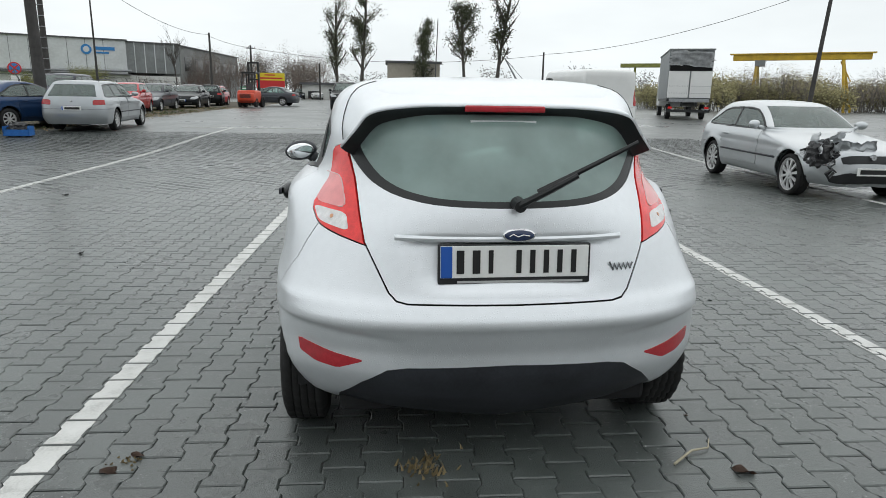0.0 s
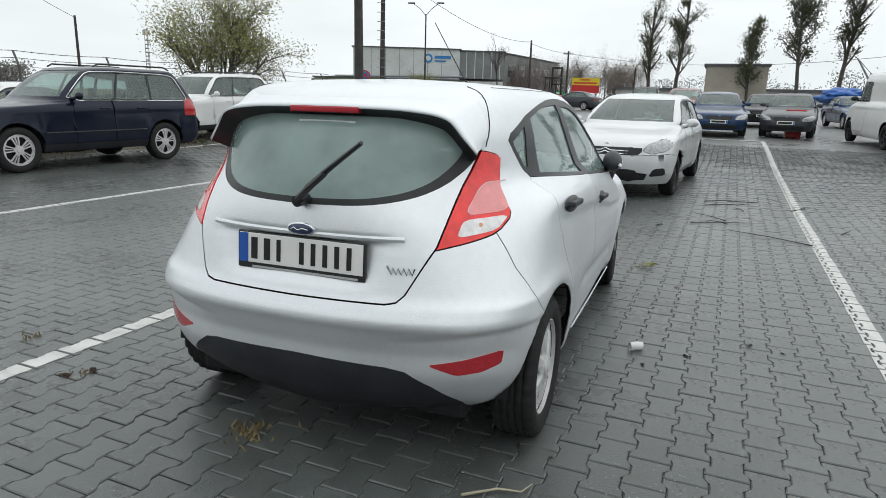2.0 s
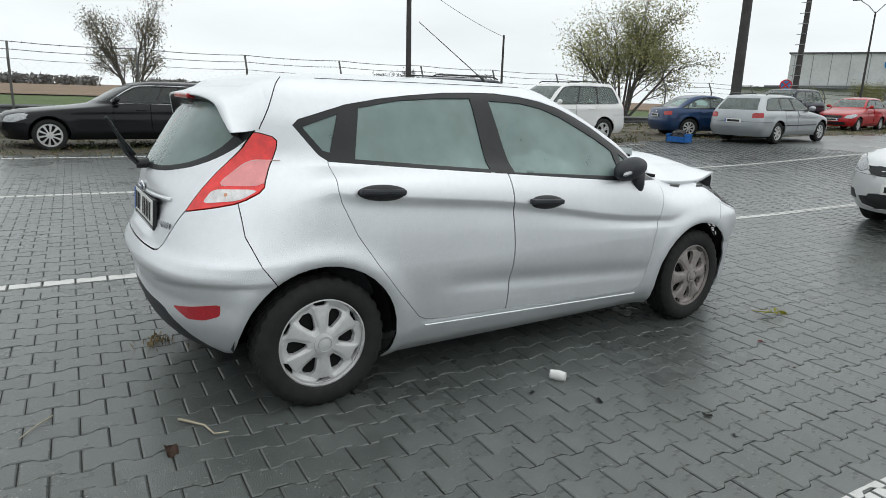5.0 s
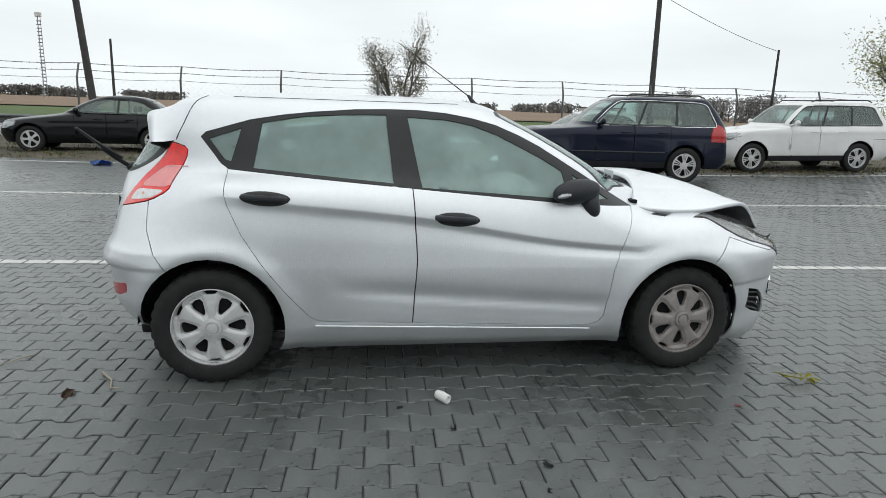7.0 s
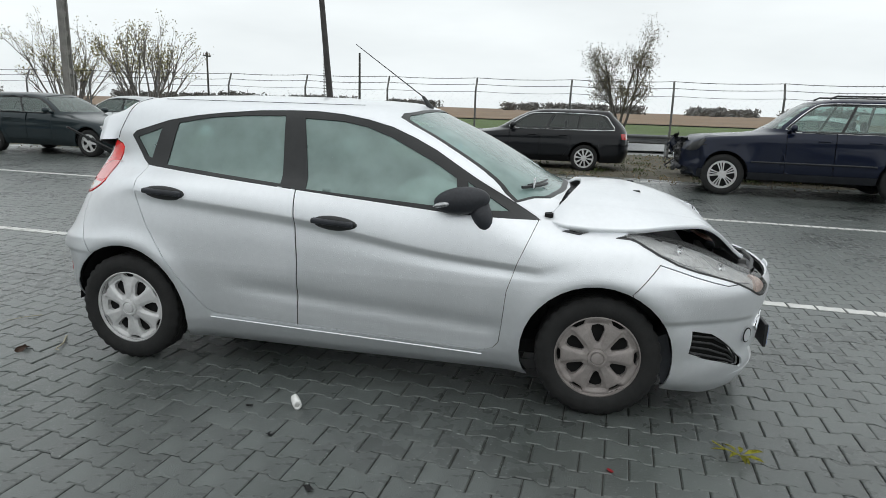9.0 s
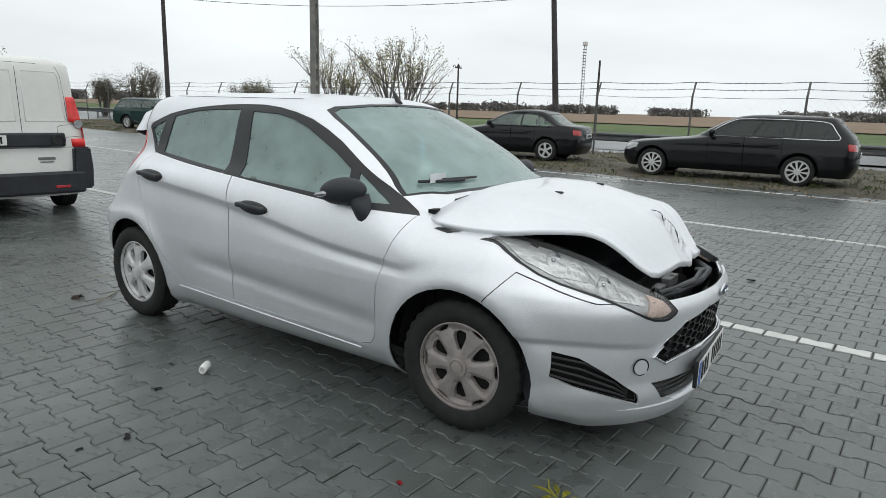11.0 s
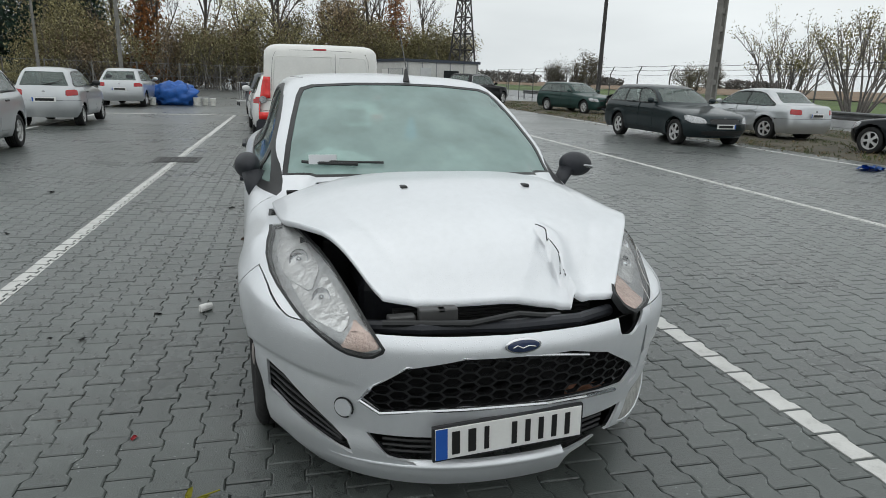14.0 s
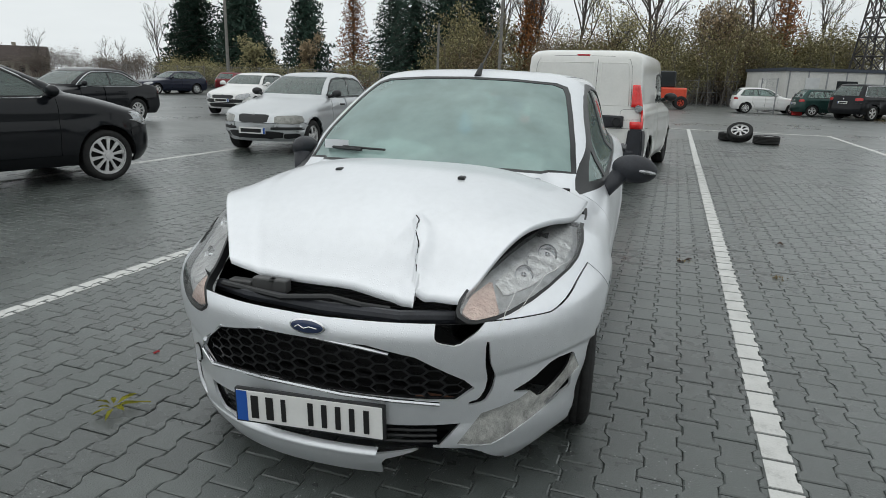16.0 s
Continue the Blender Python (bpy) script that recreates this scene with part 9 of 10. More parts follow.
part("wall", boxes((-9, 0, 0, 25.5, 0, 7.7)), mat("stained_grey_wall", (0.22, 0.225, 0.22), 0.7, var=0.25, scale=0.4), annex)
for k in range(6):
    part("window", boxes((0.0, 0.05, 1.5 + 4 * k, 4.2 + 4 * k, 4.6, 6.4)), PANE, annex)
part("roof", boxes((-9, 0.2, -0.1, 25.7, 7.7, 7.85)), ROOF, annex)

hut = thing("hut", "square old rendered concrete hut", "building", pose(4.9, 69.6, 0, 0, 0, -2))
part("wall", boxes((-2.75, 2.75, -2.5, 2.5, 0, 5.0)), TAN_WALL, hut)
part("roof", boxes((-2.95, 2.95, -2.7, 2.7, 5.0, 5.22)), ROOF, hut)
part("door", boxes((-0.6, 0.6, -2.56, -2.5, 0, 2.2)), DARK_CLAD, hut)
part("cable_bracket", boxes((1.2, 1.3, -2.75, -2.5, 3.0, 5.3), (0.8, 1.7, -2.8, -2.7, 4.3, 4.4)), STEEL, hut)
for x0, x1, y, h in ((-9, 1, 92, 3.4), (9, 32, 88, 3.4), (34, 66, 76, 3.0), (-60, -45, 96, 4)):
    sh = thing("shed", "long low white shed with a flat roof", "building", pose(0, 0, 0))
    part("wall", boxes((x0, x1, y, y + 8, 0, h - 0.3)), WHITE_WALL, sh)
    part("roof", boxes((x0 - 0.3, x1 + 0.3, y - 0.5, y + 8.3, h - 0.3, h)), ROOF, sh)
    for k in range(int((x1 - x0) / 3)):
        part("window", boxes((x0 + 0.8 + 3 * k, x0 + 2.4 + 3 * k, y - 0.05, y, 1.2, 2.2)), PANE, sh)
fs = thing("shed", "small white shed far over the field", "building", pose(-168, 72, 0, 0, 0, 60))
part("wall", boxes((-6, 6, -3, 3, 0, 2.6)), WHITE_WALL, fs)
part("roof", boxes((-6.2, 6.2, -3.2, 3.2, 2.6, 2.9)), ROOF, fs)
hs = thing("house", "brown-roofed house far beyond the yard", "building", pose(89, -74, 0, 0, 0, 40) @ Matrix.Scale(0.62, 4))
part("wall", boxes((-5, 5, -4, 4, 0, 3.6)), TAN_WALL, hs)
part("roof", prism(bmesh.new(), [(-4.6, 3.5), (4.6, 3.5), (1.4, 7.2), (-1.4, 7.2)], -5.6, 5.6, "x"), mat("brown_tiles", (0.07, 0.055, 0.05), 0.8, var=0.3, scale=2), hs)
part("chimney", boxes((1, 1.8, -0.4, 0.4, 6.6, 8.0)), TAN_WALL, hs)
for k in range(3):
    part("window", boxes((-3.6 + 2.8 * k, -2.4 + 2.8 * k, 4.0, 4.05, 1.1, 2.4)), PANE, hs)

# billboard and signs
bb = thing("billboard", "yellow and red billboard on posts", "sign", pose(-13.2, 91.5, 0, 0, 0, 6))
part("upper_panel", boxes((-1.9, 1.9, -0.06, 0.06, 3.55, 4.55)), mat("sign_yellow", (0.70, 0.55, 0.03), 0.5), bb)
part("lower_panel", boxes((-1.9, 1.9, -0.06, 0.06, 2.5, 3.55)), mat("sign_red", (0.55, 0.03, 0.03), 0.5), bb)
part("text_bar", boxes((-0.8, 0.6, -0.09, -0.06, 4.2, 4.35), (-1.6, 1.6, -0.09, -0.06, 3.75, 3.95)), mat("sign_red"), bb)
for x in (-1.5, 1.5):
    part("post", rod((x, 0.1, 0), (x, 0.1, 4.5), 0.08, 0.08, 8), STEEL, bb)
ns = thing("no_stopping_sign", "round blue and red no-stopping sign", "sign", pose(-24.6, 47, 0, 0, 0, 25))
part("post", rod((0, 0, 0), (0, 0, 3.2), 0.035, 0.035, 8), STEEL, ns)
part("disc", cyl(bmesh.new(), (0, -0.04, 3.0), (0, -0.06, 3.0), 0.42, 0.42, 24), mat("sign_red"), ns)
part("disc_field", cyl(bmesh.new(), (0, -0.06, 3.0), (0, -0.07, 3.0), 0.33, 0.33, 24), mat("sign_blue"), ns)
part("cross", boxes((-0.05, 0.05, -0.085, -0.07, 2.68, 3.32)), mat("sign_red"), ns).matrix_local = pose(0, 0, 3.0, 0, 45, 0) @ pose(0, 0, -3.0)
part("cross", boxes((-0.05, 0.05, -0.085, -0.07, 2.68, 3.32)), mat("sign_red"), ns).matrix_local = pose(0, 0, 3.0, 0, -45, 0) @ pose(0, 0, -3.0)
part("plate", boxes((-0.28, 0.28, -0.06, -0.04, 2.1, 2.5)), WHITE_PLATE, ns)
for x, y in ((-21, 80), (-14.4, 79)):
    gs = thing("road_sign", "small green road sign on posts", "sign", pose(x, y, 0))
    part("panel", boxes((-0.7, 0.7, -0.04, 0, 1.7, 2.5)), mat("sign_green", (0.02, 0.22, 0.10), 0.5), gs)
    part("text_bar", boxes((-0.5, 0.4, -0.055, -0.04, 2.2, 2.35), (-0.5, 0.5, -0.055, -0.04, 1.9, 2.05)), WHITE_PLATE, gs)
    part("post", rod((0, 0.03, 0), (0, 0.03, 2.4), 0.04, 0.04, 6), STEEL, gs)

# ---------------------------------------------------------------- lorry with a grey curtain side, its tail to the yard
tk = thing("box_truck", "grey curtain-sided lorry with torn white tail", "truck", pose(17.1, 31.4, rise(17.6, 31.6), 0, 0, -21) @ Matrix.Scale(0.93, 4))
CURTAIN = mat("grey_tarpaulin", (0.20, 0.215, 0.22), 0.5, var=0.10, scale=1.5, bump=0.2, bump_scale=5)
part("load_box", boxes((-1.22, 1.22, 0.08, 7.2, 1.20, 3.95), bevel=0.03), CURTAIN, tk, "grey curtain sides")
part("roof", boxes((-1.26, 1.26, 0.0, 7.3, 3.93, 4.02), bevel=0.02), DARK_CLAD, tk)
for s in (1, -1):
    d = part("rear_door", boxes((s * 0.62 - 0.58, s * 0.62 + 0.58, 0.0, 0.07, 1.25, 2.75), bevel=0.01), WHITE, tk, "white dirty rear door")
    part("hinges", boxes(*[(s * 0.62 - 0.5 + 0.14 * q, s * 0.62 - 0.44 + 0.14 * q, -0.02, 0.0, z, z + 0.03) for q in range(8) for z in (1.5, 1.9)]), STEEL, d)
# near-black slab drawn as the shade in the open tail
part("tail_opening", boxes((-1.15, 1.15, 0.02, 0.075, 2.78, 3.1)), HOLE_SHADE, tk)
tp = part("torn_tarpaulin", sheet(12, 2.4, 0.85, 0.12, 4), mat("silver_tarpaulin", (0.45, 0.46, 0.47), 0.35, 0.2, var=0.3, scale=4), tk, "torn silver tail sheet", smooth=True)
tp.matrix_local = pose(0, -0.02, 3.46, 0, 4, 0)
part("chassis", boxes((-0.45, -0.33, -0.4, 8.9, 0.75, 1.0), (0.33, 0.45, -0.4, 8.9, 0.75, 1.0), (-1.2, 1.2, -0.35, -0.2, 0.42, 0.58), (-1.2, 1.2, 0.05, 7.1, 1.05, 1.2)), BLACK_TRIM, tk)
part("tail_lift", boxes((-1.1, 1.1, -0.5, -0.36, 1.0, 1.2), (-0.9, -0.8, -0.5, 0.3, 0.55, 0.65), (0.8, 0.9, -0.5, 0.3, 0.55, 0.65)), STEEL, tk)
for s in (1, -1):
    part("lamp", boxes((s * 1.0 - 0.12, s * 1.0 + 0.12, -0.38, -0.34, 0.62, 0.74)), RED_LENS, tk)
part("cab", box(bmesh.new(), -1.15, 1.15, 7.5, 9.2, 0.7, 2.9, 0.14, 3), WHITE, tk, smooth=True)
for s in (1, -1):
    for y in (1.3, 8.0):
        wheel(tk, s * 0.98, y, 0.44, 0.44, 0.28, "five", ALLOY, 0.6)

# ---------------------------------------------------------------- yellow gantry crane
gc = thing("gantry_crane", "yellow steel gantry crane over scrap", "crane", pose(36.0, 59.6, 0, 0, 0, -34.5))
YEL = mat("crane_yellow", (0.55, 0.36, 0.03), 0.5, var=0.2, scale=2)
part("beam", boxes((0, 11.6, -0.35, 0.35, 5.55, 6.1)), YEL, gc)
part("cap", boxes((-0.3, 11.9, -0.5, 0.5, 6.1, 6.2)), YEL, gc)
for x in (2.2, 9.4):
    part("leg", rod((x, -0.2, 5.6), (x - 0.3 + (0.9 if x > 5 else 0), -1.3, 0), 0.14, 0.12, 6), YEL, gc)
    part("leg", rod((x, 0.2, 5.6), (x + 0.5 + (0.9 if x > 5 else 0), 1.3, 0), 0.14, 0.12, 6), YEL, gc)
part("trolley", boxes((2.0, 2.9, -0.5, 0.5, 5.0, 5.55)), DARK_CLAD, gc)
part("bracing", tube(bmesh.new(), [(9.2, 0, 5.4), (10.2, 0, 3.6), (9.4, 0, 2.6), (10.6, 0, 1.0)], 0.07, 6), YEL, gc)
g2 = thing("gantry_crane", "old green-yellow crane beam behind the lorry", "crane", pose(27, 66, 0, 0, 0, -30))
part("beam", boxes((0, 8, -0.3, 0.3, 5.0, 5.4)), mat("faded_crane_green", (0.22, 0.23, 0.06), 0.6, var=0.2, scale=2), g2)
for x in (1.5, 6.5):
    part("leg", rod((x, 0, 5.1), (x, 0.4, 0), 0.13, 0.12, 6), mat("faded_crane_green"), g2)
bo = thing("boom_crane", "thin lattice crane boom behind the hut", "crane", pose(16, 74, 0, 0, 0, 0))
part("boom", rod((2.6, 0, 2.0), (0, 0, 6.2), 0.14, 0.08, 5), STEEL, bo)
part("base", boxes((1.2, 4.2, -1, 1, 0, 2.1), bevel=0.2), DARK_CLAD, bo)
part("boom_cable", rod((0, 0, 6.2), (3.8, 0, 2.2), 0.03, 0.03, 4), WIRE, bo)

# ---------------------------------------------------------------- red forklift carrying a car
fk = thing("forklift", "orange-red forklift truck seen from behind", "forklift", pose(-8.1, 44.0, rise(-8.1, 44), 0, 0, -10) @ Matrix.Scale(0.82, 4))
RED_FK = mat("forklift_red", (0.62, 0.07, 0.03), 0.4, var=0.15, scale=5, coat=0.3)
part("body", box(bmesh.new(), -0.75, 0.75, -1.4, 0.3, 0.35, 1.35, 0.14, 3), RED_FK, fk, smooth=True)
part("counterweight", box(bmesh.new(), -0.72, 0.72, -1.6, -1.2, 0.45, 1.15, 0.18, 3), RED_FK, fk, smooth=True)
part("vent", boxes(*[(-0.45, 0.45, -1.62, -1.59, 0.75 + 0.09 * k, 0.80 + 0.09 * k) for k in range(4)]), BLACK_TRIM, fk)
for sx in (1, -1):
    part("cab_post", rod((sx * 0.55, -0.9, 1.3), (sx * 0.5, -0.6, 2.75), 0.05, 0.05, 8), BLACK_TRIM, fk)
    part("cab_post", rod((sx * 0.55, 0.4, 1.0), (sx * 0.5, 0.3, 2.75), 0.05, 0.05, 8), BLACK_TRIM, fk)
    part("mast", boxes((sx * 0.42 - 0.07, sx * 0.42 + 0.07, 0.6, 0.8, 0.1, 3.7)), BLACK_TRIM, fk)
    part("fork", boxes((sx * 0.5 - 0.08, sx * 0.5 + 0.08, 0.85, 2.4, 0.35, 0.42)), BLACK_TRIM, fk)
    wheel(fk, sx * 0.66, -1.0, 0.36, 0.36, 0.24, "five", BLACK_TRIM, 0.55)
    wheel(fk, sx * 0.72, 0.35, 0.45, 0.45, 0.3, "five", BLACK_TRIM, 0.55)
part("cab_roof", boxes((-0.6, 0.6, -0.75, 0.45, 2.72, 2.84), bevel=0.03), BLACK_TRIM, fk)
part("seat", boxes((-0.25, 0.25, -0.5, 0.0, 1.3, 1.45), (-0.25, 0.25, -0.6, -0.48, 1.4, 1.9), bevel=0.04), SEAT, fk)
part("mast_crossbar", boxes((-0.5, 0.5, 0.62, 0.78, 3.55, 3.7), (-0.5, 0.5, 0.62, 0.78, 2.2, 2.3)), BLACK_TRIM, fk)

# ---------------------------------------------------------------- cabin, bins, tarp heap, loose wheels
cb = thing("site_cabin", "white site cabin with a dark roof edge", "cabin", pose(-9.9, -42.1, 0, 0, 0, 14))
part("wall", boxes((-6.4, 0, -6.0, 0, 0.1, 2.55), bevel=0.02), WHITE_WALL, cb)
part("roof_edge", boxes((-6.5, 0.1, -6.1, 0.1, 2.55, 2.75)), mat("dark_edge", (0.05, 0.06, 0.08), 0.5), cb)
for k in range(6):
    part("rib", boxes((-6.30 + 1.2 * k, -6.22 + 1.2 * k, 0, 0.03, 0.1, 2.55), bevel=0.0), STEEL, cb)
part("door", boxes((-2.2, -1.3, 0.0, 0.04, 0.15, 2.15)), GREY_CLAD, cb)
part("window", boxes((-4.6, -3.3, 0.0, 0.04, 1.1, 2.0)), PANE, cb)
part("notice", boxes((0.0, 0.03, -3.8, -2.6, 1.0, 2.0)), WHITE_PLATE, cb)
gf = thing("mesh_gate", "grey steel mesh gate at the cabin", "gate", pose(-8.0, -38.5, 0, 0, 0, 100))
for x in (0, 2.4):
    part("gate_post", rod((x, 0, 0), (x, 0, 2.0), 0.035, 0.035, 8), STEEL, gf)
part("gate_frame", tube(bmesh.new(), [(0, 0, 0.1), (2.4, 0, 0.1), (2.4, 0, 1.95), (0, 0, 1.95), (0, 0, 0.1)], 0.025, 6), STEEL, gf)
bm = bmesh.new()
for k in range(1, 24):
    cyl(bm, (k * 0.1, 0, 0.1), (k * 0.1, 0, 1.95), 0.004, 0.004, 3)
part("gate_mesh", bm, STEEL, gf)
RED_BIN = mat("red_plastic", (0.55, 0.03, 0.03), 0.4, var=0.15, scale=6)
for x, y, h in ((-9.6, -36.0, 0.95), (4.5, 22.3, 0.85)):
    bn = thing("bin", "red plastic bin standing on the pavers", "bin", pose(x, y, rise(x, y)))
    part("body", prism(bmesh.new(), [(-0.22, 0), (0.22, 0), (0.28, h), (-0.28, h)], -0.24, 0.24, "y"), RED_BIN, bn)
    part("lid", boxes((-0.3, 0.3, -0.27, 0.27, h, h + 0.06), bevel=0.02), RED_BIN, bn)
BLUE_TARP = mat("blue_tarpaulin", (0.02, 0.11, 0.40), 0.4, var=0.25, scale=4, bump=0.4, bump_scale=8)
ob = finish(crumpled(0, 0, 0.42, 0.95, 0.55, 0.52, 4), "tarpaulin", BLUE_TARP)
ob.location = (4.0, -24.9, 0)
tagged(ob, "crumpled blue tarpaulin over a heap", "tarpaulin")
ob = finish(crumpled(0, 0, 0.95, 1.0, 1.5, 0.40, 9), "tarpaulin", BLUE_TARP)
ob.location = (8.0, 34.4, 0.42 + rise(8.0, 34))
tagged(ob, "blue tarpaulin spread over a car", "tarpaulin")
for k, (x, y, r, h) in enumerate(((3.05, -24.6, 0.15, 0.32), (2.75, -24.9, 0.14, 0.3), (4.75, -24.3, 0.15, 0.30), (2.4, -24.5, 0.12, 0.3))):
    b = thing("bucket", "dirty white plastic bucket beside the tarpaulin", "bucket", pose(x, y, 0), "buckets")
    part("shell", rod((0, 0, 0), (0, 0, h), r * 0.85, r, 18), mat("dirty_white_plastic", (0.6, 0.6, 0.56), 0.5, var=0.2, scale=8), b)
    part("rim", tube(bmesh.new(), [(r * math.cos(a * 0.35), r * math.sin(a * 0.35), h) for a in range(19)], 0.012, 6), WHITE_PLATE, b)
tr = thing("trolley", "pale steel wire trolley on small wheels", "trolley", pose(1.0, -25.2, 0, 0, 0, 10))
bm = bmesh.new()
for pts in ([(-0.4, 0, 0.2), (-0.4, 0, 1.0), (0.4, 0, 1.0), (0.4, 0, 0.2), (-0.4, 0, 0.2)], [(-0.4, -0.5, 0.2), (0.4, -0.5, 0.2), (0.4, 0, 0.2)], [(-0.4, -0.5, 0.2), (-0.4, 0, 0.2)]):
    tube(bm, pts, 0.018, 6)
for k in range(7):
    cyl(bm, (-0.3 + k * 0.1, 0, 0.2), (-0.3 + k * 0.1, 0, 1.0), 0.008, 0.008, 4)
    cyl(bm, (-0.3 + k * 0.1, 0, 0.2), (-0.3 + k * 0.1, -0.5, 0.2), 0.008, 0.008, 4)
part("frame", bm, mat("pale_steel", (0.6, 0.6, 0.6), 0.4, 0.4), tr)
for x in (-0.35, 0.35):
    for y in (-0.45, -0.05):
        part("castor", cyl(bmesh.new(), (x - 0.02, y, 0.08), (x + 0.02, y, 0.08), 0.08, 0.08, 12), BLACK_TRIM, tr)
ld = thing("loader", "red small loader behind the van", "loader", pose(-2.6, -39, 0, 0, 0, 90))
part("body", box(bmesh.new(), -0.9, 0.9, -1.2, 1.2, 0.5, 1.3, 0.1, 2), RED_FK, ld)
part("cab", boxes((-0.6, 0.6, -0.9, 0.5, 1.3, 2.3), bevel=0.08), PANE, ld)
for sx in (1, -1):
    for y in (-0.8, 0.9):
        wheel(ld, sx * 0.85, y, 0.4, 0.4, 0.28, "five", RED_FK, 0.5)


def loose_wheel(x, y, z, tilt, turn, label):
    root = thing("loose_wheel", label, "wheel", pose(x, y, z, 0, tilt, turn), "loose wheels")
    w = wheel(root, 0.001, 0, 0, 0.32, 0.215, "seven", ALLOY, 0.68)
    for c in list(w.children):
        c.parent = root
    bpy.data.objects.remove(w)


loose_wheel(-3.60, -13.7, 0.25, -52, 78, "alloy wheel with tyre lying tilted on another")
loose_wheel(-4.20, -13.35, 0.108, -90, 30, "black tyre lying flat on the pavers")
loose_wheel(-3.45, -14.15, 0.108, -90, 10, "black tyre lying flat on the pavers")
cr = thing("engine_crate", "blue engine crate on the verge", "crate", pose(-9.5, 15.7, rise(-9.5, 15.7), 0, 0, 8) @ Matrix.Scale(0.55, 4))
part("crate", boxes((-0.55, 0.55, -0.4, 0.4, 0.05, 0.10), (-0.55, -0.5, -0.4, 0.4, 0.1, 0.5), (0.5, 0.55, -0.4, 0.4, 0.1, 0.5), (-0.55, 0.55, 0.36, 0.4, 0.1, 0.5), (-0.55, 0.55, -0.4, -0.36, 0.1, 0.35)), mat("blue_plastic", (0.02, 0.13, 0.42), 0.4, var=0.2, scale=8), cr)
part("engine_parts", crumpled(0, 0, 0.42, 0.42, 0.3, 0.26, 6), SCRAP, cr)
ob = finish(sheet(8, 0.7, 0.35, 0.10, 8), "cloth", BLUE_TARP)
ob.matrix_world = pose(-10.4, -4.3, 0.05, 90, 0, 25)
tagged(ob, "pale blue cloth lying on the verge", "cloth")

# ---------------------------------------------------------------- verge: grass tufts and dead leaves
def tufts(name, label, spots, material, seed, n=14, h=0.22):
    root = thing(name, label, "grass")
    root["kind"] = "stuff"
    r = random.Random(seed)
    v, f = [], []
    for x, y, s in spots:
        for _ in range(n):
            a, l = r.uniform(0, 6.283), h * s * r.uniform(0.5, 1.2)
            bx, by = x + r.gauss(0, 0.08 * s), y + r.gauss(0, 0.08 * s)
            dx, dy = math.cos(a) * l * 0.6, math.sin(a) * l * 0.6
            o = len(v)
            g0 = rise(x, y)
            v += [(bx - 0.006, by, g0), (bx + 0.006, by + 0.004, g0), (bx + dx * 0.5, by + dy * 0.5, g0 + l * 0.8), (bx + dx, by + dy, g0 + l * 0.9)]
            f += [(o, o + 1, o + 2), (o + 1, o + 3, o + 2)]
    raw("blades", v, f, material, root)["kind"] = "stuff"


rnd = random.Random(33)
on_verge = lambda n: [(*lot(rnd.uniform(-19.4, -10.9), rnd.uniform(-38, 40)), rnd.uniform(0.5, 1.5)) for _ in range(n)]
GRASS = leaf("wet_grass", (0.065, 0.085, 0.030), 0.5)
STRAW = leaf("dry_grass", (0.22, 0.17, 0.09), 0.4)
tufts("grass", "short wet grass tufts on the verge", on_verge(2600), GRASS, 1, 12, 0.075)
tufts("dry_grass", "dry brown grass tufts on the verge", on_verge(700), STRAW, 2, 10, 0.07)
t = Twigs(77)
spots = [lot(rnd.uniform(-19, -10.3), rnd.uniform(-38, 40)) for _ in range(3600)]
t.leaves([Vector((x, y, 0.03 + rise(x, y))) for x, y in spots], 4, 0.25, 0.035, 0.05)
root = thing("dead_leaves", "brown dead leaves scattered along the verge", "leaves")
root["kind"] = "stuff"
raw("leaves", t.lv, t.lf, LEAF_BROWN, root)["kind"] = "stuff"
for k, (u, v) in enumerate(((-16.0, 12.0), (-16.2, 4.6), (-16.5, -1.5), (-15.8, -8.0), (-16.6, -18), (-16.2, 9.2))):
    x, y = lot(u, v)
    w = Twigs(200 + k)
    for _ in range(9):
        w.grow(Vector((w.r.uniform(-0.3, 0.3), w.r.uniform(-0.3, 0.3), 0)), Vector((w.r.uniform(-0.4, 0.4), w.r.uniform(-0.4, 0.4), 1)).normalized(), 0.45, 0.008, 1, [0, 5], 0.6, 0.1, 0.5)
    root = thing("weed", "dry dead weed stalks on the verge", "weeds", pose(x, y, 0), "weeds")
    raw("stalks", w.v, w.f, TWIG_RED, root)

# ---------------------------------------------------------------- litter on the pavers
def blade(x, y, pts, r, material, name, label):
    ob = finish(tube(bmesh.new(), [(a, b, c + r) for a, b, c in pts], r, 6, r * 0.4), name, material)
    ob.location = (x, y, 0.002)
    tagged(ob, label, "litter")


cup = thing("paper_cup_piece", "crushed white paper cup piece on the pavers", "litter", pose(1.12, 1.115, 0.022, 90, 0, 35))
bm = lathe(bmesh.new(), [(0.022, -0.042), (0.025, 0.0), (0.023, 0.035), (0.012, 0.038), (0.012, 0.02), (0.0005, 0.02)], 22)
for v in bm.verts:
    v.co.y += 0.004 * noise.noise(v.co * 60)
    v.co.z *= 0.85
part("cup", bm, WHITE_PLATE, cup, smooth=True)
t = Twigs(5)
GREEN_LEAF = leaf("fresh_yellow_leaves", (0.26, 0.25, 0.03), 0.4)
lf = thing("leaf_sprig", "yellow-green leaf sprig lying on the pavers", "leaf", pose(1.06, 3.10, 0.012, 0, 0, 20))
bm = bmesh.new()
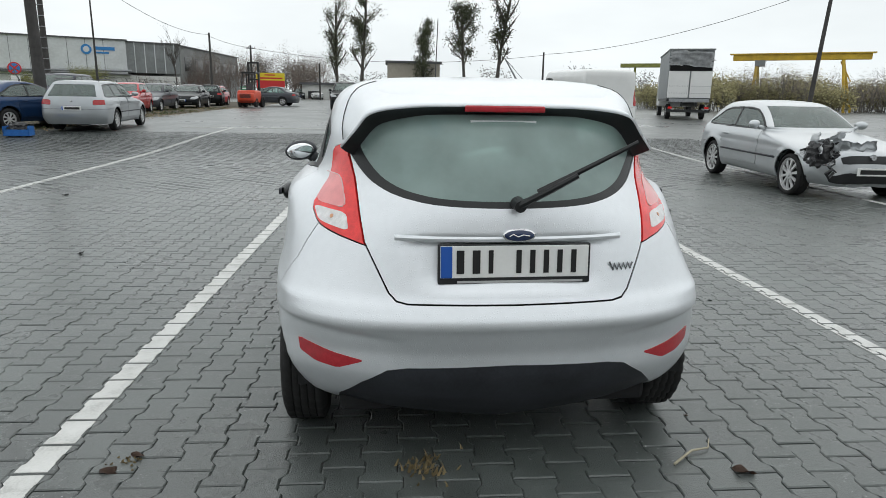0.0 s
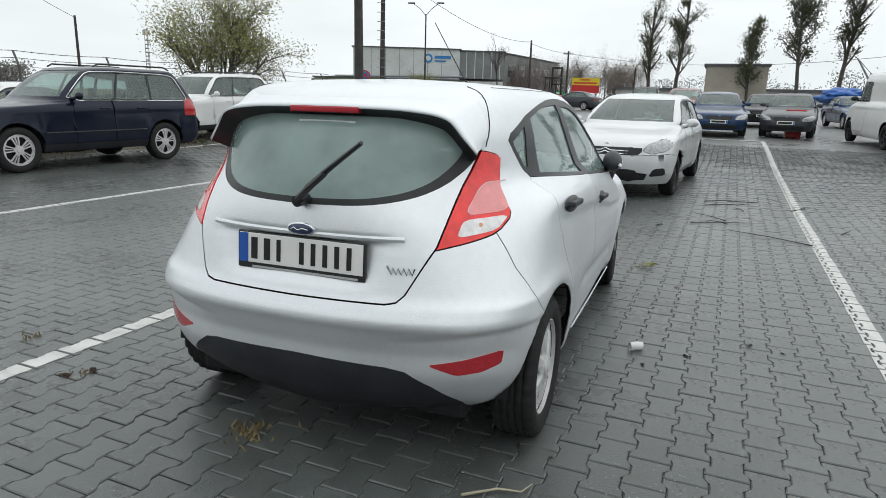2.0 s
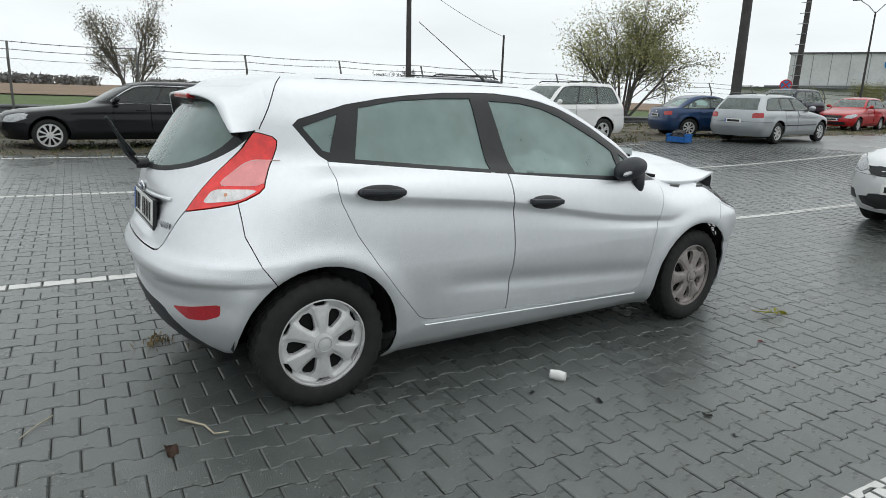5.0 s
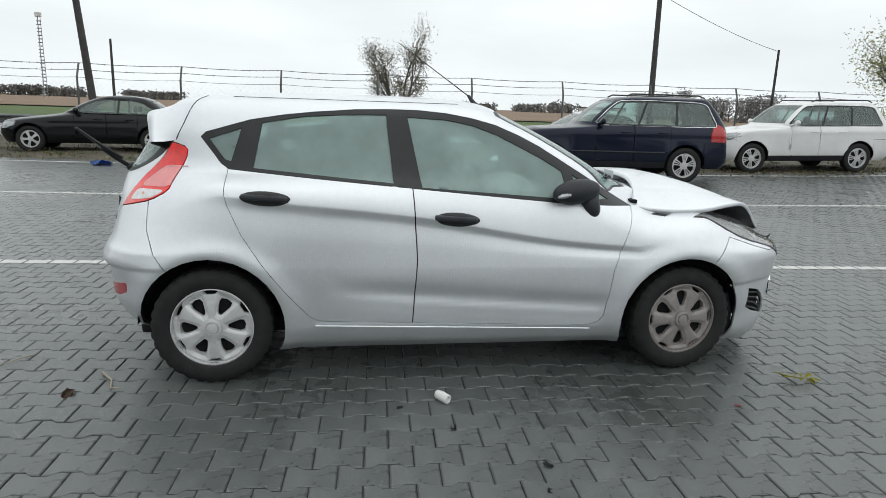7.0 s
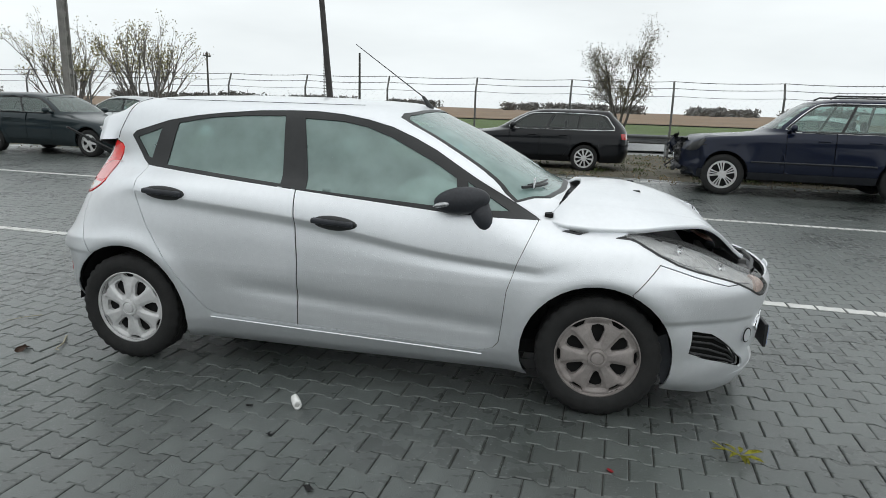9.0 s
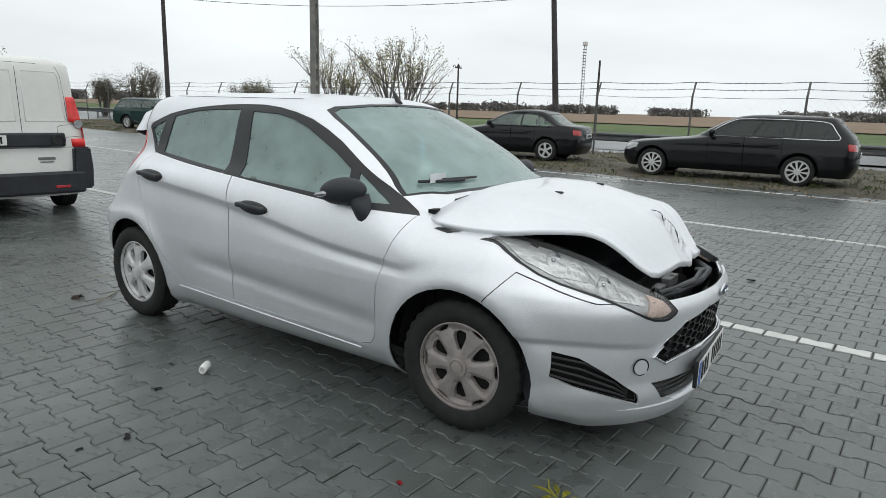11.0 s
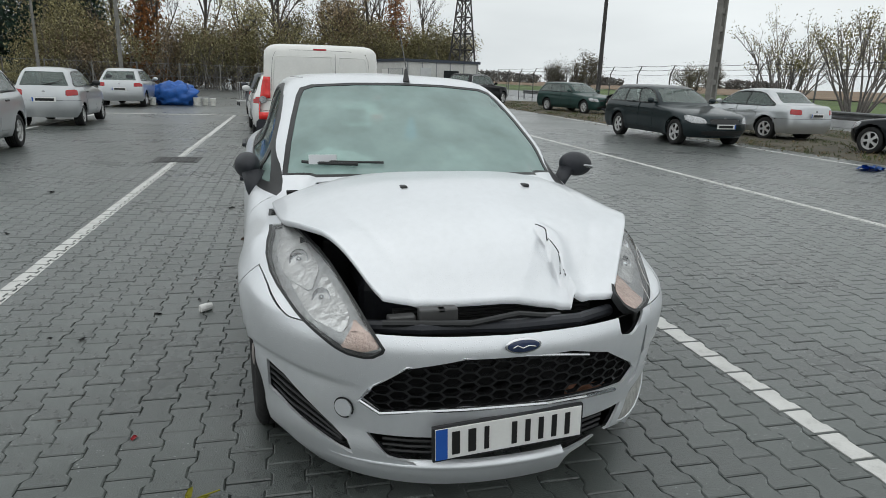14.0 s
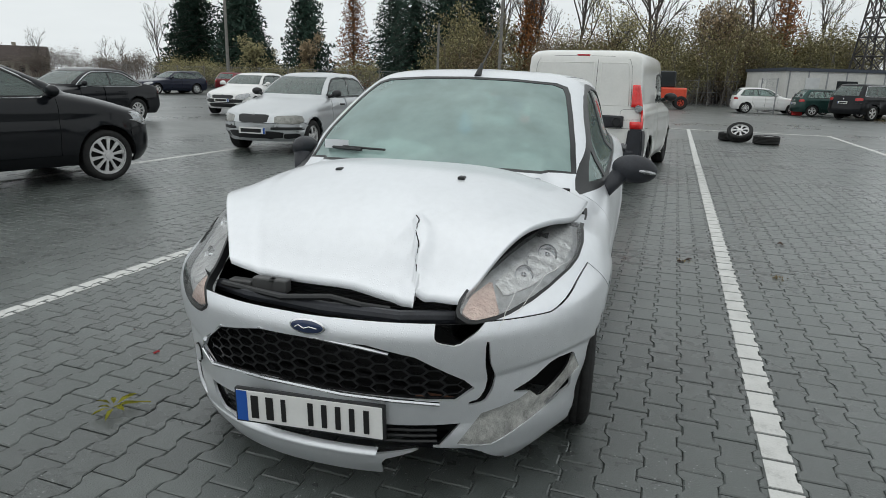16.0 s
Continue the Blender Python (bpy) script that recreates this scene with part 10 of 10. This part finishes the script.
for k in range(8):
    a = k * 0.85
    rr = 0.055 + 0.025 * (k % 3)
    d = Vector((math.cos(a), math.sin(a), 0))
    n = Vector((-d.y, d.x, 0))
    c0 = d * 0.015 + Vector((0, 0, 0.004 + 0.002 * k))
    pts = [c0, c0 + d * rr * 0.35 + n * 0.011 + Vector((0, 0, 0.012)), c0 + d * rr * 0.75 + n * 0.008 + Vector((0, 0, 0.010)), c0 + d * rr, c0 + d * rr * 0.75 - n * 0.008 + Vector((0, 0, 0.006)), c0 + d * rr * 0.35 - n * 0.011 + Vector((0, 0, 0.008))]
    bm.faces.new([bm.verts.new(p) for p in pts])
bmesh.ops.solidify(bm, geom=list(bm.faces), thickness=0.0015)
part("leaves", bm, GREEN_LEAF, lf)
part("stem", tube(bmesh.new(), [(0, 0, 0.008), (-0.06, -0.04, 0.010), (-0.13, -0.05, 0.004)], 0.003, 5), GREEN_LEAF, lf)
PALE_STRAW = mat("pale_straw", (0.42, 0.38, 0.28), 0.8)
blade(0.79, -0.48, [(-0.13, -0.10, 0), (-0.02, -0.02, 0.004), (0.06, 0.0, 0), (0.09, 0.05, 0.01)], 0.006, PALE_STRAW, "twig", "pale broken twig on the pavers")
blade(0.45, -1.08, [(-0.07, 0.06, 0), (0.0, 0.0, 0.003), (0.08, -0.06, 0)], 0.0035, PALE_STRAW, "straw", "thin pale straw on the pavers")
tufts("grass_tuft", "dry grass tuft pulled out on the pavers", [(-0.26, -0.52, 0.55), (-0.32, -0.50, 0.45)], STRAW, 6, 30, 0.07)
tufts("grass_tuft", "dry moss tuft in the paver joint", [(-2.06, -0.12, 0.4), (-1.40, -0.36, 0.3)], STRAW, 7, 20, 0.05)
DEAD = mat("dead_brown_leaf", (0.085, 0.05, 0.035), 0.7, var=0.3, scale=30)
RED_BIT = mat("red_plastic_bit", (0.45, 0.03, 0.04), 0.4)
DARK_BIT = mat("dark_plastic_bit", (0.02, 0.02, 0.02), 0.6)
for k, (x, y, s, mt, lb) in enumerate(((0.90, -0.65, 0.055, DEAD, "curled dead brown leaf"), (1.30, 2.56, 0.022, RED_BIT, "red broken lamp splinter"), (-2.3, -1.3, 0.05, DEAD, "rusty brown leaf"), (1.39, 1.12, 0.03, DARK_BIT, "small black plastic splinter"),
                                       (1.73, 1.45, 0.03, DARK_BIT, "small black plastic splinter"), (1.17, 0.90, 0.022, DARK_BIT, "small black plastic splinter"), (1.9, 1.4, 0.02, DARK_BIT, "small black plastic splinter"), (1.05, -2.1, 0.045, DARK_BIT, "bent black plastic splinter"),
                                       (-2.93, 3.06, 0.05, DARK_BIT, "black plastic splinter"), (1.62, 2.35, 0.014, DEAD, "crumb of a dead leaf"), (1.05, 5.2, 0.05, DARK_BIT, "black plastic splinter"), (0.85, 7.4, 0.06, DARK_BIT, "black plastic splinter"),
                                       (-1.37, -0.32, 0.035, DEAD, "curled dead brown leaf"), (-1.44, -0.42, 0.04, DEAD, "curled dead brown leaf"), (3.4, 5.1, 0.05, DARK_BIT, "black plastic splinter"), (2.9, -1.2, 0.04, DARK_BIT, "bent black plastic splinter"),
                                       (-4.5, 6.5, 0.06, DARK_BIT, "black plastic splinter"), (3.1, -3.3, 0.06, DARK_BIT, "bent black plastic splinter"), (-7.2, 9.0, 0.08, DARK_BIT, "black plastic splinter"), (0.9, -0.2, 0.012, DEAD, "crumb of a dead leaf"))):
    bm = sheet(4, s * 1.4, s * 0.8, s * 0.5, 60 + k)
    ob = finish(bm, "leaf" if mt is DEAD else "splinter", mt)
    ob.matrix_world = pose(x, y, s * 0.18, 84, 6, k * 57)
    tagged(ob, lb + " on the pavers", "litter")
# twigs strewn beside the hatchback's nose
rnd = random.Random(55)
for k in range(16):
    x, y = rnd.uniform(0.6, 3.2), rnd.uniform(4.6, 8.2)
    if abs(x - 0.6) < 1.1 and y > 6.2:
        continue
    a, l = rnd.uniform(0, 3.14), rnd.uniform(0.12, 0.5)
    blade(x, y, [(-l * math.cos(a), -l * math.sin(a), 0), (0.02, 0.01, 0.006), (l * math.cos(a), l * math.sin(a), 0)], 0.006, DARK_BIT, "twig", "thin dark wet twig on the pavers")
# cast-iron cover
mh = thing("manhole_cover", "square cast-iron cover set in the pavers", "cover", pose(*lot(2.35, -6.2), 0.0, 0, 0, math.degrees(LOT)))
mh["kind"] = "structure"
part("frame", boxes((-0.36, 0.36, -0.36, 0.36, -0.03, 0.003)), mat("cast_iron", (0.05, 0.05, 0.05), 0.5, 0.5, var=0.3, scale=20), mh)
part("plate", boxes(*[(-0.3 + 0.1 * i, -0.22 + 0.1 * i, -0.3 + 0.1 * j, -0.22 + 0.1 * j, 0.0, 0.007) for i in range(6) for j in range(6)]), mat("cast_iron"), mh)
